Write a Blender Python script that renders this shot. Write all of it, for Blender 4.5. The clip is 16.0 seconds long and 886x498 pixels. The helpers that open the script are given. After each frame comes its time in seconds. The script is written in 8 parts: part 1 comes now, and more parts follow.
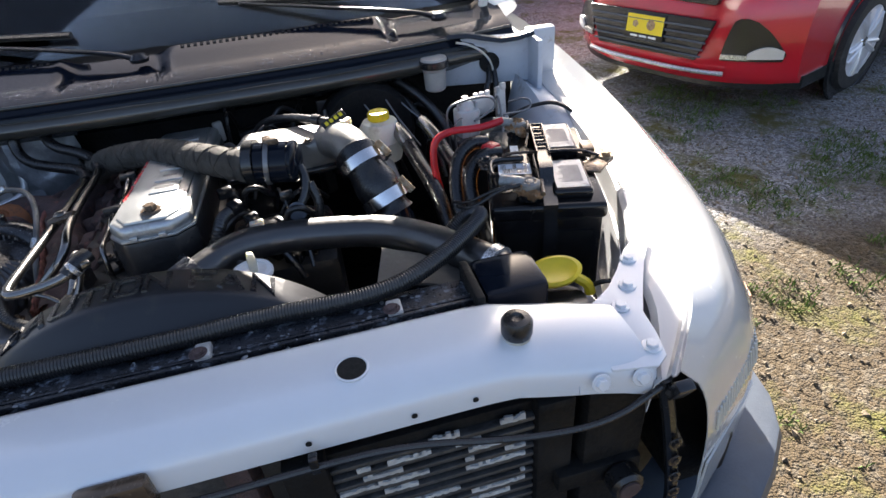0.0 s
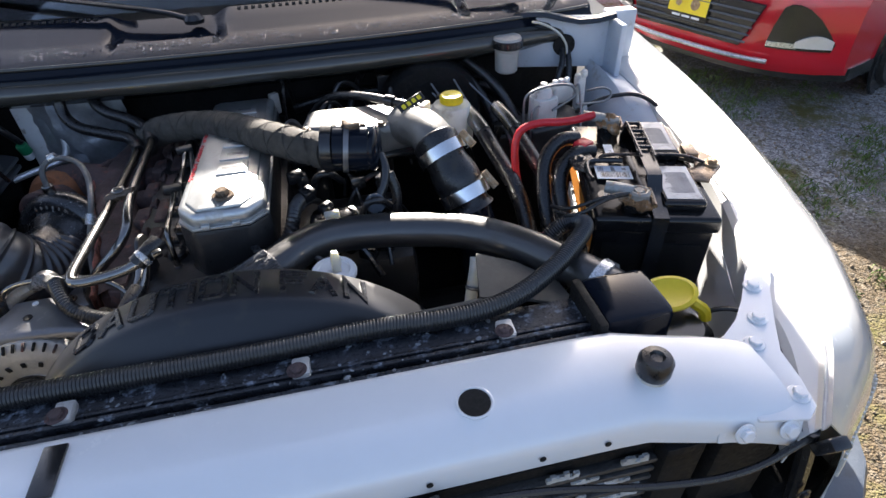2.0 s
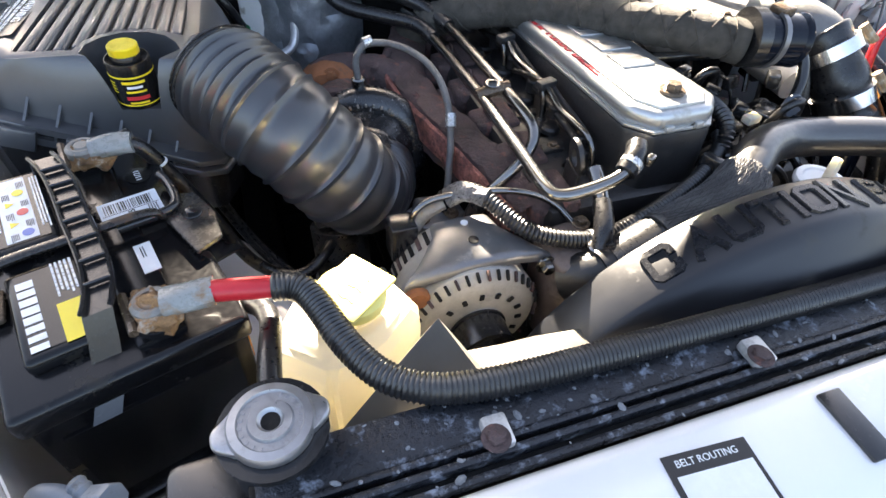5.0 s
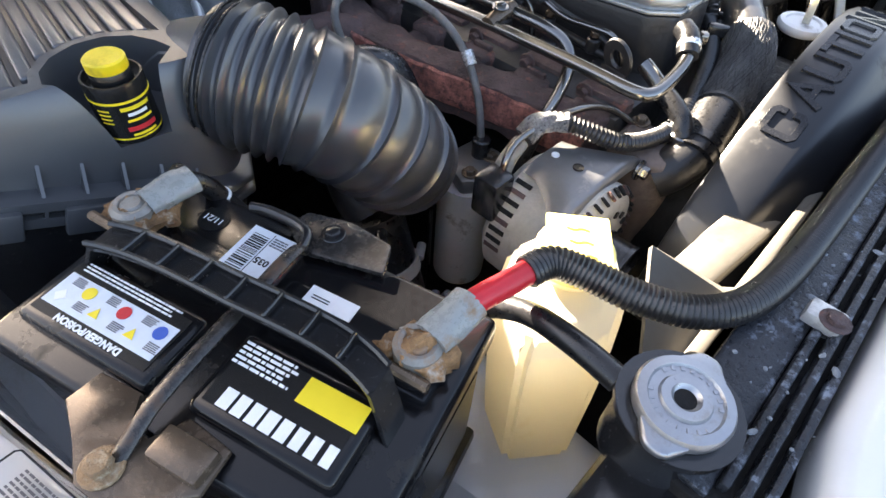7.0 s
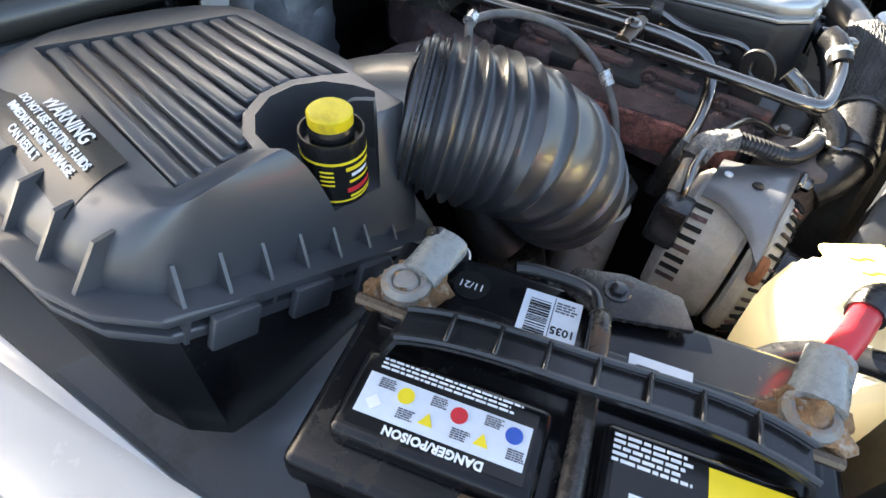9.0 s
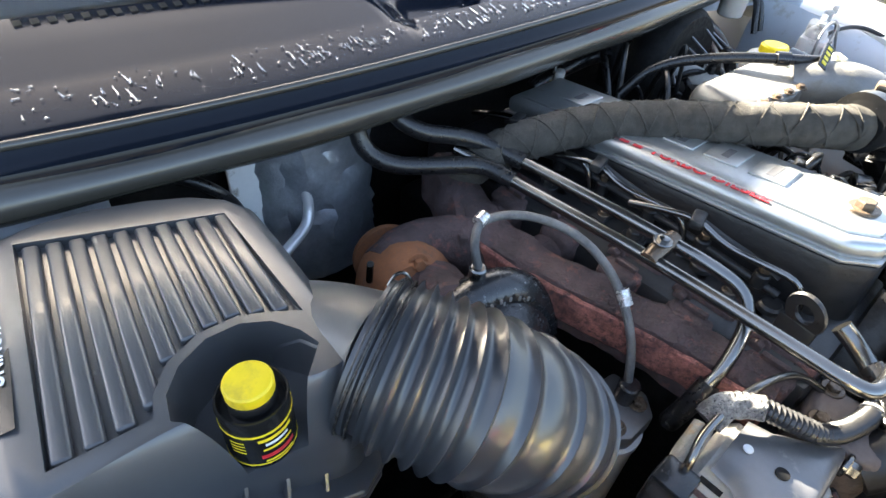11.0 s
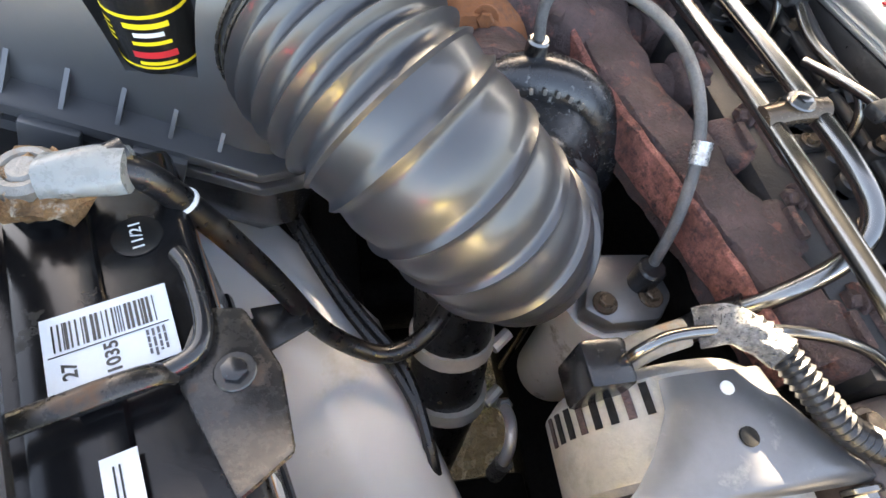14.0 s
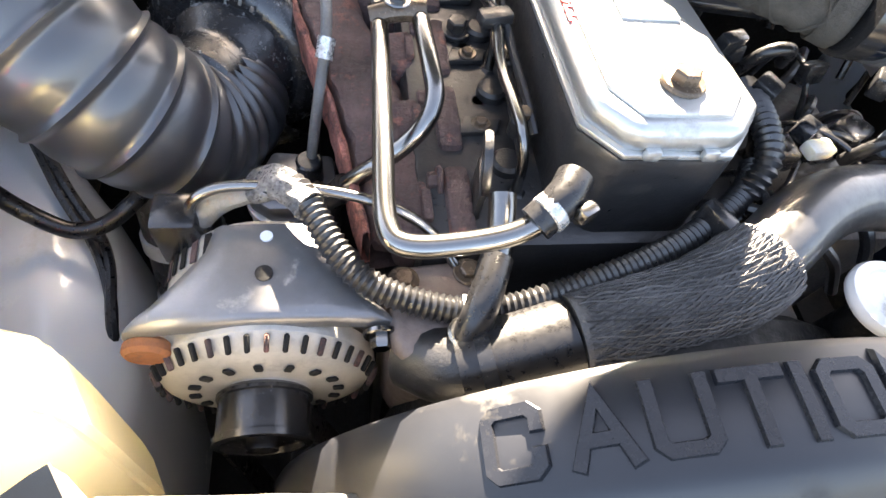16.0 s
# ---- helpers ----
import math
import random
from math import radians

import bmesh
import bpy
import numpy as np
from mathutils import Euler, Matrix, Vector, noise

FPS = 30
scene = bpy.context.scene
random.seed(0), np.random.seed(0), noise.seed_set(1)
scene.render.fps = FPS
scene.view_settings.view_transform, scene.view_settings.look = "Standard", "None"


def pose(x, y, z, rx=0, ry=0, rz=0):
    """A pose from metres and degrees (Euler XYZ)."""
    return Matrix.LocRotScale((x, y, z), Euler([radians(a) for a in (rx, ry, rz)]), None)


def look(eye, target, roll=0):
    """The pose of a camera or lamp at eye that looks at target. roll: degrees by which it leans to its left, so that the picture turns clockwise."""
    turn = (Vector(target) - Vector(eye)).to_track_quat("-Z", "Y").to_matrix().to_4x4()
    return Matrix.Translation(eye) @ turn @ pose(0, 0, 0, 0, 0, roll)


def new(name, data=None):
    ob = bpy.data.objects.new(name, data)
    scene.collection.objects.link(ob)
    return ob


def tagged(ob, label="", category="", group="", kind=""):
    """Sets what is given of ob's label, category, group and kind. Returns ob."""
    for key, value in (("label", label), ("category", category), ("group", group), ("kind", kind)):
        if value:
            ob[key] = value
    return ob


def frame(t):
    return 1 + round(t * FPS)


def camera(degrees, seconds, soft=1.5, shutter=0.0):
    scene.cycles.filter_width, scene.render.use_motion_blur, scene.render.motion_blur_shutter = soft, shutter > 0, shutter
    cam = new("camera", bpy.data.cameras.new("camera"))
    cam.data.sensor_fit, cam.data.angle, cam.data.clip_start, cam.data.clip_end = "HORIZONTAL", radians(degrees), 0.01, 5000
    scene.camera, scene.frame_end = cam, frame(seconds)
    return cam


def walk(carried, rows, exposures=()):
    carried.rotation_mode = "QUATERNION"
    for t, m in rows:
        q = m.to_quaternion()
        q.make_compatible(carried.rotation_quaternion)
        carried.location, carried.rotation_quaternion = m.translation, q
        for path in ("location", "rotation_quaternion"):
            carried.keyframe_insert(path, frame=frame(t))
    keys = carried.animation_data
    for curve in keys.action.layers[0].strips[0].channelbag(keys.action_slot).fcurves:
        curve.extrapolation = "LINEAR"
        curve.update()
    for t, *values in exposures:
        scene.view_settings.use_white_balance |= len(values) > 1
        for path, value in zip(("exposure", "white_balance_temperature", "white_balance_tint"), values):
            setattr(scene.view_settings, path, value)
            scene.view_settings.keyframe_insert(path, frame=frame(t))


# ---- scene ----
cam = camera(77.5, 16.0)
METRES, EYE, TILT, LEAN, TURN = 2.7, 1.60, -34.99, 4.27, -14.95
ROWS = [
    (0.0, 0.0, 0.0, 0.0, 0.0, 0.0, -0.0),
    (0.5, -0.0172, -0.004, 0.0009, -0.63, 0.51, 0.23),
    (1.0, -0.0288, -0.0017, 0.0016, -0.64, -0.06, -0.59),
    (1.5, -0.0289, 0.0015, 0.0132, -0.19, -1.32, -1.84),
    (2.0, -0.0535, 0.0249, 0.0196, 0.04, -3.44, -3.47),
    (2.5, -0.1177, 0.0434, 0.0178, 0.41, -5.34, -5.35),
    (3.0, -0.1695, 0.0525, 0.0158, 0.98, -7.16, -7.11),
    (3.5, -0.1949, 0.0736, 0.0219, 1.62, -8.1, -8.38),
    (4.0, -0.2232, 0.0827, 0.0143, 0.41, -9.25, -8.53),
    (4.5, -0.2748, 0.0823, 0.0004, -3.04, -10.0, -7.01),
    (7.0, -0.4227, 0.1447, -0.0048, -29.78, -16.68, 11.61),
    (7.5, -0.4596, 0.1614, -0.0029, -33.99, -18.59, 13.85),
    (8.0, -0.4877, 0.1701, -0.0028, -36.56, -19.66, 15.16),
    (8.5, -0.4941, 0.1843, 0.0025, -37.65, -19.36, 15.54),
    (9.0, -0.4839, 0.2093, 0.0239, -36.6, -17.47, 15.04),
    (9.5, -0.4736, 0.2277, 0.045, -34.11, -14.45, 13.82),
    (12.0, -0.3673, 0.1783, 0.0607, -20.28, -8.23, 3.2),
    (12.5, -0.3345, 0.1689, 0.046, -16.6, -10.77, -0.52),
    (13.0, -0.3359, 0.1892, 0.0436, -11.94, -14.5, -5.01),
    (13.5, -0.362, 0.2163, 0.0313, -5.96, -19.22, -8.98),
    (14.0, -0.3596, 0.2186, 0.0222, -1.61, -22.37, -12.31),
    (14.5, -0.32, 0.213, 0.0316, 1.22, -23.93, -14.4),
    (15.0, -0.2874, 0.2071, 0.023, 2.0, -24.96, -15.52),
    (15.5, -0.2604, 0.1911, 0.017, 1.57, -24.44, -15.55),
    (16.0, -0.2417, 0.1877, 0.0239, 0.21, -23.32, -14.93),
]
walk(cam, [(t, pose(0.30, 0, EYE, TILT, LEAN, TURN) @ pose(METRES * x, METRES * y, METRES * z, 90 + pitch, roll, yaw)) for t, x, y, z, yaw, pitch, roll in ROWS],
     exposures=[(0.0, 2.66, 6500, 14), (2.0, 2.81, 6450, 14), (3.0, 3.26, 6700, 14), (4.0, 3.81, 7200, 14), (4.5, 3.91, 7400, 13), (7.0, 4.0, 7350, 13), (8.5, 3.64, 6650, 6), (9.0, 3.94, 7150, 9), (9.5, 4.12, 6850, 7), (12.0, 4.21, 7200, 10), (13.0, 4.68, 7500, 12), (14.5, 4.88, 8500, 12), (15.5, 4.73, 7700, 14), (16.0, 4.78, 7800, 14)])

# ---- world, sun, exposure ----
SUN_EL, SUN_AZ = 24.5, 9.0          # degrees above the ground, degrees from +y towards +x
world = bpy.data.worlds.new("world")
scene.world = world
world.use_nodes = True
wn = world.node_tree
sky = wn.nodes.new("ShaderNodeTexSky")
sky.sky_type = 'NISHITA'
sky.sun_disc = False
sky.sun_elevation = radians(SUN_EL)
sky.sun_rotation = radians(SUN_AZ)
sky.air_density, sky.dust_density, sky.ozone_density = 0.8, 4.0, 0.5
wn.links.new(sky.outputs[0], wn.nodes["Background"].inputs[0])
wn.nodes["Background"].inputs[1].default_value = 0.056
sun_data = bpy.data.lights.new("sun", 'SUN')
sun_data.energy = 5.0
sun_data.angle = radians(0.6)
sun_data.color = (1.0, 0.93, 0.82)
sun = new("sun", sun_data)
_sd = Vector((math.sin(radians(SUN_AZ)) * math.cos(radians(SUN_EL)), math.cos(radians(SUN_AZ)) * math.cos(radians(SUN_EL)), math.sin(radians(SUN_EL))))
sun.matrix_world = look(_sd * 30, (0, 0, 0))


# ---- materials ----
def mat(name, col, rough=0.5, metal=0.0, var=0.25, scale=30.0, bump=0.15, dirt=None, dirt_amt=0.5, dirt_scale=12.0, coat=0.0, trans=0.0, sss=0.0, island=0.0, grain=None, spec=0.5):
    """A surface with two scales of variation in colour, roughness and relief, and dirt in patches."""
    m = bpy.data.materials.new(name)
    m.use_nodes = True
    n, l = m.node_tree.nodes, m.node_tree.links
    p = n["Principled BSDF"]
    tc = n.new("ShaderNodeTexCoord")
    src = tc.outputs["Object"]
    if grain:
        mp = n.new("ShaderNodeMapping")
        mp.inputs["Scale"].default_value = grain
        l.new(src, mp.inputs["Vector"])
        src = mp.outputs["Vector"]

    def noise_tex(s, detail, rg=0.6):
        t = n.new("ShaderNodeTexNoise")
        t.inputs["Scale"].default_value = s
        t.inputs["Detail"].default_value = detail
        t.inputs["Roughness"].default_value = rg
        l.new(src, t.inputs["Vector"])
        return t.outputs["Fac"]
    big, fine = noise_tex(scale * 0.35, 3), noise_tex(scale * 4, 4, 0.7)
    ramp = n.new("ShaderNodeMapRange")
    ramp.inputs["From Min"].default_value, ramp.inputs["From Max"].default_value = 0.3, 0.7
    ramp.inputs["To Min"].default_value, ramp.inputs["To Max"].default_value = 1 - var, 1 + var
    l.new(big, ramp.inputs["Value"])
    r2 = n.new("ShaderNodeMapRange")
    r2.inputs["From Min"].default_value, r2.inputs["From Max"].default_value = 0.3, 0.7
    r2.inputs["To Min"].default_value, r2.inputs["To Max"].default_value = 1 - var * 0.6, 1 + var * 0.6
    l.new(fine, r2.inputs["Value"])
    mul = n.new("ShaderNodeMath")
    mul.operation = 'MULTIPLY'
    l.new(ramp.outputs[0], mul.inputs[0])
    l.new(r2.outputs[0], mul.inputs[1])
    val = mul.outputs[0]
    if island:
        geo = n.new("ShaderNodeNewGeometry")
        r3 = n.new("ShaderNodeMapRange")
        r3.inputs["To Min"].default_value, r3.inputs["To Max"].default_value = 1 - island, 1 + island
        l.new(geo.outputs["Random Per Island"], r3.inputs["Value"])
        m2 = n.new("ShaderNodeMath")
        m2.operation = 'MULTIPLY'
        l.new(val, m2.inputs[0])
        l.new(r3.outputs[0], m2.inputs[1])
        val = m2.outputs[0]
    cm = n.new("ShaderNodeVectorMath")
    cm.operation = 'SCALE'
    cm.inputs[0].default_value = col
    l.new(val, cm.inputs["Scale"])
    out = cm.outputs[0]
    rr = n.new("ShaderNodeMapRange")
    rr.inputs["From Min"].default_value, rr.inputs["From Max"].default_value = 0.3, 0.7
    rr.inputs["To Min"].default_value, rr.inputs["To Max"].default_value = max(0.02, rough * (0.75 if var > 0.1 else 0.94)), min(1, rough * (1.3 if var > 0.1 else 1.07))
    l.new(fine, rr.inputs["Value"])
    rough_out = rr.outputs[0]
    if dirt:
        dn = noise_tex(dirt_scale, 6, 0.72)
        dr = n.new("ShaderNodeMapRange")
        dr.inputs["From Min"].default_value, dr.inputs["From Max"].default_value = 0.62 - 0.25 * dirt_amt, 0.72 - 0.12 * dirt_amt
        l.new(dn, dr.inputs["Value"])
        mx = n.new("ShaderNodeMix")
        mx.data_type = 'RGBA'
        l.new(dr.outputs[0], mx.inputs["Factor"])
        l.new(out, mx.inputs["A"])
        mx.inputs["B"].default_value = (*dirt, 1)
        out = mx.outputs["Result"]
        mr = n.new("ShaderNodeMix")
        l.new(dr.outputs[0], mr.inputs["Factor"])
        l.new(rough_out, mr.inputs["A"])
        mr.inputs["B"].default_value = 0.85
        rough_out = mr.outputs["Result"]
        if metal:
            mm = n.new("ShaderNodeMix")
            l.new(dr.outputs[0], mm.inputs["Factor"])
            mm.inputs["A"].default_value = metal
            mm.inputs["B"].default_value = 0.0
            l.new(mm.outputs["Result"], p.inputs["Metallic"])
    l.new(out, p.inputs["Base Color"])
    l.new(rough_out, p.inputs["Roughness"])
    if not (dirt and metal):
        p.inputs["Metallic"].default_value = metal
    p.inputs["Specular IOR Level"].default_value = spec
    p.inputs["Coat Weight"].default_value = coat
    p.inputs["Coat Roughness"].default_value = 0.06
    p.inputs["Transmission Weight"].default_value = trans
    if sss:
        p.inputs["Subsurface Weight"].default_value = sss
        p.inputs["Subsurface Radius"].default_value = (0.05, 0.04, 0.02)
        p.inputs["Subsurface Scale"].default_value = 0.8
    if bump:
        b = n.new("ShaderNodeBump")
        b.inputs["Strength"].default_value = bump
        b.inputs["Distance"].default_value = 0.004
        l.new(fine, b.inputs["Height"])
        l.new(b.outputs[0], p.inputs["Normal"])
    return m


M_PAINT = mat("white_paint", (0.78, 0.80, 0.82), 0.24, var=0.02, scale=6, bump=0.01, dirt=(0.60, 0.59, 0.55), dirt_amt=0.05, dirt_scale=5, coat=0.8)
# pearl white greyed down: part shade on the fenders put into the colour
M_PEARL = mat("greyed_pearl_paint", (0.53, 0.54, 0.54), 0.26, var=0.03, scale=8, bump=0.01, coat=1.0)
M_PLASTIC = mat("black_plastic", (0.014, 0.0145, 0.016), 0.22, var=0.2, scale=60, bump=0.03, spec=0.7)
M_AIRBOX = mat("grey_black_plastic", (0.060, 0.063, 0.069), 0.35, var=0.05, scale=90, bump=0.03, dirt=(0.085, 0.083, 0.078), dirt_amt=0.12, dirt_scale=9, spec=0.9, coat=0.2)
M_RUBBER = mat("black_rubber", (0.011, 0.011, 0.012), 0.30, var=0.15, scale=40, bump=0.04, dirt=(0.04, 0.037, 0.032), dirt_amt=0.1, dirt_scale=20, spec=0.6)
M_HOSE = mat("moulded_rubber", (0.030, 0.032, 0.037), 0.36, var=0.06, scale=20, bump=0.01, spec=0.9, coat=0.3)
M_LOOM = mat("corrugated_loom", (0.014, 0.014, 0.015), 0.34, scale=50, bump=0.02, dirt=(0.05, 0.045, 0.04), dirt_amt=0.08, spec=0.8)
M_PIPE = mat("black_coated_pipe", (0.017, 0.017, 0.018), 0.40, var=0.12, scale=25, bump=0.03, dirt=(0.05, 0.047, 0.042), dirt_amt=0.12, spec=1.0, coat=0.5)
# black with a navy tint that paints blue sky reflected in the cowl
M_GLOSS = mat("sky_tinted_gloss_black", (0.006, 0.009, 0.016), 0.10, var=0.15, scale=8, bump=0.004, spec=0.22)
M_ENGINE = mat("black_engine_paint", (0.018, 0.018, 0.019), 0.36, var=0.25, scale=40, bump=0.18, dirt=(0.06, 0.054, 0.045), dirt_amt=0.18, dirt_scale=18, spec=0.6)
# near-black with slightly paler brown patches, for the deep parts of the bay
M_DARK = mat("patchy_near_black", (0.005, 0.005, 0.0052), 0.65, var=0.5, scale=30, bump=0.4, dirt=(0.018, 0.016, 0.014), dirt_amt=0.3, spec=0.3)
M_ALU = mat("cast_aluminium", (0.60, 0.595, 0.58), 0.42, 0.45, var=0.12, scale=60, bump=0.22, dirt=(0.30, 0.285, 0.26), dirt_amt=0.18, dirt_scale=25)
M_SILVER = mat("silver_valve_cover", (0.50, 0.515, 0.515), 0.38, 0.85, var=0.07, scale=40, bump=0.08, dirt=(0.36, 0.34, 0.30), dirt_amt=0.15, dirt_scale=14)
M_BRKT = mat("grey_satin_bracket", (0.21, 0.21, 0.215), 0.33, 0.6, var=0.08, scale=30, bump=0.04, dirt=(0.34, 0.33, 0.31), dirt_amt=0.14, dirt_scale=40)
M_STEEL = mat("bright_steel", (0.23, 0.227, 0.22), 0.22, 1.0, var=0.05, scale=8, bump=0.0)
M_CLAMP = mat("clamp_steel", (0.66, 0.66, 0.65), 0.26, 0.7, var=0.12, scale=60, bump=0.06, dirt=(0.30, 0.28, 0.25), dirt_amt=0.15, dirt_scale=40)
M_RUST = mat("rusty_cast_iron", (0.082, 0.054, 0.053), 0.75, var=0.5, scale=45, bump=1.0, dirt=(0.24, 0.10, 0.078), dirt_amt=0.26, dirt_scale=38)
M_RUSTO = mat("orange_rust", (0.27, 0.105, 0.045), 0.9, var=0.25, scale=50, bump=0.4, dirt=(0.10, 0.06, 0.045), dirt_amt=0.4, dirt_scale=14)
# brown of tarnished bolts; on the battery brackets it paints a beige reflection
M_BROWNSTEEL = mat("tarnish_and_reflection_brown", (0.12, 0.088, 0.062), 0.24, 0.35, var=0.2, scale=30, bump=0.08, dirt=(0.10, 0.065, 0.04), dirt_amt=0.3, dirt_scale=25)
M_SLEEVE = mat("woven_heat_sleeve", (0.070, 0.064, 0.055), 0.95, var=0.35, scale=140, bump=0.9, dirt=(0.045, 0.041, 0.035), dirt_amt=0.25, dirt_scale=30)
M_BRAID = mat("braided_sleeve", (0.075, 0.073, 0.072), 0.55, var=0.5, scale=60, bump=0.6, island=0.6)
M_TANK = mat("cream_translucent_plastic", (0.88, 0.84, 0.72), 0.38, var=0.04, scale=10, bump=0.02, dirt=(0.7, 0.6, 0.4), dirt_amt=0.12, dirt_scale=6, sss=1.0)
M_SHROUD = mat("satin_black_shroud", (0.012, 0.013, 0.016), 0.36, var=0.10, scale=15, bump=0.02, dirt=(0.04, 0.038, 0.034), dirt_amt=0.10, dirt_scale=9, spec=0.6)
M_LETTER = mat("rubbed_shroud_plastic", (0.012, 0.013, 0.016), 0.25, var=0.15, scale=40, bump=0.03, dirt=(0.05, 0.047, 0.042), dirt_amt=0.15, dirt_scale=30, spec=0.45)
M_ALTCASE = mat("sand_cast_case", (0.47, 0.455, 0.42), 0.5, 0.15, var=0.15, scale=60, bump=0.25, dirt=(0.36, 0.34, 0.30), dirt_amt=0.25, dirt_scale=25)
M_RODSTEEL = mat("dark_plated_rod", (0.045, 0.042, 0.040), 0.26, 0.5, var=0.3, scale=40, bump=0.1, dirt=(0.09, 0.05, 0.03), dirt_amt=0.3, dirt_scale=30)
M_GREYPRINT = mat("grey_print", (0.06, 0.065, 0.08), 0.5, var=0.1, scale=40, bump=0.0)
# dust on the left parts; on the right ones the pale tone paints sky sheen
M_TAN = mat("dust_and_sheen_plastic", (0.115, 0.106, 0.090), 0.72, var=0.12, scale=30, bump=0.08, dirt=(0.17, 0.15, 0.12), dirt_amt=0.25, dirt_scale=6)
M_YELLOW = mat("yellow_plastic", (0.80, 0.60, 0.02), 0.4, var=0.06, scale=20, bump=0.05, dirt=(0.5, 0.36, 0.03), dirt_amt=0.2)
M_RED = mat("red_cable", (0.55, 0.02, 0.03), 0.35, var=0.12, scale=30, bump=0.05)
M_COPPER = mat("corroded_brass", (0.34, 0.22, 0.12), 0.7, 0.1, var=0.4, scale=120, bump=0.7, dirt=(0.55, 0.48, 0.36), dirt_amt=0.5, dirt_scale=70)
M_LEAD = mat("dull_lead_clamp", (0.26, 0.25, 0.23), 0.5, 0.3, var=0.25, scale=60, bump=0.3, dirt=(0.30, 0.18, 0.10), dirt_amt=0.45, dirt_scale=45)
M_BATT = mat("battery_case", (0.007, 0.007, 0.008), 0.18, var=0.2, scale=50, bump=0.02, dirt=(0.03, 0.027, 0.022), dirt_amt=0.10, dirt_scale=14, spec=0.38)
M_LABEL = mat("label_black", (0.012, 0.012, 0.012), 0.25, var=0.1, scale=20, bump=0.0)
M_WHITE = mat("white_print", (0.78, 0.80, 0.82), 0.4, var=0.05, scale=40, bump=0.0)
M_LPALE = mat("worn_pale_label", (0.40, 0.43, 0.47), 0.3, var=0.15, scale=60, bump=0.02, dirt=(0.25, 0.26, 0.28), dirt_amt=0.3, dirt_scale=40)
M_LBLUE = mat("pale_label", (0.62, 0.68, 0.75), 0.35, var=0.06, scale=40, bump=0.0)
M_ORANGE = mat("copper_orange_print", (0.62, 0.24, 0.04), 0.35, var=0.08, scale=20, bump=0.0)
M_GOLD = mat("yellow_print", (0.85, 0.66, 0.03), 0.4, var=0.05, scale=20, bump=0.0)
M_REDP = mat("red_print", (0.6, 0.03, 0.04), 0.4, var=0.1, scale=40, bump=0.0)
M_BLUEP = mat("blue_print", (0.03, 0.10, 0.45), 0.4, var=0.1, scale=40, bump=0.0)
M_GREEN = mat("green_connector", (0.01, 0.22, 0.09), 0.4, var=0.1, scale=40, bump=0.05)
M_BLUE = mat("blue_connector", (0.02, 0.16, 0.42), 0.4, var=0.1, scale=40, bump=0.05)
M_MILK = mat("milky_plastic", (0.62, 0.60, 0.52), 0.35, var=0.08, scale=20, bump=0.04, dirt=(0.35, 0.3, 0.22), dirt_amt=0.25, sss=0.3)
M_FOIL = mat("crumpled_foil", (0.36, 0.39, 0.43), 0.42, 0.7, var=0.25, scale=25, bump=0.3)
M_OILLINE = mat("braided_line", (0.15, 0.15, 0.15), 0.42, 0.3, var=0.3, scale=160, bump=0.5)
M_FIN = mat("radiator_top_dirty", (0.018, 0.021, 0.027), 0.30, var=0.4, scale=40, bump=0.5, dirt=(0.26, 0.30, 0.36), dirt_amt=0.30, dirt_scale=60)
M_CORE = mat("cooler_fin_metal", (0.10, 0.10, 0.10), 0.4, 0.6, var=0.3, scale=80, bump=0.4, dirt=(0.04, 0.04, 0.04), dirt_amt=0.4)
M_GREASE = mat("pale_debris", (0.55, 0.56, 0.55), 0.7, var=0.25, scale=80, bump=0.8)
M_BUMPER = mat("dark_slate_plastic", (0.075, 0.090, 0.112), 0.4, var=0.1, scale=40, bump=0.15, dirt=(0.10, 0.11, 0.12), dirt_amt=0.25)
M_CARRED = mat("red_car_paint", (0.60, 0.012, 0.028), 0.22, 0.0, var=0.03, scale=10, bump=0.005, coat=1.0)
M_TYRE = mat("tyre_rubber", (0.02, 0.02, 0.02), 0.75, var=0.3, scale=40, bump=0.3, dirt=(0.08, 0.075, 0.065), dirt_amt=0.4)
M_ALLOY = mat("bright_alloy", (0.80, 0.80, 0.82), 0.30, 0.5, var=0.05, scale=20, bump=0.01)
M_BAND = mat("polished_steel_band", (0.80, 0.80, 0.79), 0.20, 1.0, var=0.08, scale=40, bump=0.02)
M_THERMO = mat("tarnished_casting", (0.150, 0.118, 0.105), 0.48, 0.2, var=0.3, scale=30, bump=0.25, dirt=(0.10, 0.085, 0.07), dirt_amt=0.3, dirt_scale=25)
M_CHROME = mat("chrome", (0.75, 0.75, 0.75), 0.12, 1.0, var=0.05, scale=20, bump=0.0)
M_UNIT = mat("pale_unit_plastic", (0.52, 0.52, 0.51), 0.4, var=0.10, scale=35, bump=0.05, dirt=(0.28, 0.26, 0.23), dirt_amt=0.25, dirt_scale=30)
M_GREYFIT = mat("blue_grey_plastic", (0.24, 0.27, 0.30), 0.42, var=0.1, scale=30, bump=0.04, dirt=(0.16, 0.15, 0.14), dirt_amt=0.2, dirt_scale=30)
M_ZINC = mat("zinc_plated_clamp", (0.62, 0.61, 0.58), 0.35, 0.3, var=0.1, scale=40, bump=0.05)
M_CUP = mat("grey_cup_plastic", (0.36, 0.345, 0.32), 0.45, var=0.08, scale=25, bump=0.03)
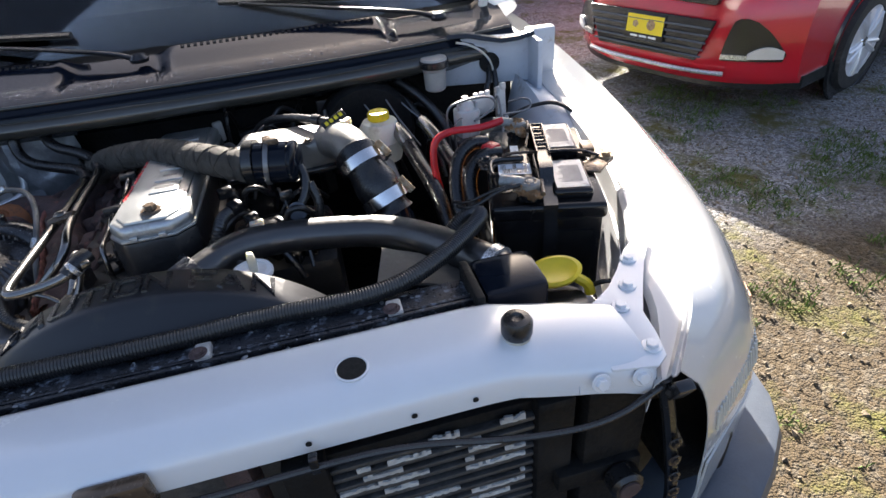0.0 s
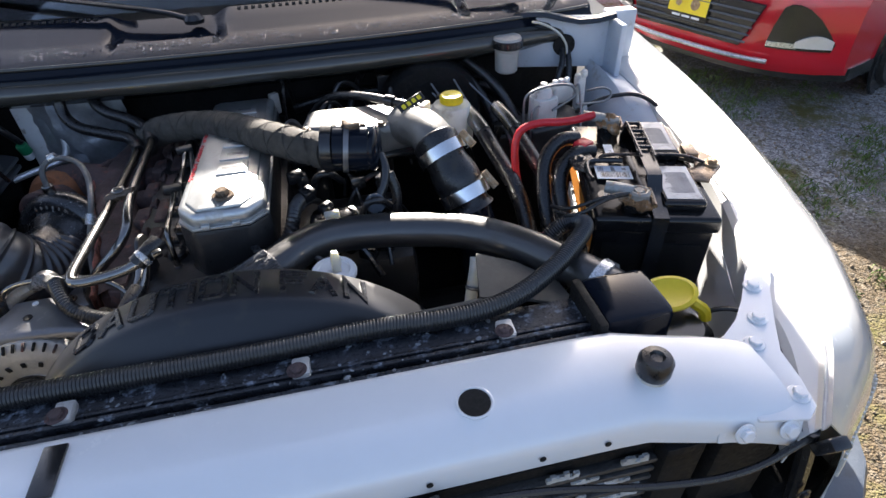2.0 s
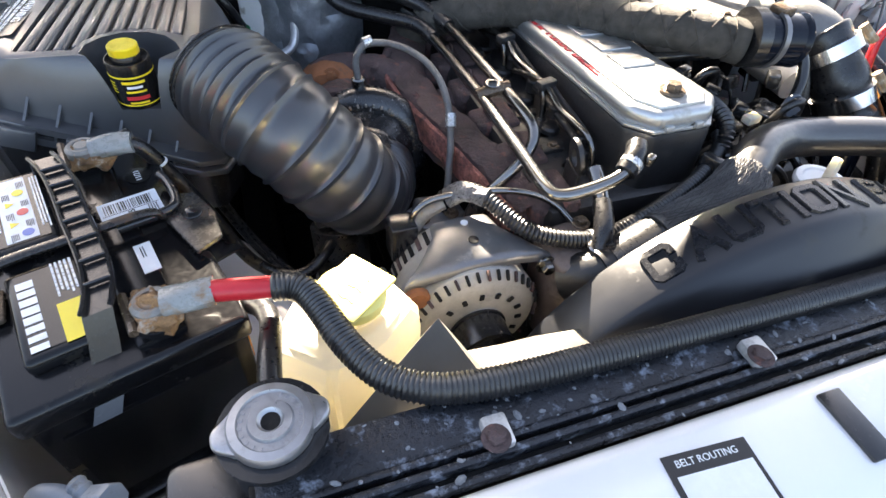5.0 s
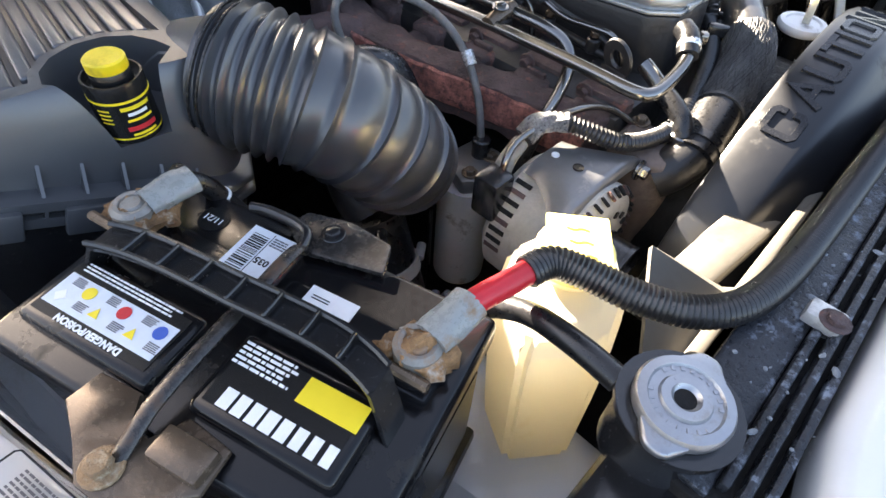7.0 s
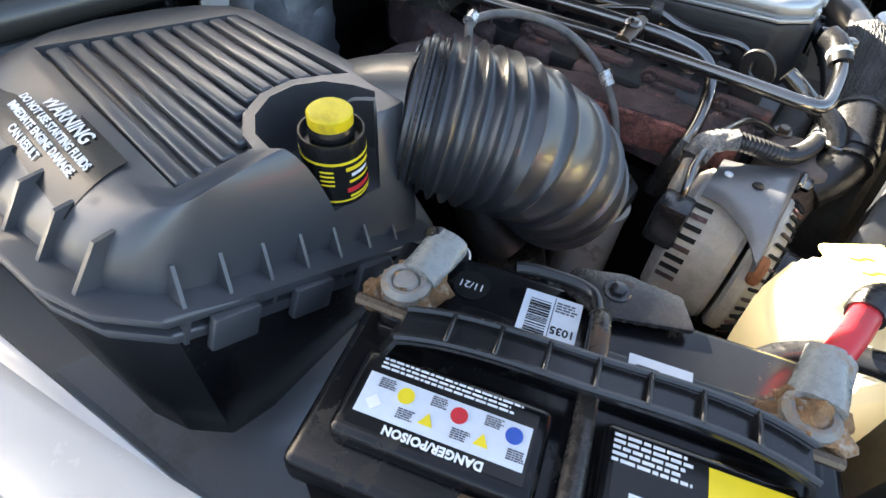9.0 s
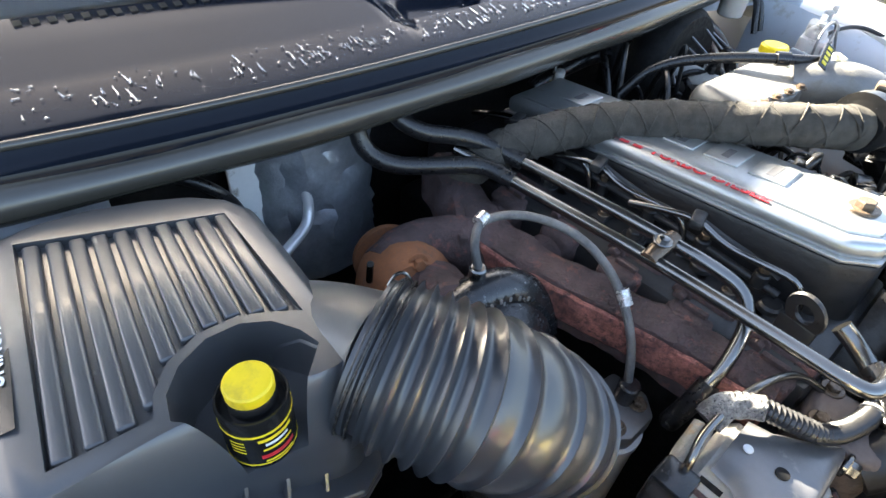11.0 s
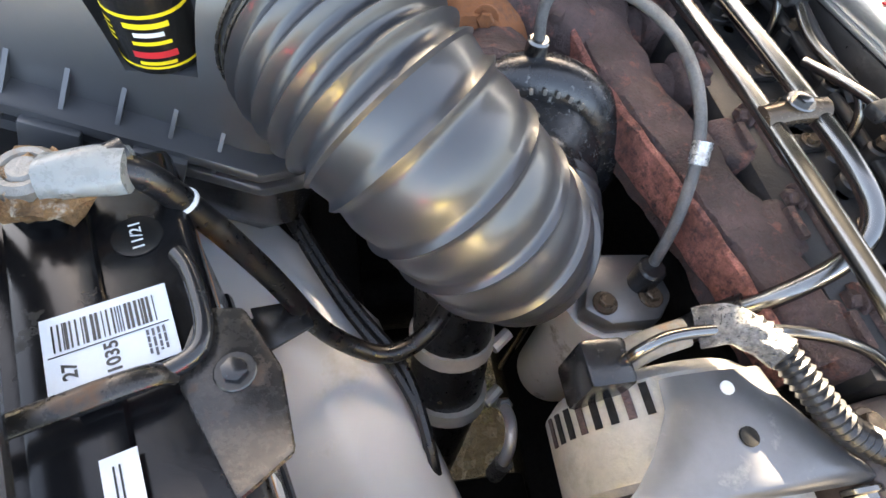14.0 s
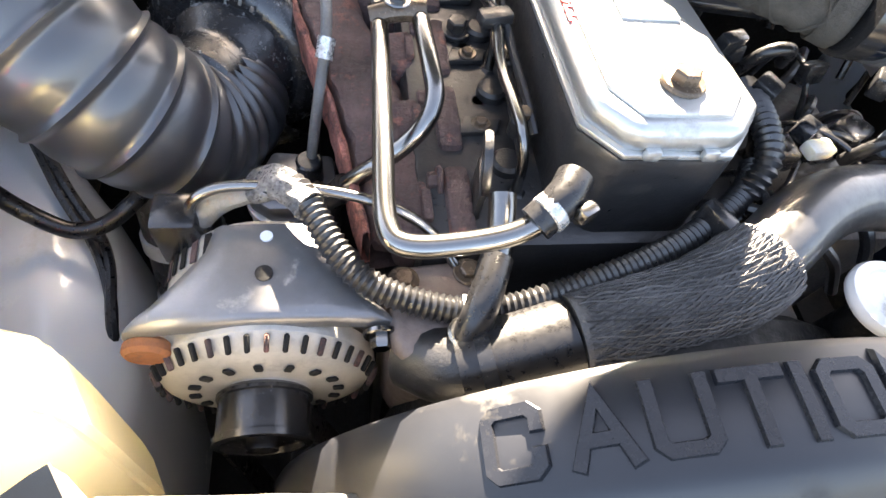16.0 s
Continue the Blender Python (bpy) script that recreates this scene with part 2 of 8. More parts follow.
# body white darkened: shade below the cowl put into the colour, plus dirt patches
M_INNER = mat("shaded_inner_paint", (0.50, 0.54, 0.60), 0.38, var=0.05, scale=9, bump=0.02, dirt=(0.34, 0.33, 0.31), dirt_amt=0.14, dirt_scale=14)
# yellow paled so the cap washes out; the sun's glare is in the colour
M_CAPYEL = mat("sun_paled_yellow", (0.90, 0.78, 0.24), 0.4, var=0.05, scale=20, bump=0.04)
M_SLAT = mat("oil_filter_white", (0.78, 0.79, 0.80), 0.3, var=0.05, scale=20, bump=0.03, dirt=(0.25, 0.22, 0.18), dirt_amt=0.3, dirt_scale=18)
M_AMBER = mat("amber_lens", (0.70, 0.34, 0.22), 0.2, var=0.05, scale=20, bump=0.05, coat=0.5)
M_LENS = mat("clear_lamp_lens", (0.6, 0.62, 0.6), 0.15, var=0.1, scale=20, bump=0.1, coat=0.8)

M_PINK = mat("flaking_red_rust", (0.40, 0.155, 0.125), 0.95, var=0.6, scale=90, bump=1.4, dirt=(0.085, 0.05, 0.05), dirt_amt=0.55, dirt_scale=110)
M_TURBO = mat("black_turbo_casting", (0.016, 0.017, 0.019), 0.24, var=0.2, scale=40, bump=0.08, dirt=(0.45, 0.46, 0.45), dirt_amt=0.03, dirt_scale=60, spec=0.8)
M_SLEEVE_CLEAR = mat("milky_heat_shrink", (0.26, 0.27, 0.26), 0.28, var=0.12, scale=40, bump=0.06, dirt=(0.26, 0.16, 0.09), dirt_amt=0.25, dirt_scale=30)
M_CAP = mat("tarnished_pressed_steel", (0.36, 0.37, 0.39), 0.36, 0.9, var=0.12, scale=40, bump=0.06, dirt=(0.30, 0.29, 0.27), dirt_amt=0.2, dirt_scale=30)
M_FRIT = mat("matt_black_rubber_edge", (0.006, 0.0065, 0.008), 0.55, var=0.2, scale=20, bump=0.03, spec=0.25)
M_CLOTH = mat("dark_cab_cloth", (0.02, 0.02, 0.022), 0.95, var=0.2, scale=60, bump=0.2)

M_TAPE = mat("crinkled_silver_tape", (0.22, 0.22, 0.22), 0.30, 0.75, var=0.7, scale=70, bump=1.0, dirt=(0.05, 0.05, 0.05), dirt_amt=0.45, dirt_scale=60)
M_CRUST = mat("battery_corrosion", (0.30, 0.165, 0.075), 0.85, var=0.6, scale=90, bump=1.0, dirt=(0.58, 0.53, 0.45), dirt_amt=0.38, dirt_scale=55)
# the tank's wall lets light through
_n, _l = M_TANK.node_tree.nodes, M_TANK.node_tree.links
_tr, _mx = _n.new("ShaderNodeBsdfTranslucent"), _n.new("ShaderNodeMixShader")
_tr.inputs["Color"].default_value = (0.95, 0.88, 0.68, 1)
_mx.inputs[0].default_value = 0.5
_l.new(_n["Principled BSDF"].outputs[0], _mx.inputs[1])
_l.new(_tr.outputs[0], _mx.inputs[2])
_l.new(_mx.outputs[0], _n["Material Output"].inputs[0])
_n["Principled BSDF"].inputs["Subsurface Weight"].default_value = 0.0

M_CAST = mat("grey_sand_casting", (0.22, 0.22, 0.215), 0.42, 0.6, var=0.12, scale=60, bump=0.2, dirt=(0.20, 0.19, 0.17), dirt_amt=0.2, dirt_scale=25)
M_FLAKE = mat("grey_flakes", (0.24, 0.26, 0.28), 0.7, var=0.3, scale=80, bump=0.5)
M_LIP = mat("weathered_rubber_lip", (0.040, 0.038, 0.033), 0.22, var=0.1, scale=10, bump=0.0, spec=0.8)
M_DROP = mat("water_drop", (1.0, 1.0, 1.0), 0.02, var=0.0, scale=10, bump=0.0, trans=1.0)


def glass(name, tint=(0.9, 0.95, 0.97), rough=0.02):
    m = bpy.data.materials.new(name)
    m.use_nodes = True
    n, l = m.node_tree.nodes, m.node_tree.links
    n.remove(n["Principled BSDF"])
    clear, gloss, mixed, fres = n.new("ShaderNodeBsdfTransparent"), n.new("ShaderNodeBsdfGlossy"), n.new("ShaderNodeMixShader"), n.new("ShaderNodeFresnel")
    clear.inputs["Color"].default_value = (*tint, 1)
    gloss.inputs["Roughness"].default_value = rough
    fres.inputs["IOR"].default_value = 1.5
    l.new(fres.outputs[0], mixed.inputs[0])
    l.new(clear.outputs[0], mixed.inputs[1])
    l.new(gloss.outputs[0], mixed.inputs[2])
    l.new(mixed.outputs[0], n["Material Output"].inputs[0])
    return m


M_GLASS = glass("windscreen_glass")


# ---- mesh helpers ----
def thing(name, base, label, category, group="", kind=""):
    e = new(name)
    e.location = base
    e.empty_display_size = 0.02
    return tagged(e, label, category, group, kind)


def part(name, bm, material, parent=None, label="", smooth=True):
    """One mesh object from a bmesh in the place's own coordinates, under a thing or a part."""
    me = bpy.data.meshes.new(name)
    bmesh.ops.recalc_face_normals(bm, faces=bm.faces[:])
    bm.to_mesh(me)
    bm.free()
    me.materials.append(material)
    if smooth:
        me.shade_smooth()
        me.set_sharp_from_angle(angle=radians(38))
    ob = new(name, me)
    if parent is not None:
        ob.parent = parent
        if parent.data is None:
            ob.matrix_parent_inverse = Matrix.Translation(-parent.location)
    return tagged(ob, label)


def chaikin(pts, it=2):
    pts = [Vector(p) for p in pts]
    for _ in range(it):
        q = [pts[0]]
        for a, b in zip(pts, pts[1:]):
            q += [a.lerp(b, 0.25), a.lerp(b, 0.75)]
        pts = q + [pts[-1]]
    return pts


def resample(pts, step):
    pts = [Vector(p) for p in pts]
    out, carry = [pts[0]], 0.0
    for a, b in zip(pts, pts[1:]):
        d = (b - a).length
        s = step - carry
        while s <= d:
            out.append(a.lerp(b, s / d))
            s += step
        carry = d - (s - step)
    if (out[-1] - pts[-1]).length > step * 0.3:
        out.append(pts[-1])
    return out


def tube_bm(pts, r, seg=12, it=2, step=None, rib=0.0, bm=None, caps=True, wob=0.0, flat=1.0):
    """A tube along a rounded line; r: a number or a function of the fraction along it; rib: relief of rings, one every two steps."""
    bm = bm or bmesh.new()
    p = chaikin(pts, it)
    if step:
        p = resample(p, step)
    n = len(p)
    up = Vector((0.13, 0.21, 1.0)).normalized()
    rings = []
    side = None
    for i in range(n):
        t = (p[min(i + 1, n - 1)] - p[max(i - 1, 0)]).normalized()
        if side is None:
            side = t.cross(up)
            if side.length < 0.1:
                side = t.cross(Vector((1, 0, 0)))
        side = (side - t * side.dot(t)).normalized()
        nrm = side.cross(t)
        rad = r(i / max(1, n - 1)) if callable(r) else r
        if rib:
            rad += rib * (1 if (i % 2) else -1) * 0.5
        ring = []
        for k in range(seg):
            a = 2 * math.pi * k / seg
            rr = rad * (1 + (wob * (noise.noise(p[i] * 40 + Vector((math.cos(a), math.sin(a), 0)))) if wob else 0))
            ring.append(bm.verts.new(p[i] + side * (math.cos(a) * rr) + nrm * (math.sin(a) * rr * flat)))
        rings.append(ring)
    for a, b in zip(rings, rings[1:]):
        for k in range(seg):
            bm.faces.new((a[k], a[(k + 1) % seg], b[(k + 1) % seg], b[k]))
    if caps:
        bm.faces.new(rings[0][::-1])
        bm.faces.new(rings[-1])
    return bm


def axes_matrix(origin, zdir, xhint=(1, 0, 0)):
    z = Vector(zdir).normalized()
    x = Vector(xhint) - z * Vector(xhint).dot(z)
    if x.length < 1e-3:
        x = Vector((0, 1, 0)) - z * z.y
    x.normalize()
    y = z.cross(x)
    return Matrix(((x.x, y.x, z.x, origin[0]), (x.y, y.y, z.y, origin[1]), (x.z, y.z, z.z, origin[2]), (0, 0, 0, 1)))


def lathe(profile, m=None, seg=24, bm=None, start=0.0, sweep=360.0):
    """A turned shape from (radius, height) pairs about the z axis of m."""
    bm = bm or bmesh.new()
    m = m or Matrix()
    full = sweep >= 359.9
    cnt = seg if full else seg + 1
    rings = []
    for r, z in profile:
        if r < 1e-6:
            rings.append([bm.verts.new(m @ Vector((0, 0, z)))])
        else:
            rings.append([bm.verts.new(m @ Vector((r * math.cos(radians(start + sweep * k / seg)), r * math.sin(radians(start + sweep * k / seg)), z))) for k in range(cnt)])
    for a, b in zip(rings, rings[1:]):
        for k in range(seg):
            k2 = (k + 1) % cnt
            va, vb = (a[k % len(a)], a[k2 % len(a)]), (b[k % len(b)], b[k2 % len(b)])
            vs = []
            for v in (va[0], va[1], vb[1], vb[0]):
                if v not in vs:
                    vs.append(v)
            if len(vs) > 2:
                bm.faces.new(vs)
    if full:
        for ring, flip in ((rings[0], True), (rings[-1], False)):
            if len(ring) > 2:
                bm.faces.new(ring[::-1] if flip else ring)
    return bm


def cyl(m, r, h, bev=0.0, seg=20, bm=None):
    b = min(bev, r * 0.5, h * 0.4)
    prof = [(r - b, 0), (r, b), (r, h - b), (r - b, h)] if b else [(r, 0), (r, h)]
    return lathe(prof, m, seg, bm)


def box(m, sx, sy, sz, bev=0.004, seg=2, bm=None):
    """A box centred on m's origin in x and y, rising sz from it, with rounded edges."""
    t = bmesh.new()
    bmesh.ops.create_cube(t, size=1.0)
    for v in t.verts:
        v.co = Vector((v.co.x * sx, v.co.y * sy, (v.co.z + 0.5) * sz))
    if bev:
        bmesh.ops.bevel(t, geom=t.edges[:], offset=min(bev, 0.45 * min(sx, sy, sz)), segments=seg, affect='EDGES', profile=0.5)
    bmesh.ops.transform(t, matrix=m, verts=t.verts[:])
    return merge(t, bm)


def merge(t, bm):
    if bm is None:
        return t
    me = bpy.data.meshes.new("tmp")
    t.to_mesh(me)
    t.free()
    bm.from_mesh(me)
    bpy.data.meshes.remove(me)
    return bm


def prism(outline, z0, z1, bev=0.004, bm=None, m=None, seg=2):
    """An extruded outline of (x, y) pairs from z0 to z1, with rounded edges."""
    t = bmesh.new()
    lo = [t.verts.new((x, y, z0)) for x, y in outline]
    hi = [t.verts.new((x, y, z1)) for x, y in outline]
    n = len(outline)
    t.faces.new(lo[::-1])
    t.faces.new(hi)
    for k in range(n):
        t.faces.new((lo[k], lo[(k + 1) % n], hi[(k + 1) % n], hi[k]))
    if bev:
        bmesh.ops.bevel(t, geom=t.edges[:], offset=bev, segments=seg, affect='EDGES', profile=0.5)
    if m is not None:
        bmesh.ops.transform(t, matrix=m, verts=t.verts[:])
    return merge(t, bm)


def loft(rows, close=False, thick=0.0):
    """A skin over rows of points; thick gives it a second side along the normals."""
    bm = bmesh.new()
    vs = [[bm.verts.new(p) for p in row] for row in rows]
    for a, b in zip(vs, vs[1:]):
        n = len(a)
        for k in range(n if close else n - 1):
            bm.faces.new((a[k], a[(k + 1) % n], b[(k + 1) % n], b[k]))
    if thick:
        bmesh.ops.recalc_face_normals(bm, faces=bm.faces[:])
        bmesh.ops.solidify(bm, geom=bm.faces[:], thickness=thick)
    return bm


def text_bm(body, size, m, depth=0.0015, spacing=1.0, bold=0.0):
    c = bpy.data.curves.new("t", 'FONT')
    c.body, c.size, c.extrude, c.align_x, c.align_y = body, size, depth, 'CENTER', 'CENTER'
    c.space_character, c.offset = spacing, bold
    c.resolution_u = 3
    o = bpy.data.objects.new("t", c)
    scene.collection.objects.link(o)
    dg = bpy.context.evaluated_depsgraph_get()
    me = bpy.data.meshes.new_from_object(o.evaluated_get(dg))
    bm = bmesh.new()
    bm.from_mesh(me)
    bpy.data.objects.remove(o)
    bpy.data.curves.remove(c)
    bpy.data.meshes.remove(me)
    bmesh.ops.transform(bm, matrix=m, verts=bm.verts[:])
    return bm


def bolt_bm(m, r=0.008, h=0.006, washer=True, bm=None):
    if washer:
        bm = cyl(m, r * 1.6, h * 0.35, 0.001, 16, bm)
    return lathe([(r, h * 0.3), (r, h * 0.9), (r * 0.85, h)], m, 6, bm)


def at(x, y, z, rz=0, rx=0, ry=0):
    return pose(x, y, z, rx, ry, rz)


# ---- ground ----
def ground():
    bm = bmesh.new()
    xs = [-60, -20, -8, -4] + [-3 + 0.25 * i for i in range(41)] + [9, 14, 25, 60]
    ys = [-60, -20, -8, -4] + [-2 + 0.25 * i for i in range(37)] + [9, 14, 25, 60]
    vs = [[bm.verts.new((x, y, 0.02 * noise.noise(Vector((x * 0.6, y * 0.6, 0))) - 0.01)) for x in xs] for y in ys]
    for a, b in zip(vs, vs[1:]):
        for k in range(len(xs) - 1):
            bm.faces.new((a[k], a[k + 1], b[k + 1], b[k]))
    m = bpy.data.materials.new("gravel_ground")
    m.use_nodes = True
    n, l = m.node_tree.nodes, m.node_tree.links
    p = n["Principled BSDF"]
    tc = n.new("ShaderNodeTexCoord")

    def nz(s, d=5, r=0.65):
        t = n.new("ShaderNodeTexNoise")
        t.inputs["Scale"].default_value, t.inputs["Detail"].default_value, t.inputs["Roughness"].default_value = s, d, r
        l.new(tc.outputs["Object"], t.inputs["Vector"])
        return t.outputs["Fac"]

    def rng(src, a, b, c=0.0, d=1.0):
        t = n.new("ShaderNodeMapRange")
        t.inputs["From Min"].default_value, t.inputs["From Max"].default_value, t.inputs["To Min"].default_value, t.inputs["To Max"].default_value = a, b, c, d
        l.new(src, t.inputs["Value"])
        return t.outputs[0]

    def mix(f, a, b):
        t = n.new("ShaderNodeMix")
        t.data_type = 'RGBA'
        l.new(f, t.inputs["Factor"])
        for s, v in (("A", a), ("B", b)):
            if isinstance(v, tuple):
                t.inputs[s].default_value = (*v, 1)
            else:
                l.new(v, t.inputs[s])
        return t.outputs["Result"]
    vo = n.new("ShaderNodeTexVoronoi")
    vo.inputs["Scale"].default_value = 120
    l.new(tc.outputs["Object"], vo.inputs["Vector"])
    stone = n.new("ShaderNodeSeparateColor")
    l.new(vo.outputs["Color"], stone.inputs[0])
    grey = mix(stone.outputs[0], (0.06, 0.063, 0.067), (0.40, 0.405, 0.415))
    brown = mix(nz(30), (0.032, 0.022, 0.010), (0.098, 0.069, 0.033))
    sep = n.new("ShaderNodeSeparateXYZ")
    l.new(tc.outputs["Object"], sep.inputs[0])
    add = n.new("ShaderNodeMath")
    add.operation = 'MULTIPLY_ADD'
    l.new(nz(1.2, 3), add.inputs[0])
    add.inputs[1].default_value = 1.2
    l.new(sep.outputs[1], add.inputs[2])
    pebble = n.new("ShaderNodeTexVoronoi")
    pebble.inputs["Scale"].default_value = 42
    l.new(tc.outputs["Object"], pebble.inputs["Vector"])
    tone = n.new("ShaderNodeSeparateColor")
    l.new(pebble.outputs["Color"], tone.inputs[0])
    base = mix(rng(add.outputs[0], 2.25, 2.7), brown, grey)
    base = mix(rng(tone.outputs[1], 0.62, 0.66, 0.0, 0.55), base, mix(tone.outputs[0], (0.034, 0.028, 0.020), (0.185, 0.158, 0.115)))
    moss = mix(rng(nz(2.2, 8, 0.75), 0.505, 0.63), base, mix(nz(60), (0.055, 0.060, 0.010), (0.125, 0.112, 0.018)))
    l.new(moss, p.inputs["Base Color"])
    p.inputs["Roughness"].default_value = 0.95
    b = n.new("ShaderNodeBump")
    b.invert = True
    b.inputs["Strength"].default_value, b.inputs["Distance"].default_value = 1.0, 0.008
    l.new(vo.outputs["Distance"], b.inputs["Height"])
    b2 = n.new("ShaderNodeBump")
    b2.inputs["Strength"].default_value, b2.inputs["Distance"].default_value = 0.9, 0.016
    l.new(nz(25, 6), b2.inputs["Height"])
    b3 = n.new("ShaderNodeBump")
    b3.invert = True
    b3.inputs["Strength"].default_value, b3.inputs["Distance"].default_value = 0.7, 0.012
    l.new(pebble.outputs["Distance"], b3.inputs["Height"])
    l.new(b.outputs[0], b3.inputs["Normal"])
    l.new(b3.outputs[0], b2.inputs["Normal"])
    l.new(b2.outputs[0], p.inputs["Normal"])
    g = part("ground", bm, m)
    tagged(g, "grey gravel yard with brown dirt and mossy patches", "ground", kind="structure")


ground()


# ---- truck body ----
truck = thing("pickup_truck", (0, 1.2, 0), "white pickup truck with open bonnet and its grille removed", "truck")

# fender: cross sections from the inner ledge to the outer skin, along y
FENDER = [  # y, inner x, ledge outer x, crest x, outer x, ledge z, crest z, low z
    (0.36, 0.605, 0.628, 0.648, 0.712, 1.098, 1.088, 0.80),
    (0.46, 0.660, 0.712, 0.752, 0.870, 1.108, 1.105, 0.72),
    (0.56, 0.690, 0.752, 0.800, 0.935, 1.112, 1.122, 0.60),
    (0.66, 0.738, 0.796, 0.842, 0.970, 1.114, 1.132, 0.60),
    (0.80, 0.790, 0.842, 0.885, 0.995, 1.116, 1.140, 0.60),
    (1.00, 0.836, 0.892, 0.930, 1.008, 1.118, 1.150, 0.60),
    (1.25, 0.868, 0.930, 0.967, 1.012, 1.122, 1.160, 0.60),
    (1.60, 0.900, 0.965, 0.990, 1.012, 1.130, 1.170, 0.60),
    (2.10, 0.930, 0.975, 0.995, 1.012, 1.140, 1.180, 0.60),
]


def fender_bm(side):
    rows = []
    for y, xi, xl, xc, xo, zl, zc, z0 in FENDER:
        row = [(xi, y, zl - 0.05), (xi + 0.004, y, zl - 0.006), (xi + 0.012, y, zl), (xl - 0.012, y, zl), (xl - 0.005, y, zl + 0.001), (xl - 0.001, y, zl + 0.0055), (xl + 0.003, y, zl + 0.001), (xl + 0.008, y, zl + 0.0015), (xl + 0.011, y, zl + 0.008)]
        for k in range(1, 10):
            a = k / 9
            ang = a * math.pi / 2
            row.append((xl + 0.012 + (xo - xl - 0.012) * math.sin(ang) ** 0.9, y, zc + 0.006 - (zc - 0.86) * (1 - math.cos(ang)) ** 0.9))
        for k in range(1, 5):
            row.append((xo + 0.004 * k - 0.002 * k * k * 0.5, y, 0.86 - (0.86 - z0) * k / 4))
        rows.append([Vector((x * side, yy, z)) for x, yy, z in row])
    fine = []
    for i in range(len(rows) - 1):
        p0, p1, p2, p3 = rows[max(i - 1, 0)], rows[i], rows[i + 1], rows[min(i + 2, len(rows) - 1)]
        for s in range(4):
            t = s / 4
            fine.append([0.5 * ((2 * b) + (c - a) * t + (2 * a - 5 * b + 4 * c - d) * t * t + (3 * b - a - 3 * c + d) * t ** 3) for a, b, c, d in zip(p0, p1, p2, p3)])
    fine.append(rows[-1])
    return loft(fine, thick=-0.0015 * side)


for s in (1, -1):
    part("fender", fender_bm(s), M_PEARL, truck, "pearl white front fender, greyed in colour for part shade")

# inner fender aprons and wheel housings
for s in (1, -1):
    rows = []
    for y, xi, *_r in FENDER:
        if y < 0.5:
            continue
        xe = min(0.428 + max(0.0, y - 0.92) * 0.78, xi - 0.10) if s < 0 else xi - 0.09
        sink = 0.20 * min(1.0, max(0.0, (1.10 - y) / 0.12))
        rows.append([Vector((xi * s, y, 1.065)), Vector((xi * s, y, 0.97 - sink)), Vector(((xi - 0.03) * s, y, 0.945 - sink)), Vector(((xe + (xi - xe) * 0.45) * s, y, 0.918 - sink * 0.15)), Vector(((xe + 0.075) * s, y, 0.893)), Vector(((xe + 0.055) * s, y, 0.896)), Vector(((xe + 0.035) * s, y, 0.886)), Vector(((xe + 0.010) * s, y, 0.868)), Vector((xe * s, y, 0.85)), Vector((xe * s, y, 0.45))])
    part("inner_fender", loft(rows, thick=0.002), M_PAINT, truck, "white inner wheel apron")

# upper radiator support
def crossmember():
    rows = []
    n = 40
    for i in range(n + 1):
        x = -0.608 + 1.216 * i / n
        f = max(0.0, (abs(x) - 0.46) / 0.14)
        yf = 0.395 - 0.03 * f
        yb = 0.512 - 0.036 * f
        dip = 0.006 * math.exp(-((x - 0.50) / 0.05) ** 2) + 0.006 * math.exp(-((x + 0.50) / 0.05) ** 2)
        z = 1.148 - 0.016 * f * f - dip
        rows.append([Vector(p) for p in ((x, yb, z - 0.05), (x, yb, z - 0.012), (x, yb - 0.006, z - 0.003), (x, yb - 0.014, z), (x, yf + 0.055, z), (x, yf + 0.035, z - 0.002), (x, yf + 0.012, z - 0.012), (x, yf + 0.004, z - 0.018), (x, yf, z - 0.028), (x, yf, z - 0.055))])
    return loft(rows, thick=0.002)


xm = part("radiator_support", crossmember(), M_PAINT, truck, "white sheet-metal upper radiator support")
M_HOLE = mat("dark_hole", (0.004, 0.004, 0.004), 0.9, bump=0)
part("hole_rim", lathe([(0.0175, -0.003), (0.0195, 0.0), (0.020, 0.0015), (0.018, 0.0022), (0.0165, 0.001)], at(0.279, 0.447, 1.1475), 28), M_PAINT, xm)
part("locating_hole", cyl(at(0.279, 0.447, 1.1470), 0.0165, 0.0022, 0, 28), M_HOLE, xm, "dark round locating hole")
for hx in (-0.18, 0.06, 0.22, 0.335, 0.405, 0.525):
    f = max(0.0, (abs(hx) - 0.50) / 0.16)
    part("small_hole", cyl(at(hx, 0.3935 - 0.03 * f, 1.109, 0, 90), 0.0035, 0.001, 0, 12), M_HOLE, xm)
# belt label
lbl = part("belt_label", box(at(-0.246, 0.462, 1.1478, -4), 0.068, 0.052, 0.0012, 0, 1), M_LABEL, xm, "black and white belt diagram label")
part("label_panel", box(at(-0.246, 0.456, 1.1491, -4), 0.060, 0.034, 0.0004, 0, 1), M_WHITE, lbl)
part("label_wording", text_bm("BELT ROUTING", 0.0072, at(-0.246, 0.481, 1.1493, -4), 0.0002), M_WHITE, lbl)
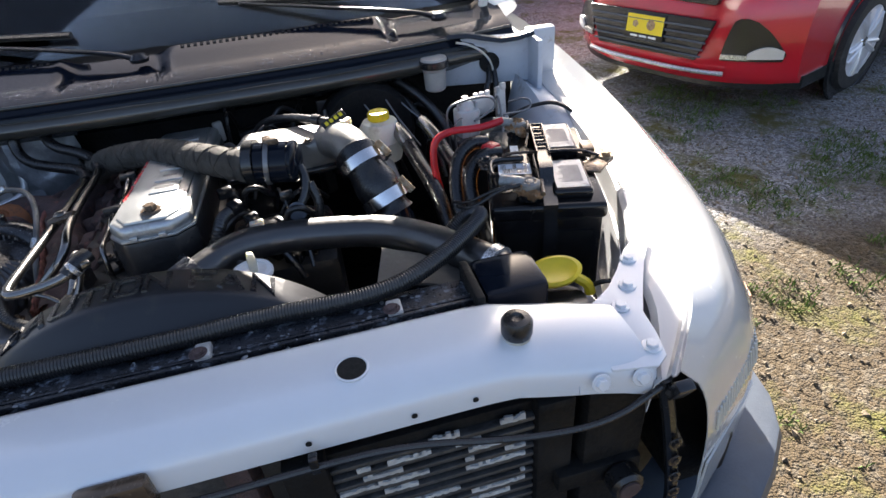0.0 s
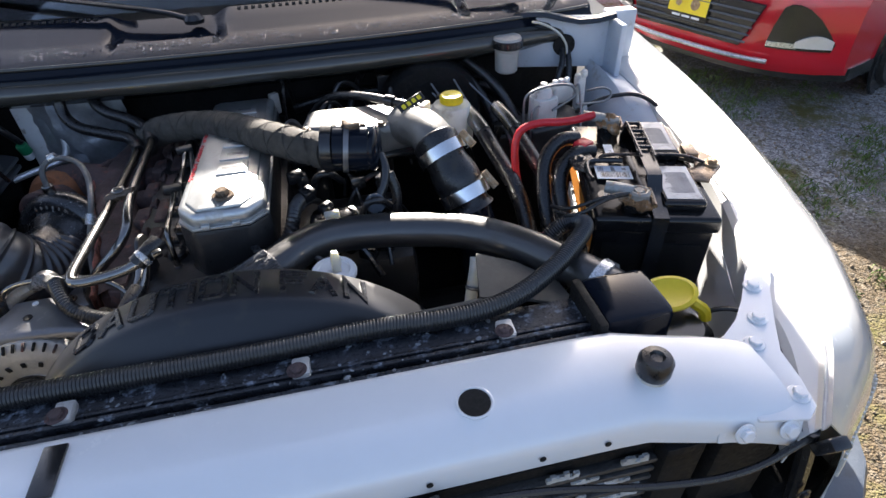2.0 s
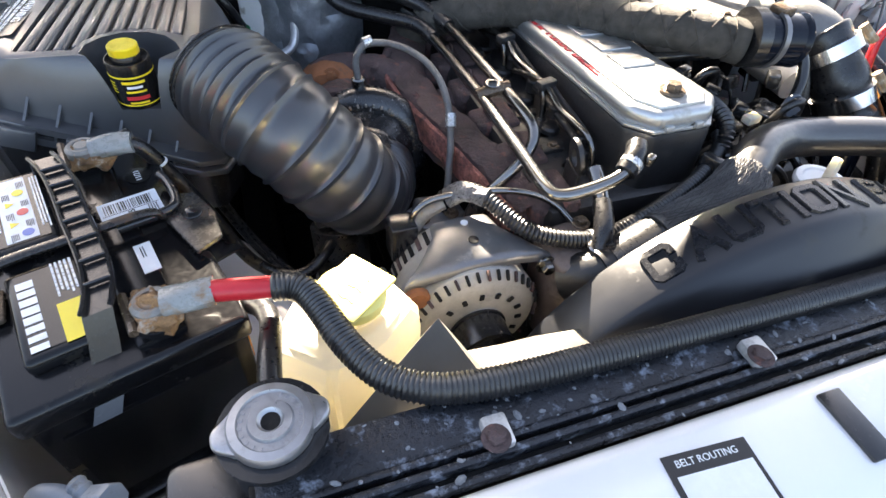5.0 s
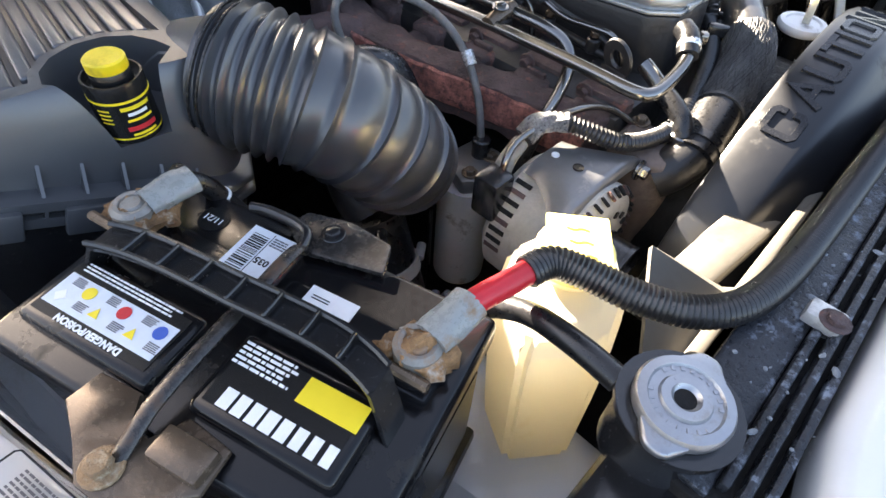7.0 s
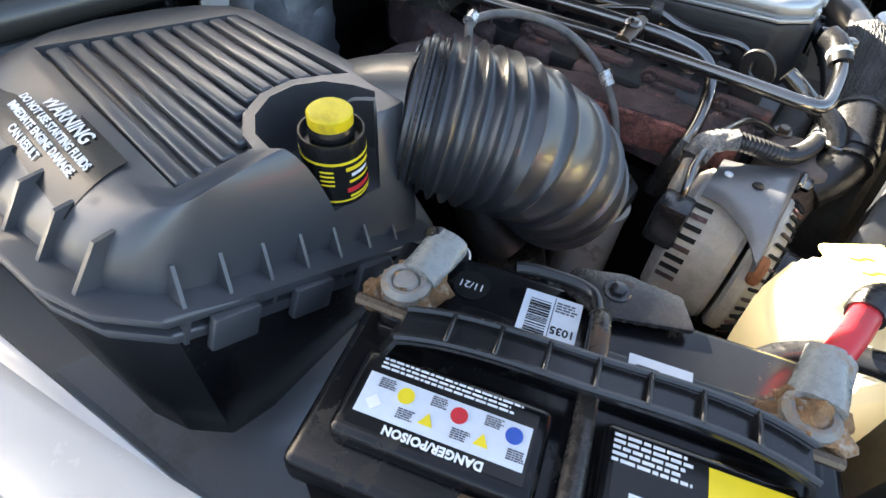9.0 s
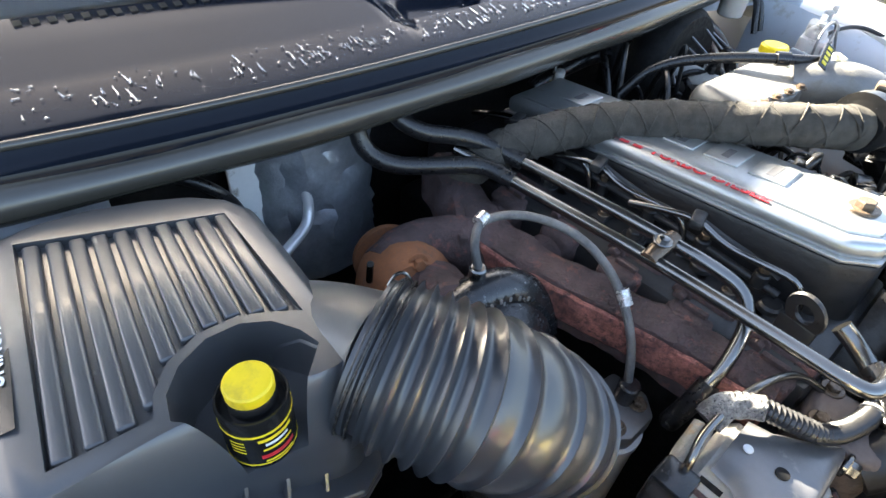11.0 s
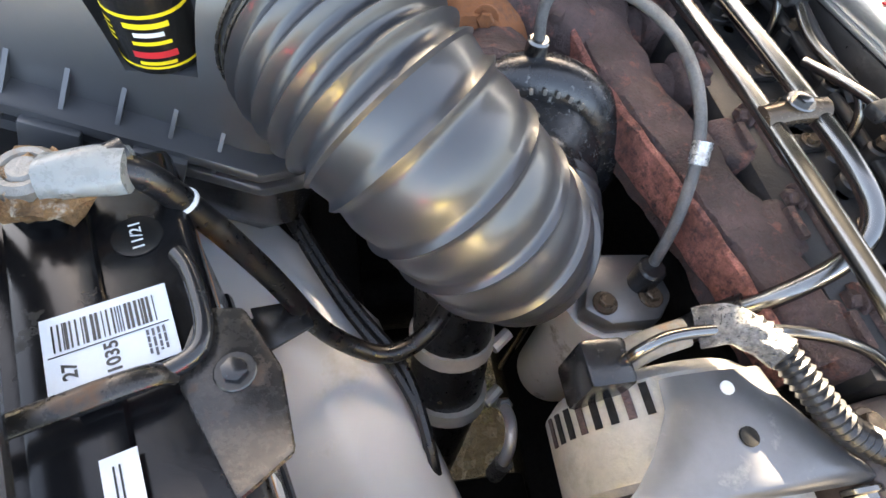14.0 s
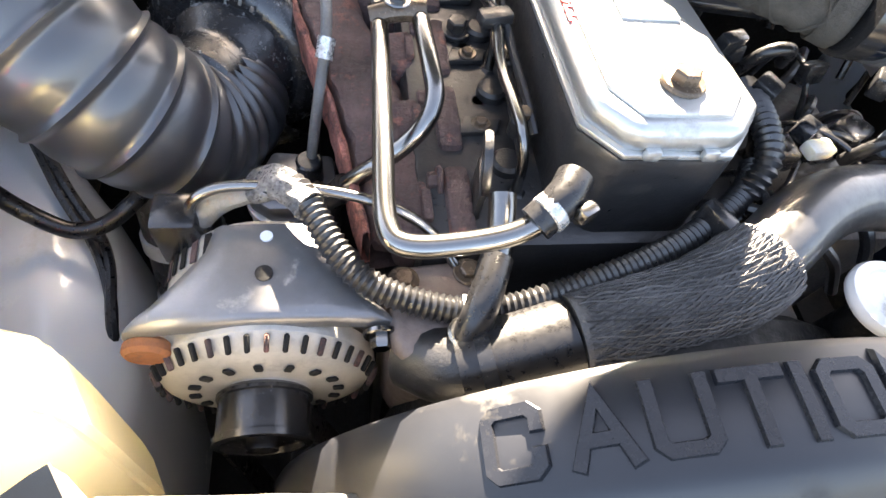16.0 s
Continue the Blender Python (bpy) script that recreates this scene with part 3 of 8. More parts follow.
# rubber bonnet stops
for s in (1, -1):
    e = thing("rubber_bonnet_stop", (0.471 * s, 0.439, 1.14), "black rubber bonnet stop on the radiator support", "bump stop", "bonnet stops")
    part("collar", cyl(at(0.471 * s, 0.439, 1.1405), 0.0165, 0.009, 0.003), M_MILK, e, "pale collar")
    part("rubber_head", lathe([(0.0172, 0), (0.0185, 0.004), (0.0185, 0.019), (0.0155, 0.024), (0.008, 0.0255), (0.006, 0.022), (0, 0.0215)], at(0.471 * s, 0.439, 1.148), 28), M_RUBBER, e)
# end brackets and bolts
for s in (1, -1):
    part("corner_flange", prism([(0.560 * s, 0.374), (0.612 * s, 0.364), (0.630 * s, 0.376), (0.638 * s, 0.41), (0.642 * s, 0.45), (0.668 * s, 0.49), (0.700 * s, 0.54), (0.736 * s, 0.585), (0.716 * s, 0.600), (0.688 * s, 0.575), (0.655 * s, 0.535), (0.628 * s, 0.505), (0.598 * s, 0.485), (0.570 * s, 0.476)][::s], 1.117, 1.1215, 0.0018), M_PAINT, truck, "white corner flange")
    part("bolt_plate", box(at(0.570 * s, 0.373, 1.088, -7 * s, -16), 0.092, 0.004, 0.034, 0.0018), M_PAINT, truck)
    for bx, by, bz, rx in ((0.546, 0.372, 1.108, 72), (0.593, 0.366, 1.108, 72), (0.620, 0.392, 1.1215, 0), (0.621, 0.465, 1.1215, 0), (0.651, 0.500, 1.1215, 0), (0.682, 0.552, 1.1215, 0)):
        part("bolt", bolt_bm(at(bx * s, by, bz, 0, rx), 0.0075, 0.008), M_PAINT, truck)
    for oy, ox in ((0.590, 0.732), (0.645, 0.756)):
        part("slot", cyl(at(ox * s, oy, 1.1122), 0.0065, 0.0012, 0, 16), M_HOLE, truck)

# bonnet, raised, with a gap along the cowl
def hood():
    rows = []
    for i in range(13):
        v = i / 12
        y = 1.47 - 0.30 * v
        z = 1.474 + 1.176 * v - 0.06 * v * v
        row = []
        for k in range(33):
            u = -1 + k / 16
            # corner drop on the unseen rear edge narrows the gap that admits sun
            drop = 0.11 * min(1.0, max(0.0, (abs(u) - 0.52) / 0.12)) * (1 - v) ** 2
            row.append(Vector(((0.85 - 0.08 * v) * u, y - 0.05 * (1 - u * u), z + 0.006 + 0.004 * (1 - abs(u) ** 3) - drop)))
        rows.append(row)
    return loft(rows, thick=0.03)


bonnet = part("bonnet", hood(), M_PAINT, truck, "raised white bonnet")
pad = hood()
for v in pad.verts:
    v.co = Vector((v.co.x * 0.88, v.co.y - 0.034, (v.co.z - 2.05) * 0.86 + 2.05))
part("insulation_pad", pad, M_FRIT, bonnet, "black insulation pad under the bonnet")
for s in (1, -1):
    part("hinge", tube_bm([(0.80 * s, 1.58, 1.20), (0.80 * s, 1.52, 1.32), (0.79 * s, 1.46, 1.50), (0.79 * s, 1.40, 1.62)], 0.013, 8, 1), M_PAINT, truck)
    part("hinge_arm", prism([(0.76 * s, 1.50), (0.79 * s, 1.50), (0.80 * s, 1.62), (0.77 * s, 1.62)][::s], 1.14, 1.24, 0.004), M_PAINT, truck)

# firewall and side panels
part("firewall", box(at(0, 1.50, 0.2), 1.72, 0.02, 1.02, 0.003), M_DARK, truck, "near-black patchy firewall")
for s in (1, -1):
    # shade of cowl and hinge is in this panel's darker white
    part("cowl_side", prism([(0.62 * s, 1.40), (0.86 * s, 1.34), (0.86 * s, 1.36), (0.62 * s, 1.42)][::s], 1.118 if s > 0 else 1.105, 1.235, 0.003), M_INNER, truck, "cowl side panel in white darkened for shade")
    part("cowl_hole", cyl(at(0.755 * s, 1.366, 1.172, -14 * s, 90), 0.026, 0.006, 0.002), M_HOLE, truck)

# cowl panel below the windscreen
def cowl():
    rows = []
    for i in range(141):
        x = -0.84 + 1.68 * i / 140
        q = max(min(1.0, (x - a) / 0.03, (b - x) / 0.03) for a, b in ((-0.25, -0.005), (0.505, 0.80)))
        q = max(0.0, q) * 0.013
        c = 0.05 * (x / 0.84) ** 2 + 0.04 * abs(x / 0.84) ** 4
        row = [(x, 1.42 + c, 1.165), (x, 1.345 + c, 1.160), (x, 1.318 + c, 1.178), (x, 1.312 + c, 1.205), (x, 1.318 + c, 1.222), (x, 1.330 + c, 1.228), (x, 1.336 + c, 1.240), (x, 1.350 + c, 1.246), (x, 1.398 + c, 1.257), (x, 1.412 + c, 1.261 - q), (x, 1.45 + c, 1.273 - q), (x, 1.488 + c, 1.285 - q), (x, 1.499 + c, 1.288 - q), (x, 1.501 + c, 1.276 - q)]
        rows.append([Vector(p) for p in row])
    return loft(rows, thick=0.003)


cw = part("cowl_panel", cowl(), M_GLOSS, truck, "glossy black plastic cowl panel")
part("screen_edge", loft([[Vector((x, y + 0.05 * (x / 0.84) ** 2 + 0.04 * abs(x / 0.84) ** 4, z)) for y, z in ((1.494, 1.270), (1.515, 1.276), (1.545, 1.306), (1.60, 1.356))] for x in [-0.82 + 0.041 * i for i in range(41)]], thick=0.003), M_FRIT, truck, "matt black lower edge of the windscreen")
# thin bead added to draw the highlight line along the cowl lip
part("lip_highlight_bead", tube_bm([(x, 1.3345 + 0.05 * (x / 0.84) ** 2 + 0.04 * abs(x / 0.84) ** 4, 1.2405) for x in [-0.83 + 0.0415 * i for i in range(41)]], 0.0045, 10, 0), M_LIP, cw)
part("cowl_seal", tube_bm([(x, 1.322 + 0.05 * (x / 0.84) ** 2 + 0.04 * abs(x / 0.84) ** 4, 1.196) for x in [-0.82 + 0.041 * i for i in range(41)]], lambda f: 0.0205 + 0.0015 * math.sin(f * 33), 16, 0), M_LIP, cw, "black rubber cowl seal")
random.seed(77)
dr = bmesh.new()
for i in range(260):
    x, f = random.uniform(-0.7, 0.7), random.random()
    y = 1.352 + 0.05 * f + 0.05 * (x / 0.84) ** 2 + 0.04 * abs(x / 0.84) ** 4
    r = random.choice((0.0012, 0.0016, 0.0022))
    lathe([(r, 0), (r * 0.85, r * 0.35), (r * 0.45, r * 0.55), (0, r * 0.6)], at(x, y, 1.2492 + 0.0105 * f), 8, dr)
for i in range(170):
    x, f, ln = random.uniform(-0.75, 0.75), random.random() * 0.6, random.uniform(0.1, 0.4)
    c = 0.05 * (x / 0.84) ** 2 + 0.04 * abs(x / 0.84) ** 4
    tube_bm([(x + random.uniform(-0.002, 0.002), 1.354 + 0.044 * (f + ln * q) + c, 1.2488 + 0.0100 * (f + ln * q)) for q in (0, 0.4, 1)], lambda q: 0.0011 - 0.0006 * q, 6, 1, bm=dr)
tagged(part("rain_wetness", dr, M_DROP, cw), "small rain drops and wet streaks", kind="stuff")
sl = bmesh.new()
for i in range(84):
    x = -0.62 + 1.24 * i / 83
    if -0.27 < x < 0.015 or x > 0.495:
        continue
    c = 0.05 * (x / 0.84) ** 2 + 0.04 * abs(x / 0.84) ** 4
    box(at(x, 1.489 + c, 1.2853, 0, 16), 0.0075, 0.009, 0.0016, 0, bm=sl)
tagged(part("vent_perforation", sl, M_HOLE, cw, smooth=False), "row of small vent slots", kind="stuff")
# windscreen, dash and wipers
def screen(z0, z1, y0, y1, off):
    rows = []
    for j in range(9):
        v = j / 8
        rows.append([Vector((x, y0 + (y1 - y0) * v + off + (0.05 + 0.10 * v) * (x / 0.8) ** 2, z0 + (z1 - z0) * v)) for x in [-0.8 + 0.1 * k for k in range(17)]])
    return loft(rows, thick=0.004)


ws = part("windscreen", screen(1.290, 1.86, 1.512, 2.10, 0), M_GLASS, truck, "wet clear windscreen")
ws.visible_shadow = False
part("dashboard", box(at(0, 2.08, 1.10), 1.6, 0.9, 0.13, 0.03), M_CLOTH, truck, "dark dashboard behind the windscreen")
for wx, ex in ((-0.10, -0.62), (0.62, 0.12)):
    wb = part("wiper_arm", tube_bm([(wx + 0.02, 1.45, 1.282), (wx - 0.03, 1.462, 1.298), (wx - 0.25, 1.525, 1.325), (ex + 0.05, 1.575, 1.350)], lambda f: 0.012 - 0.006 * f, 10, 2, flat=0.6), M_PLASTIC, truck)
    part("wiper_blade", tube_bm([(wx - 0.12, 1.545, 1.332), (ex, 1.59, 1.355)], 0.010, 8, 0, flat=0.8), M_RUBBER, wb)
    part("wiper_pivot", lathe([(0.02, 0), (0.022, 0.008), (0.014, 0.018), (0.0, 0.02)], at(wx + 0.03, 1.447, 1.274), 18), M_PLASTIC, truck)

# cab behind the windscreen: pillars and seats close the glass; added seats block sun
for s in (1, -1):
    part("windscreen_pillar", tube_bm([(0.86 * s, 1.56, 1.25), (0.80 * s, 1.85, 1.56), (0.73 * s, 2.16, 1.90)], 0.05, 12, 1, flat=0.8), M_PAINT, truck, "white windscreen pillar")
# unseen blocks; widths and tops decide which engine parts the sun reaches
for x0, x1, top in ((-0.76, -0.01, 1.885), (-0.01, 0.37, 1.838), (0.37, 1.03, 1.76)):
    st = part("sun_block", box(at((x0 + x1) / 2, 2.46, 0.95, 0, -4), x1 - x0, 0.16, top - 0.96, 0.05, 3), M_CLOTH, truck, "unseen dark block in the cab, added to cut the sun")
    part("sun_block_top", box(at((x0 + x1) / 2, 2.48, top - 0.18), (x1 - x0) * 0.7, 0.10, 0.18, 0.03, 3), M_CLOTH, st)

# front end: bumper, lamp opening, latch
def bumper():
    half = [(0.0, 0.200), (0.30, 0.205), (0.55, 0.222), (0.70, 0.262), (0.80, 0.318), (0.869, 0.362), (0.918, 0.396), (0.985, 0.458), (1.022, 0.525), (1.038, 0.60), (1.042, 0.72)]
    plan = [(-x, y) for x, y in half[:0:-1]] + half
    rows = []
    for x, y in plan:
        k = min(1.0, abs(x) / 1.042)
        ix, iy = x * (1 - 0.20 * k ** 3), y + 0.20 * (1 - 0.6 * k ** 4)
        rows.append([Vector(p) for p in ((ix, iy, 0.725), (x * 0.985, y + 0.02, 0.735), (x * 0.995, y + 0.006, 0.730), (x, y, 0.715), (x, y, 0.58), (x * 0.99, y + 0.03, 0.50))])
    return loft(rows, thick=0.004)


part("bumper", bumper(), M_BUMPER, truck, "dark slate bumper top")
for s in (1, -1):
    # bezel strip beside the lamp opening
    part("lamp_bezel", tube_bm([(0.622 * s, 0.364, 1.098), (0.638 * s, 0.360, 1.03), (0.655 * s, 0.357, 0.94), (0.668 * s, 0.354, 0.86), (0.67 * s, 0.352, 0.78)], 0.009, 8, 2), M_PLASTIC, truck, "black lamp bezel")
    # solid near-black block stands for shade inside the empty lamp opening
    part("lamp_opening_shade", prism([(0.60 * s, 0.43), (0.635 * s, 0.41), (0.70 * s, 0.52), (0.62 * s, 0.52)][::s], 0.74, 1.08, 0.006), M_DARK, truck, "near-black block for the shade in the empty lamp opening")
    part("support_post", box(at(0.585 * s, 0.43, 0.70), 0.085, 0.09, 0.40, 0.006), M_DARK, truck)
    lens = loft([[Vector((x * s, y, z)) for x, y, z in ((0.948, 0.575, 0.96), (0.962, 0.61, 0.96), (0.972, 0.64, 0.955))], [Vector((x * s, y, z)) for x, y, z in ((0.945, 0.56, 0.88), (0.963, 0.60, 0.88), (0.974, 0.63, 0.88))]], thick=0.012)
    part("side_marker", lens, M_AMBER, truck, "amber side marker lens")

# front wheels under the fenders
for s in (1, -1):
    wm = axes_matrix((0.80 * s, 1.02, 0.405), (s, 0, 0))
    whl = part("wheel", lathe([(0.24, -0.10), (0.36, -0.11), (0.405, -0.07), (0.405, 0.09), (0.36, 0.12), (0.22, 0.11)], wm, 40), M_TYRE, truck, "black truck tyre")
    part("rim", lathe([(0.22, 0.10), (0.20, 0.05), (0.10, 0.07), (0.0, 0.08)], wm, 28), M_ALU, whl)


# headlamp units wrapped round the front corners, with ribbed reflectors
def skin(y, a):
    rows = FENDER
    for (ya, *ra), (yb, *rb) in zip(rows, rows[1:]):
        if ya <= y <= yb:
            f = (y - ya) / (yb - ya)
            xi, xl, xc, xo, zl, zc, z0 = [p + (q - p) * f for p, q in zip(ra, rb)]
            ang = a * math.pi / 2
            return xl + 0.012 + (xo - xl - 0.012) * math.sin(ang) ** 0.9, zc + 0.006 - (zc - 0.86) * (1 - math.cos(ang)) ** 0.9


for s in (1, -1):
    hl = thing("headlamp", (0.86 * s, 0.45, 0.80), "clear headlamp with fine ribbed reflector in the fender corner", "headlamp", "headlamps")
    rows = []
    for i in range(9):
        y = 0.365 + 0.20 * i / 8
        row = []
        for k in range(8):
            a = 0.93 + 0.05 * k / 7
            x, z = skin(y, a)
            row.append(Vector(((x + 0.005) * s, y - 0.004, z)))
        row.append(Vector((row[-1].x, row[-1].y, 0.775)))
        rows.append(row)
    part("lens", loft(rows, thick=0.003), M_LENS, hl, "yellowed clear lens")
    for i in range(34):
        y = 0.375 + 0.18 * i / 33
        p, q = [], []
        pts = []
        for k in range(4):
            x, z = skin(y, 0.62 + 0.045 * k)
            pts.append(((x + 0.0035) * s, y - 0.003, z + 0.0005))
        part("reflector_rib", tube_bm(pts, 0.0018, 5, 0), M_LENS, hl)
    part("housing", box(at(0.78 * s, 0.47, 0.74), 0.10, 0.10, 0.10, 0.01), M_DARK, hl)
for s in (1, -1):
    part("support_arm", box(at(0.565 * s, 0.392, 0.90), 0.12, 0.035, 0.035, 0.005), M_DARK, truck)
    part("rubber_bush", cyl(at(0.592 * s, 0.376, 0.914, 0, 90), 0.024, 0.03, 0.005), M_RUBBER, truck)
    part("bush_bolt", cyl(at(0.592 * s, 0.347, 0.914, 0, 90), 0.015, 0.004, 0.001), M_RUST, truck, "rusty bush bolt")
    for k in range(5):
        part("bezel_bolt", bolt_bm(at((0.644 + 0.006 * k) * s, 0.346, 0.99 - 0.038 * k, 0, 90), 0.006, 0.005), M_RODSTEEL, truck)
    part("bezel_tab", box(at(0.630 * s, 0.352, 1.080, 0, 25), 0.022, 0.014, 0.034, 0.003), M_PLASTIC, truck)


# ---- radiator, shroud, coolers ----
radiator = thing("radiator", (0, 0.56, 0.5), "black radiator with a dirty ribbed top tank", "radiator")
rb = box(at(-0.02, 0.555, 0.55), 1.06, 0.062, 0.57, 0.004)
part("core", rb, M_DARK, radiator)
part("tank_top", box(at(-0.02, 0.569, 1.117), 1.05, 0.040, 0.008, 0.003), M_FIN, radiator, "speckled black tank top")
for k, yy in enumerate((0.522, 0.534, 0.545)):
    part("top_rib", box(at(-0.02, yy, 1.119), 1.05 - 0.01 * k, 0.0065, 0.011 + 0.003 * (k % 2), 0.0025), M_FIN, radiator, "dirty black ridge")
random.seed(9)
fl = bmesh.new()
for k in range(150):
    x, y = random.uniform(-0.5, 0.45), random.choice((random.uniform(0.550, 0.588), random.uniform(0.516, 0.55)))
    r = random.choice((0.001, 0.0013, 0.002, 0.003))
    lathe([(0, 0), (r, 0.0003), (r * 0.7, 0.0012), (0, 0.0014)], at(x, y, 1.1246 if y > 0.55 else 1.132 if abs(y - 0.534) < 0.004 else 1.1302 if min(abs(y - 0.522), abs(y - 0.545)) < 0.004 else 1.1195, random.random() * 360) @ Matrix.Diagonal((random.uniform(0.6, 1.8), random.uniform(0.5, 1.1), 1, 1)), 7, fl)
tagged(part("flaking_debris", fl, M_FLAKE, radiator), "pale flakes on the radiator top", kind="stuff")
for bx in (-0.374, -0.136, 0.107, 0.345):
    t = part("clip", box(at(bx, 0.547, 1.128), 0.020, 0.026, 0.012, 0.003), M_ALU, radiator, "pale metal clip")
    part("bolt", bolt_bm(at(bx - 0.004, 0.541, 1.139), 0.007, 0.006), M_RUST, t, "rusty bolt")
part("end_tank", box(at(-0.565, 0.565, 0.60), 0.085, 0.085, 0.51, 0.012), M_PLASTIC, radiator)
part("end_tank", box(at(0.505, 0.560, 0.60), 0.09, 0.085, 0.545, 0.010), M_GLOSS, radiator)
part("end_clamp", box(at(0.452, 0.553, 1.10), 0.012, 0.085, 0.05, 0.003), M_DARK, radiator)
part("filler_neck", lathe([(0.034, 0), (0.034, 0.02), (0.028, 0.03), (0.028, 0.05), (0.038, 0.052), (0.038, 0.058)], at(-0.525, 0.589, 1.095), 28), M_PLASTIC, radiator)
cap = part("radiator_cap", lathe([(0.027, 0), (0.0292, 0.002), (0.0297, 0.008), (0.028, 0.0112), (0.0225, 0.0118), (0.0212, 0.0098), (0.0158, 0.0098), (0.0145, 0.0122), (0.009, 0.0122), (0.0075, 0.0100), (0.005, 0.0085), (0, 0.0085)], at(-0.525, 0.589, 1.152), 40), M_CAP, radiator, "pressed metal pressure cap")
for a in (3, 183):
    part("cap_ear", prism([(0.016, -0.020), (0.027, -0.0140), (0.0365, -0.0085), (0.0395, -0.004), (0.0395, 0.004), (0.0365, 0.0085), (0.027, 0.0140), (0.016, 0.020)], 1.1535, 1.1605, 0.0025, m=at(-0.525, 0.589, 0, a), seg=3), M_CAP, cap)
part("cap_centre", cyl(at(-0.525, 0.589, 1.1606), 0.0072, 0.0009, 0, 24), M_DARK, cap, "dark sunken centre")
for k in range(22):
    if k in (5, 6, 16, 17):
        continue
    a = radians(k * 360 / 22)
    part("embossed_mark", box(at(-0.525 + 0.0202 * math.cos(a), 0.589 + 0.0202 * math.sin(a), 1.1617, math.degrees(a)), 0.0036, 0.0026, 0.0007, 0.0002, 1), M_CAP, cap)

shroud = thing("fan_shroud", (0.02, 0.66, 0.62), "black moulded fan shroud with raised warning lettering", "fan shroud")
SC = Vector((0.02, 0, 0.872))


def shroud_bm():
    prof = [(0.590, 0.250), (0.594, 0.261), (0.602, 0.271), (0.612, 0.281), (0.622, 0.291), (0.630, 0.299), (0.638, 0.302), (0.688, 0.302), (0.694, 0.298), (0.696, 0.288)]
    rows = []
    for i in range(49):
        a = radians(8 + 164 * i / 48)
        rows.append([Vector((SC.x + r * math.cos(a) * 1.04, y, SC.z + r * math.sin(a))) for y, r in prof])
    return loft(rows, thick=0.004)


part("dome", shroud_bm(), M_SHROUD, shroud)
part("back_plate", box(at(-0.02, 0.600, 0.62), 0.92, 0.012, 0.46, 0.003), M_TAN, shroud)
part("left_wing", prism([(-0.375, 0.628), (-0.178, 0.606), (-0.172, 0.652), (-0.277, 0.660), (-0.375, 0.668)], 1.035, 1.060, 0.006), M_TAN, shroud, "flat side wing in pale dust and sheen tone")
# right flange and fin: pale colour stands for sky reflected in black plastic
part("right_flange", loft([[Vector(p) for p in r] for r in (((0.190, 0.613, 1.122), (0.190, 0.604, 1.124), (0.190, 0.592, 1.120)), ((0.262, 0.613, 1.125), (0.262, 0.604, 1.126), (0.262, 0.592, 1.122)), ((0.335, 0.614, 1.127), (0.335, 0.604, 1.127), (0.335, 0.592, 1.123)))], thick=0.006), M_TAN, shroud, "flat side wing in pale dust and sheen tone")
part("right_fin", loft([[Vector(p) for p in r] for r in (
    ((0.359, 0.720, 1.095), (0.41, 0.700, 1.085), (0.46, 0.668, 1.070)),
    ((0.357, 0.719, 1.114), (0.41, 0.700, 1.103), (0.46, 0.667, 1.087)),
    ((0.355, 0.713, 1.1185), (0.41, 0.694, 1.107), (0.46, 0.660, 1.090)),
    ((0.344, 0.664, 1.124), (0.405, 0.645, 1.114), (0.46, 0.628, 1.097)),
    ((0.333, 0.614, 1.129), (0.400, 0.602, 1.120), (0.46, 0.592, 1.104)))], thick=0.004), M_TAN, shroud, "black sloping fin, sky sheen put into a paler colour")
WORD = "CAUTION FAN"
ANG = [122.2, 114.1, 107.0, 100.2, 95.8, 91.2, 84.5, 0, 74.2, 67.6, 59.8]
GLYPH = {
    "C": [[(1, .95), (1, 1.15), (.85, 1.3), (.15, 1.3), (0, 1.15), (0, .15), (.15, 0), (.85, 0), (1, .15), (1, .35)]],
    "A": [[(0, 0), (.5, 1.3), (1, 0)], [(.22, .42), (.78, .42)]],
    "U": [[(0, 1.3), (0, .15), (.15, 0), (.85, 0), (1, .15), (1, 1.3)]],
    "T": [[(0, 1.3), (1, 1.3)], [(.5, 1.2), (.5, 0)]],
    "I": [[(.5, 1.3), (.5, 0)]],
    "O": [[(.5, 1.3), (.15, 1.3), (0, 1.15), (0, .15), (.15, 0), (.85, 0), (1, .15), (1, 1.15), (.85, 1.3), (.5, 1.3)]],
    "N": [[(0, 0), (0, 1.3), (1, 0), (1, 1.3)]],
    "F": [[(1, 1.3), (0, 1.3), (0, 0)], [(.1, .7), (.8, .7)]]}


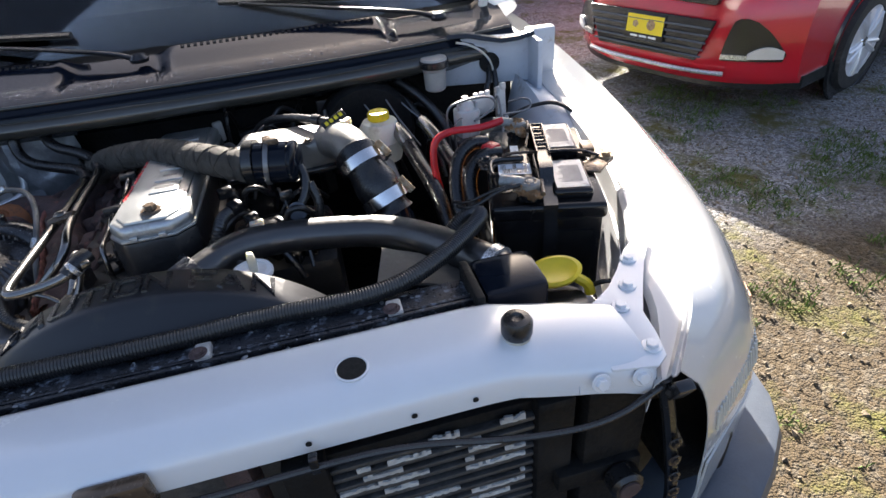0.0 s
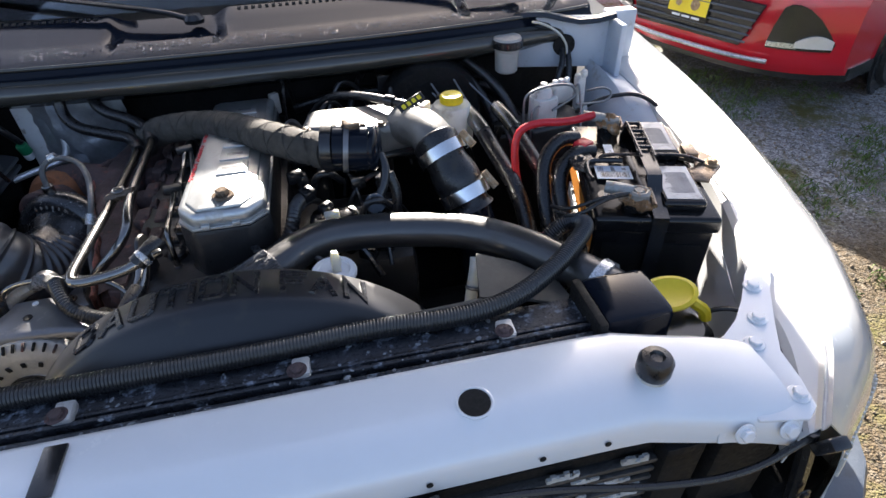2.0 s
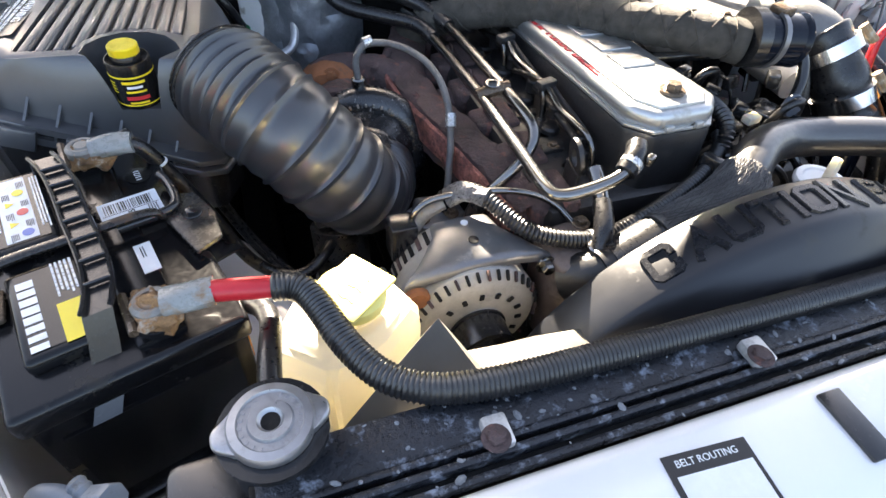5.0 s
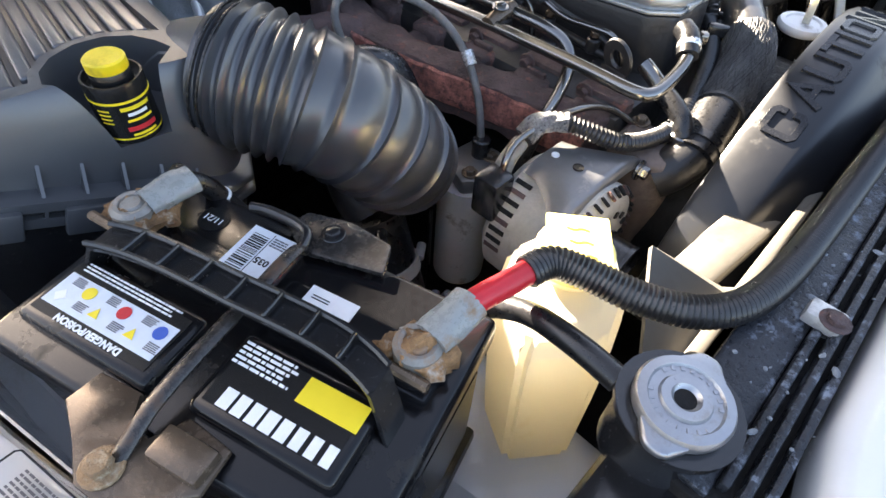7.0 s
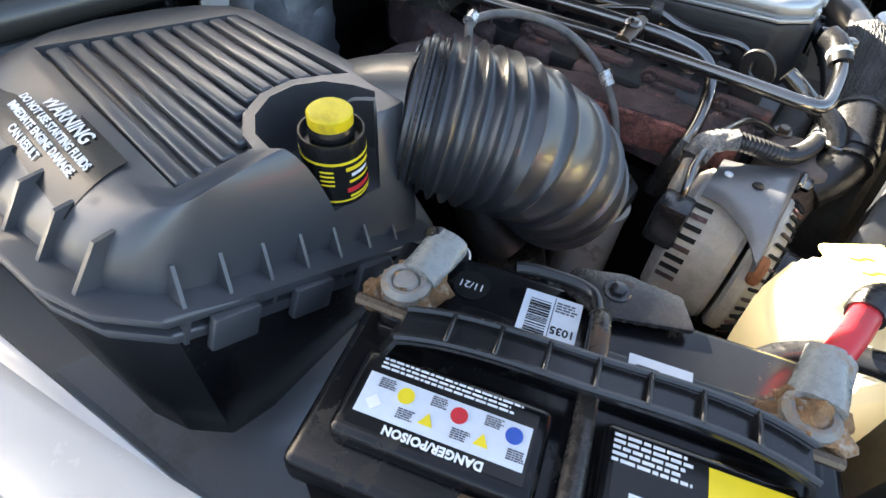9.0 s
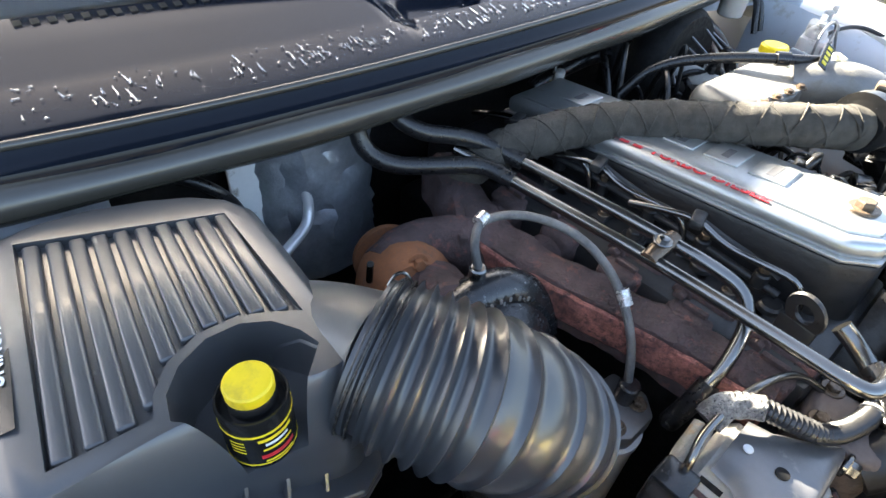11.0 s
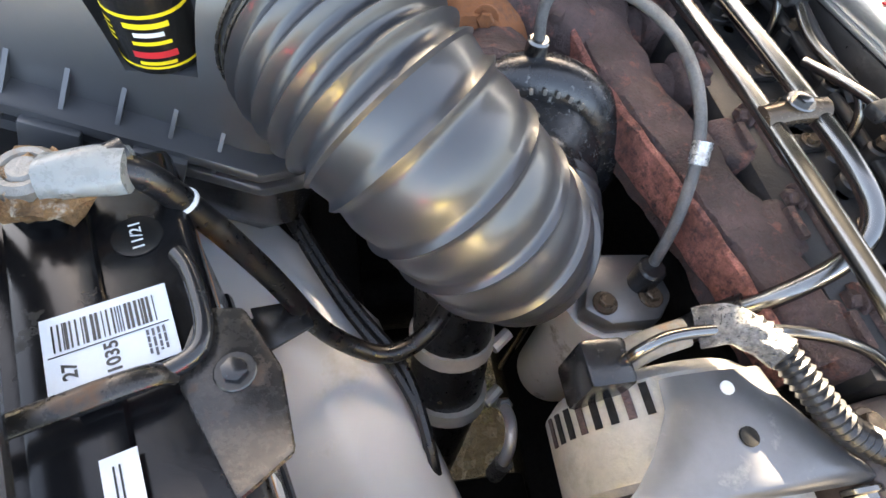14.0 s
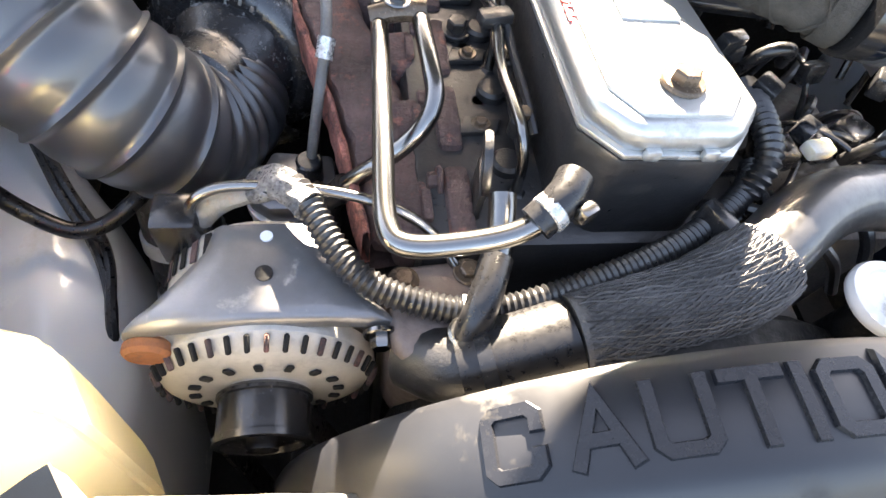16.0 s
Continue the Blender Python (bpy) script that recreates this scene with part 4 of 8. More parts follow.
def block_letter(ch, m, w=0.0262, half=0.0042, up=0.0032):
    """A raised block letter with sloping sides, from mitred strokes."""
    bm = bmesh.new()
    for j, path in enumerate(GLYPH[ch]):
        p = [Vector(((x - 0.5) * w, (y - 0.65) * w * 0.92, 0)) for x, y in path]
        closed = (p[0] - p[-1]).length < 1e-5
        rows = []
        for i in range(len(p)):
            a = (p[i] - p[i - 1]).normalized() if i else None
            b = (p[i + 1] - p[i]).normalized() if i < len(p) - 1 else None
            if closed and a is None:
                a = (p[-1] - p[-2]).normalized()
            if closed and b is None:
                b = (p[1] - p[0]).normalized()
            a, b = a or b, b or a
            n = Vector((-(a + b).y, (a + b).x, 0)).normalized()
            n /= max(0.5, n.dot(Vector((-b.y, b.x, 0))))
            e = Vector((0, 0, 0)) if closed or 0 < i < len(p) - 1 else (b * half * (-1 if i == 0 else 1))
            q = p[i] + e
            t = e * 0.25
            zt = up + 0.0001 * j
            rows.append([bm.verts.new(m @ v) for v in (q + n * half, q - t + n * (half - 0.0010) + Vector((0, 0, zt)), q - t - n * (half - 0.0010) + Vector((0, 0, zt)), q - n * half)])
        for r0, r1 in zip(rows, rows[1:]):
            for k in range(3):
                bm.faces.new((r0[k], r1[k], r1[k + 1], r0[k + 1]))
        if not closed:
            bm.faces.new(rows[0])
            bm.faces.new(rows[-1][::-1])
    bmesh.ops.recalc_face_normals(bm, faces=bm.faces[:])
    return bm


for ch, a in zip(WORD, ANG):
    if ch == " ":
        continue
    ar = radians(a)
    up = Vector((math.cos(ar) * 1.04, 0, math.sin(ar))).normalized()
    pos = Vector((SC.x + 0.3012 * math.cos(ar) * 1.04, 0.663, SC.z + 0.3012 * math.sin(ar)))
    m = axes_matrix(pos, up, (math.sin(ar), 0, -math.cos(ar)))
    part("letter", block_letter(ch, m), M_LETTER, shroud)
# solid near-black disc put in for the shade round the fan hub
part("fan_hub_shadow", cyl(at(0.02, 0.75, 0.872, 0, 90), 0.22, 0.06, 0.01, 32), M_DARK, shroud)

# loom along the radiator
loom = thing("corrugated_loom", (0, 0.6, 1.14), "black corrugated cable loom laid along the radiator top", "cable loom")
LP = [(-0.510, 0.716, 1.150), (-0.488, 0.712, 1.150), (-0.476, 0.69, 1.146), (-0.462, 0.645, 1.140), (-0.436, 0.604, 1.138), (-0.385, 0.583, 1.138), (-0.25, 0.580, 1.138), (-0.12, 0.579, 1.138), (0.07, 0.577, 1.138), (0.19, 0.585, 1.138), (0.29, 0.576, 1.138), (0.365, 0.586, 1.140), (0.437, 0.625, 1.146), (0.500, 0.680, 1.150), (0.516, 0.705, 1.149), (0.508, 0.726, 1.142), (0.485, 0.733, 1.125), (0.462, 0.728, 1.10), (0.45, 0.725, 1.06)]
part("conduit", tube_bm(LP, 0.0122, 16, 3, 0.0020, rib=0.0013), M_LOOM, loom)
part("red_lead", tube_bm([(-0.567, 0.7268, 1.1485), (-0.55, 0.724, 1.150), (-0.53, 0.719, 1.151), (-0.50, 0.714, 1.150)], 0.0095, 12, 2), M_RED, loom, "red battery lead")

# intercooler in front, below the support
cooler = thing("oil_cooler", (0.37, 0.40, 0.6), "black oil cooler with bent pale fins and debris", "cooler")
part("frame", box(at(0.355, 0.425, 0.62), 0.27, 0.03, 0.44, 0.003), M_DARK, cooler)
for i in range(22):
    z = 0.662 + i * 0.0178
    part("cooler_tube", box(at(0.355, 0.406, z), 0.25, 0.014, 0.0075, 0.002), M_CORE, cooler)
    fb = bmesh.new()
    random.seed(i)
    x = 0.236
    while x < 0.468:
        if noise.noise(Vector((x * 22, i * 0.9, 0.5))) > -0.05:
            box(at(x, 0.4015, z + 0.0075 + random.uniform(-0.001, 0.001), 0, random.uniform(-12, 12)), 0.006, 0.004, random.uniform(0.004, 0.010), 0, 1, bm=fb)
        x += 0.0052
    if len(fb.verts):
        tagged(part("pale_debris", fb, M_GREASE, cooler, smooth=False), kind="stuff")
    else:
        fb.free()
for s in (0.205, 0.505):
    part("side_tank", box(at(s, 0.415, 0.62), 0.05, 0.05, 0.45, 0.006), M_DARK, cooler)
cond = thing("condenser", (-0.2, 0.45, 0.6), "dark condenser behind the missing grille", "condenser")
part("core", box(at(-0.16, 0.47, 0.62), 0.66, 0.03, 0.46, 0.004), M_CORE, cond)
part("side_bar", box(at(0.13, 0.44, 0.62), 0.03, 0.05, 0.47, 0.004), M_RUST, cond)
cable = thing("bonnet_release_cable", (0.2, 0.37, 1.08), "thin black release cable clipped below the support", "cable")
part("cable", tube_bm([(0.02, 0.385, 1.085), (0.10, 0.380, 1.083), (0.22, 0.376, 1.092), (0.32, 0.376, 1.088), (0.45, 0.362, 1.060), (0.55, 0.352, 1.060), (0.62, 0.36, 1.09)], 0.004, 8, 3), M_RUBBER, cable)
part("clip", box(at(0.222, 0.379, 1.082), 0.010, 0.012, 0.024, 0.002), M_PLASTIC, cable)
latch = thing("bonnet_latch", (0.03, 0.37, 1.08), "rusty bonnet latch bolted to the support", "latch")
part("latch_plate", box(at(0.03, 0.388, 1.085), 0.07, 0.02, 0.045, 0.006), M_BROWNSTEEL, latch)
part("bolt", bolt_bm(at(0.03, 0.378, 1.108, 0, 90), 0.012, 0.010), M_RUST, latch, "rusty bolt")
part("latch_arm", box(at(-0.05, 0.385, 1.07), 0.10, 0.03, 0.035, 0.008), M_BROWNSTEEL, latch)
clip = thing("support_clip", (-0.122, 0.47, 1.148), "black flat clip on the radiator support", "clip")
part("plate", box(at(-0.122, 0.468, 1.1475), 0.022, 0.055, 0.004, 0.0015), M_PLASTIC, clip)

# ---- engine ----
engine = thing("engine", (0, 1.1, 0.5), "dark diesel engine with grimy block and head", "engine")
part("block", box(at(-0.02, 1.13, 0.5), 0.36, 0.66, 0.46, 0.02), M_DARK, engine)
part("head", box(at(-0.045, 1.12, 0.94), 0.26, 0.60, 0.12, 0.015), M_ENGINE, engine)
part("gear_cover", prism([(-0.2, 0.77), (0.2, 0.77), (0.2, 0.85), (-0.2, 0.85)], 0.5, 0.98, 0.015), M_ENGINE, engine)
VC = [(-0.064, 0.875), (-0.040, 0.843), (0.040, 0.843), (0.066, 0.872), (0.066, 1.36), (-0.064, 1.36)]
TILT_V = Matrix.Translation((0, 0.85, 1.16)) @ pose(0, 0, 0, -4.5) @ Matrix.Translation((0, -0.85, -1.16))
part("rocker_base", prism([(x * 1.05, (y - 1.1) * 1.008 + 1.1) for x, y in VC], 1.03, 1.139, 0.008, m=TILT_V), M_ENGINE, engine, "black rocker housing")
vcov = part("valve_cover", prism(VC, 1.1405, 1.166, 0.010, m=TILT_V, seg=3), M_SILVER, engine, "silver valve cover with red lettering")
part("cover_step", prism([(x * 0.80, (y - 1.1) * 0.955 + 1.1) for x, y in VC], 1.163, 1.1695, 0.003, m=TILT_V), M_SILVER, vcov)
part("cover_bolt", bolt_bm(TILT_V @ at(0.005, 0.886, 1.169), 0.0105, 0.013), M_BROWNSTEEL, vcov, "brown hex bolt")
part("red_wording", text_bm("TURBO DIESEL", 0.0235, TILT_V @ at(-0.0500, 1.040, 1.1668, -90), 0.0006, 1.02, 0.0005), M_REDP, vcov, "red lettering")
for k in range(7):
    part("red_bar", box(TILT_V @ at(-0.0495, 1.135 + 0.020 * k, 1.1664), 0.015, 0.013, 0.0010, 0.0003, 1), M_REDP, vcov)
part("cover_lip", prism([(x * 1.035, (y - 1.1) * 1.006 + 1.1) for x, y in VC], 1.1385, 1.1435, 0.0015, m=TILT_V), M_SILVER, vcov)
for x in (-0.022, 0.022):
    part("lip_nub", box(TILT_V @ at(x, 0.8415, 1.1400), 0.012, 0.006, 0.009, 0.0015), M_SILVER, vcov)
for k in range(6):
    part("emblem", box(TILT_V @ at(0.010, 0.985 + 0.058 * k, 1.1690), 0.050, 0.044, 0.0032, 0.0025, 3), M_SILVER, vcov, "raised plain emblem block")
    part("emblem_slot", box(TILT_V @ at(0.010, 0.985 + 0.058 * k, 1.1718), 0.026 if k % 2 else 0.034, 0.010, 0.0008, 0, 1), M_BRKT, vcov)
for k in range(4):
    part("small_red_bar", box(TILT_V @ at(0.047, 1.02 + 0.014 * k, 1.1675), 0.009, 0.009, 0.0010, 0.0003, 1), M_REDP, vcov)

# exhaust manifold with ports
exm = thing("exhaust_manifold", (-0.2, 1.05, 1.0), "rusty cast-iron exhaust manifold beside the head", "manifold")
LOG = resample(chaikin([(-0.180, 0.845, 1.028), (-0.196, 0.93, 1.030), (-0.216, 1.03, 1.032), (-0.240, 1.10, 1.036), (-0.258, 1.17, 1.042), (-0.245, 1.25, 1.050), (-0.205, 1.34, 1.055)], 3), 0.006)


def log_section(pts, prof, w=0.0):
    """A shape of (across, up) pairs swept along a level line, with casting unevenness."""
    rows = []
    for i, p in enumerate(pts):
        t = (pts[min(i + 1, len(pts) - 1)] - pts[max(i - 1, 0)]).normalized()
        side = Vector((t.y, -t.x, 0)).normalized()
        rows.append([p + side * (u + w * noise.noise(p * 45 + Vector((u * 90, h * 90, 0)))) + Vector((0, 0, h + w * noise.noise(p * 38 + Vector((h * 70, u * 70, 7))))) for u, h in prof])
    return loft(rows, close=True)


part("log", log_section(LOG, [(0.030, -0.034), (0.036, -0.012), (0.034, 0.010), (0.025, 0.023), (0.008, 0.029), (-0.012, 0.030), (-0.025, 0.024), (-0.032, 0.008), (-0.033, -0.034)], 0.005), M_RUST, exm)
part("casting_face", log_section(LOG[:62], [(-0.031, 0.024), (-0.034, 0.0265), (-0.0375, 0.024), (-0.0385, -0.012), (-0.036, -0.018), (-0.031, -0.018)], 0.003), M_PINK, exm, "flaking coral red casting face")
for i in range(6):
    y = 0.86 + 0.093 * i
    part("port", tube_bm([(-0.13, y, 1.03), (-0.165, y, 1.03), (-0.20 - 0.012 * (i > 2), y + 0.012, 1.020)], 0.0255, 14, 1, wob=0.06), M_RUST, exm)
    part("flange", box(at(-0.140, y, 0.985), 0.022, 0.074, 0.082, 0.006), M_RUST, exm)
    part("port_casting", prism([(-0.192, y - 0.022), (-0.150, y - 0.034), (-0.150, y + 0.034), (-0.192, y + 0.026)], 1.000, 1.058, 0.008, seg=3), M_RUST, exm)
    part("casting_rib", box(at(-0.166, y, 1.054, 90), 0.030, 0.008, 0.010, 0.002), M_RUST, exm)
    part("bolt", bolt_bm(at(-0.152, y + 0.024, 1.06, 0, 0, -90), 0.008, 0.012), M_RUST, exm)
    part("bolt", bolt_bm(at(-0.152, y - 0.024, 1.005, 0, 0, -90), 0.008, 0.012), M_RUST, exm)

turbo = thing("turbocharger", (-0.36, 1.12, 0.95), "turbocharger with dark compressor scroll and rusty turbine", "turbocharger")
TA = Vector((-0.30, -0.92, 0.25)).normalized()
tm = axes_matrix((-0.340, 1.087, 0.998), TA)
part("compressor_cover", lathe([(0.030, -0.055), (0.070, -0.050), (0.074, -0.02), (0.062, 0.022), (0.050, 0.032), (0.047, 0.045), (0.046, 0.075), (0.040, 0.08), (0.038, 0.05)], tm, 36), M_TURBO, turbo)


def volute():
    rows = []
    for i in range(57):
        f = i / 56
        a = radians(-60 + 380 * f)
        r = 0.022 + 0.014 * f
        c = Vector((math.cos(a), math.sin(a), 0))
        rows.append([tm @ (c * (0.066 + 0.004 * f + r * math.cos(q)) + Vector((0, 0, -0.016 + r * math.sin(q)))) for q in [2 * math.pi * k / 16 for k in range(16)]])
    return loft(rows, close=True)


part("compressor_scroll", volute(), M_TURBO, turbo, "dark cast compressor scroll")
for k in range(6):
    a = radians(62 + 9 * k)
    part("cast_mark", box(axes_matrix(tm @ Vector((0.074 * math.cos(a), 0.074 * math.sin(a), 0.0145)), TA, tm.to_3x3() @ Vector((-math.sin(a), math.cos(a), 0))), 0.0035, 0.006, 0.002, 0.0008, 1), M_LEAD, turbo)
part("compressor_outlet", tube_bm([(-0.39, 1.08, 0.98), (-0.41, 1.05, 0.95), (-0.412, 1.01, 0.92)], 0.034, 14, 2), M_ENGINE, turbo)
part("turbine_housing", lathe([(0.02, -0.045), (0.045, -0.040), (0.058, -0.02), (0.060, 0.012), (0.050, 0.036), (0.036, 0.042), (0.036, 0.065), (0.046, 0.066), (0.046, 0.076), (0.030, 0.078)], axes_matrix((-0.372, 1.222, 1.018), -TA), 32), M_RUSTO, turbo, "orange rusty turbine housing")
part("turbine_inlet", tube_bm([(-0.385, 1.235, 1.035), (-0.345, 1.245, 1.050), (-0.30, 1.225, 1.045), (-0.255, 1.18, 1.036)], lambda f: 0.036 + 0.004 * math.cos(f * 9), 20, 3, 0.006, wob=0.10, flat=0.95), M_RUST, turbo, "rusty brown inlet elbow")
part("inlet_flange", box(axes_matrix((-0.292, 1.222, 1.045), (0.8, -0.6, 0)), 0.075, 0.070, 0.014, 0.006), M_RUST, turbo)
for k in range(4):
    part("stud", bolt_bm(axes_matrix((-0.372 + 0.05 * math.cos(k * 1.57), 1.20, 1.018 + 0.05 * math.sin(k * 1.57)), TA), 0.008, 0.012), M_RUSTO, turbo)
part("centre_housing", cyl(axes_matrix((-0.36, 1.19, 1.02), TA), 0.045, 0.07, 0.006), M_RUST, turbo)
part("actuator_rod", tube_bm([(-0.44, 1.20, 1.08), (-0.445, 1.19, 1.115)], 0.004, 8, 0), M_STEEL, turbo)


# intake hose
hose = thing("intake_hose", (-0.45, 1.0, 1.0), "ribbed black rubber intake hose to the turbocharger", "hose")


def bellows():
    line = chaikin([(-0.532, 1.078, 1.156), (-0.508, 1.036, 1.148), (-0.478, 1.000, 1.132), (-0.445, 0.980, 1.100), (-0.408, 0.970, 1.052), (-0.374, 0.981, 1.008), (-0.350, 1.014, 0.992), (-0.340, 1.040, 0.990), (-0.339, 1.066, 0.993)], 3)
    p = resample(line, 0.0018)
    n = len(p)
    L = n * 0.0018
    rad = []
    for i in range(n):
        s = i * 0.0018
        f = s / L
        base = 0.0635 - 0.013 * max(0, f - 0.6) / 0.4
        if s < 0.004:
            r = 0.052 + 0.009 * (i > 0)
        elif s < 0.022:
            r = base - 0.002 + (0.003 if 0.006 < s < 0.014 else 0)
        elif s < 0.085:
            r = base + 0.0075 * (0.5 + 0.5 * math.cos((s - 0.022) / 0.0125 * 2 * math.pi)) ** 1.6
        elif s < 0.265:
            q = ((s - 0.085) / 0.036) % 1
            r = base + 0.0035 + 0.0048 * math.exp(-((q - 0.5) / 0.065) ** 2) + 0.0012 * math.cos(2 * math.pi * q)
        else:
            r = base + 0.004 * (0.5 + 0.5 * math.cos((s - 0.265) / 0.013 * 2 * math.pi))
        rad.append(r)
    bm = bmesh.new()
    side = None
    rings = []
    for i in range(n):
        t = (p[min(i + 4, n - 1)] - p[max(i - 4, 0)]).normalized()
        if side is None:
            side = t.cross(Vector((0, 0, 1)))
        side = (side - t * side.dot(t)).normalized()
        nr = side.cross(t)
        rings.append([bm.verts.new(p[i] + (side * math.cos(2 * math.pi * k / 48) + nr * math.sin(2 * math.pi * k / 48)) * rad[i]) for k in range(48)])
    for a, b in zip(rings, rings[1:]):
        for k in range(48):
            bm.faces.new((a[k], a[(k + 1) % 48], b[(k + 1) % 48], b[k]))
    return bm


part("bellows", bellows(), M_HOSE, hose)
HA = Vector((0.024, -0.042, -0.008)).normalized()
for d0 in (0.008, 0.016):
    part("wire_clamp", tube_bm([Vector((-0.532, 1.078, 1.156)) + HA * (d0 + 0.003 * math.sin(a)) + (axes_matrix((0, 0, 0), HA).to_3x3() @ Vector((math.cos(a), math.sin(a), 0))) * 0.0662 for a in [radians(10 * k) for k in range(37)]], 0.0012, 8, 0), M_RODSTEEL, hose, "dark steel wire clamp")
part("clamp_ear", tube_bm([(-0.488, 1.104, 1.180), (-0.480, 1.104, 1.190), (-0.471, 1.100, 1.188), (-0.470, 1.092, 1.176)], 0.0016, 8, 2), M_STEEL, hose)
part("outlet_band", lathe([(0.0515, 0), (0.053, 0.001), (0.053, 0.012), (0.0515, 0.013)], axes_matrix((-0.338, 1.050, 0.989), (-0.06, 0.97, 0.2)), 32), M_BRKT, hose)
part("moulding_nub", cyl(axes_matrix((-0.415, 1.012, 1.118), (0.35, 0.3, 0.9)), 0.006, 0.006, 0.001, 12), M_HOSE, hose)

# ---- air filter housing ----
airbox = thing("air_filter_housing", (-0.68, 1.2, 0.9), "grey-black plastic air filter housing with ribbed lid", "air filter box")
RIM = [(-0.824, 1.36), (-0.824, 1.115), (-0.814, 1.078), (-0.790, 1.050), (-0.745, 1.042), (-0.62, 1.026), (-0.575, 1.018), (-0.545, 1.034), (-0.515, 1.09), (-0.492, 1.18), (-0.488, 1.36)]


def seam(x):
    """Height of the sloping joint between lid and case."""
    return 1.145 - 0.393 * (max(-0.83, min(-0.545, x)) + 0.775)


def rim_plate(k, low, high):
    bm = prism([((x + 0.69) * k - 0.69, (y - 1.2) * k + 1.2) for x, y in RIM], low, high, 0.003)
    for v in bm.verts:
        v.co.z += seam(v.co.x)
    return bm


def lower_case():
    bm = bmesh.new()
    rows = []
    for f in (0.0, 0.25, 0.6, 0.9, 1.0):
        row = []
        for x, y in RIM:
            depth = 0.09 + 0.11 * min(1.0, max(0.0, (-0.66 - x) / 0.10))
            k = 0.955 - 0.07 * f - (0.05 if f == 1.0 else 0)
            row.append(bm.verts.new(((x + 0.69) * k - 0.69, (y - 1.2) * k + 1.2, seam(x) - 0.008 - depth * f)))
        rows.append(row)
    for a, b in zip(rows, rows[1:]):
        for k in range(len(RIM)):
            bm.faces.new((a[k], a[(k + 1) % len(RIM)], b[(k + 1) % len(RIM)], b[k]))
    bm.faces.new(rows[-1])
    bm.faces.new(rows[0][::-1])
    return bm


part("lower_case", lower_case(), M_PLASTIC, airbox)
part("rim", rim_plate(1.0, -0.006, 0.003), M_AIRBOX, airbox)
part("lower_rim", rim_plate(0.992, -0.024, -0.014), M_AIRBOX, airbox)


def cut_out(bm, cutters):
    """The shape with other shapes taken away from it."""
    obs = []
    for q in [bm] + cutters:
        bmesh.ops.recalc_face_normals(q, faces=q.faces[:])
        me = bpy.data.meshes.new("tmp")
        q.to_mesh(me)
        q.free()
        obs.append(bpy.data.objects.new("tmp", me))
        scene.collection.objects.link(obs[-1])
    for o in obs[1:]:
        md = obs[0].modifiers.new("cut", 'BOOLEAN')
        md.operation, md.solver, md.object = 'DIFFERENCE', 'EXACT', o
    me = bpy.data.meshes.new_from_object(obs[0].evaluated_get(bpy.context.evaluated_depsgraph_get()))
    out = bmesh.new()
    out.from_mesh(me)
    bpy.data.meshes.remove(me)
    for o in obs:
        me = o.data
        bpy.data.objects.remove(o)
        bpy.data.meshes.remove(me)
    return out


def rounded(pts, it=2):
    """A closed outline with its corners cut smooth."""
    pts = [Vector((*p, 0)) for p in pts]
    for _ in range(it):
        pts = [q for a, b in zip(pts, pts[1:] + pts[:1]) for q in (a.lerp(b, 0.25), a.lerp(b, 0.75))]
    return pts


POCKET = [(-0.620, 1.031), (-0.672, 1.083), (-0.667, 1.103), (-0.652, 1.121), (-0.628, 1.133), (-0.603, 1.133), (-0.583, 1.122), (-0.571, 1.103), (-0.566, 1.084)]
FIELD = [(-0.737, 1.092), (-0.706, 1.312), (-0.553, 1.264), (-0.559, 1.118), (-0.576, 1.129), (-0.600, 1.141), (-0.630, 1.141), (-0.657, 1.128), (-0.674, 1.107), (-0.679, 1.091)]
LEAN_LID = Matrix(((1, 0, 0, 0), (0, 1, 0, 0), (-0.06, 0, 1, -0.039), (0, 0, 0, 1)))


def lid():
    lo = rounded([(-0.804, 1.365), (-0.804, 1.25), (-0.806, 1.125), (-0.790, 1.074), (-0.740, 1.064), (-0.68, 1.057), (-0.63, 1.050), (-0.578, 1.036), (-0.550, 1.048), (-0.515, 1.10), (-0.498, 1.20), (-0.494, 1.365)])
    hi = rounded([(-0.715, 1.345), (-0.728, 1.23), (-0.757, 1.090), (-0.746, 1.074), (-0.705, 1.077), (-0.662, 1.078), (-0.612, 1.068), (-0.562, 1.056), (-0.550, 1.070), (-0.546, 1.105), (-0.541, 1.19), (-0.534, 1.300)])
    rows = []
    for f, h in ((0, 0), (0.03, 0.10), (0.12, 0.28), (0.27, 0.49), (0.44, 0.68), (0.62, 0.83), (0.78, 0.925), (0.89, 0.97), (0.96, 0.992), (1, 1)):
        rows.append([Vector((p.x + (r.x - p.x) * f, p.y + (r.y - p.y) * f, (seam(p.x) + 0.002) * (1 - h) + (1.192 - 0.06 * (r.x + 0.65)) * h)) for p, r in zip(lo, hi)])
    bm = loft(rows, close=True)
    n = len(lo)
    vs = list(bm.verts)
    bm.faces.new(vs[:n])
    bm.faces.new(vs[-n:])
    return cut_out(bm, [prism(POCKET, 1.132, 1.30, 0), prism(FIELD, 1.1838, 1.30, 0, m=LEAN_LID)])


def inside(x, y, poly):
    c = False
    for (xa, ya), (xb, yb) in zip(poly, poly[1:] + poly[:1]):
        if (ya > y) != (yb > y) and x < (xb - xa) * (y - ya) / (yb - ya) + xa:
            c = not c
    return c


lidp = part("lid", lid(), M_AIRBOX, airbox, "ribbed plastic lid")
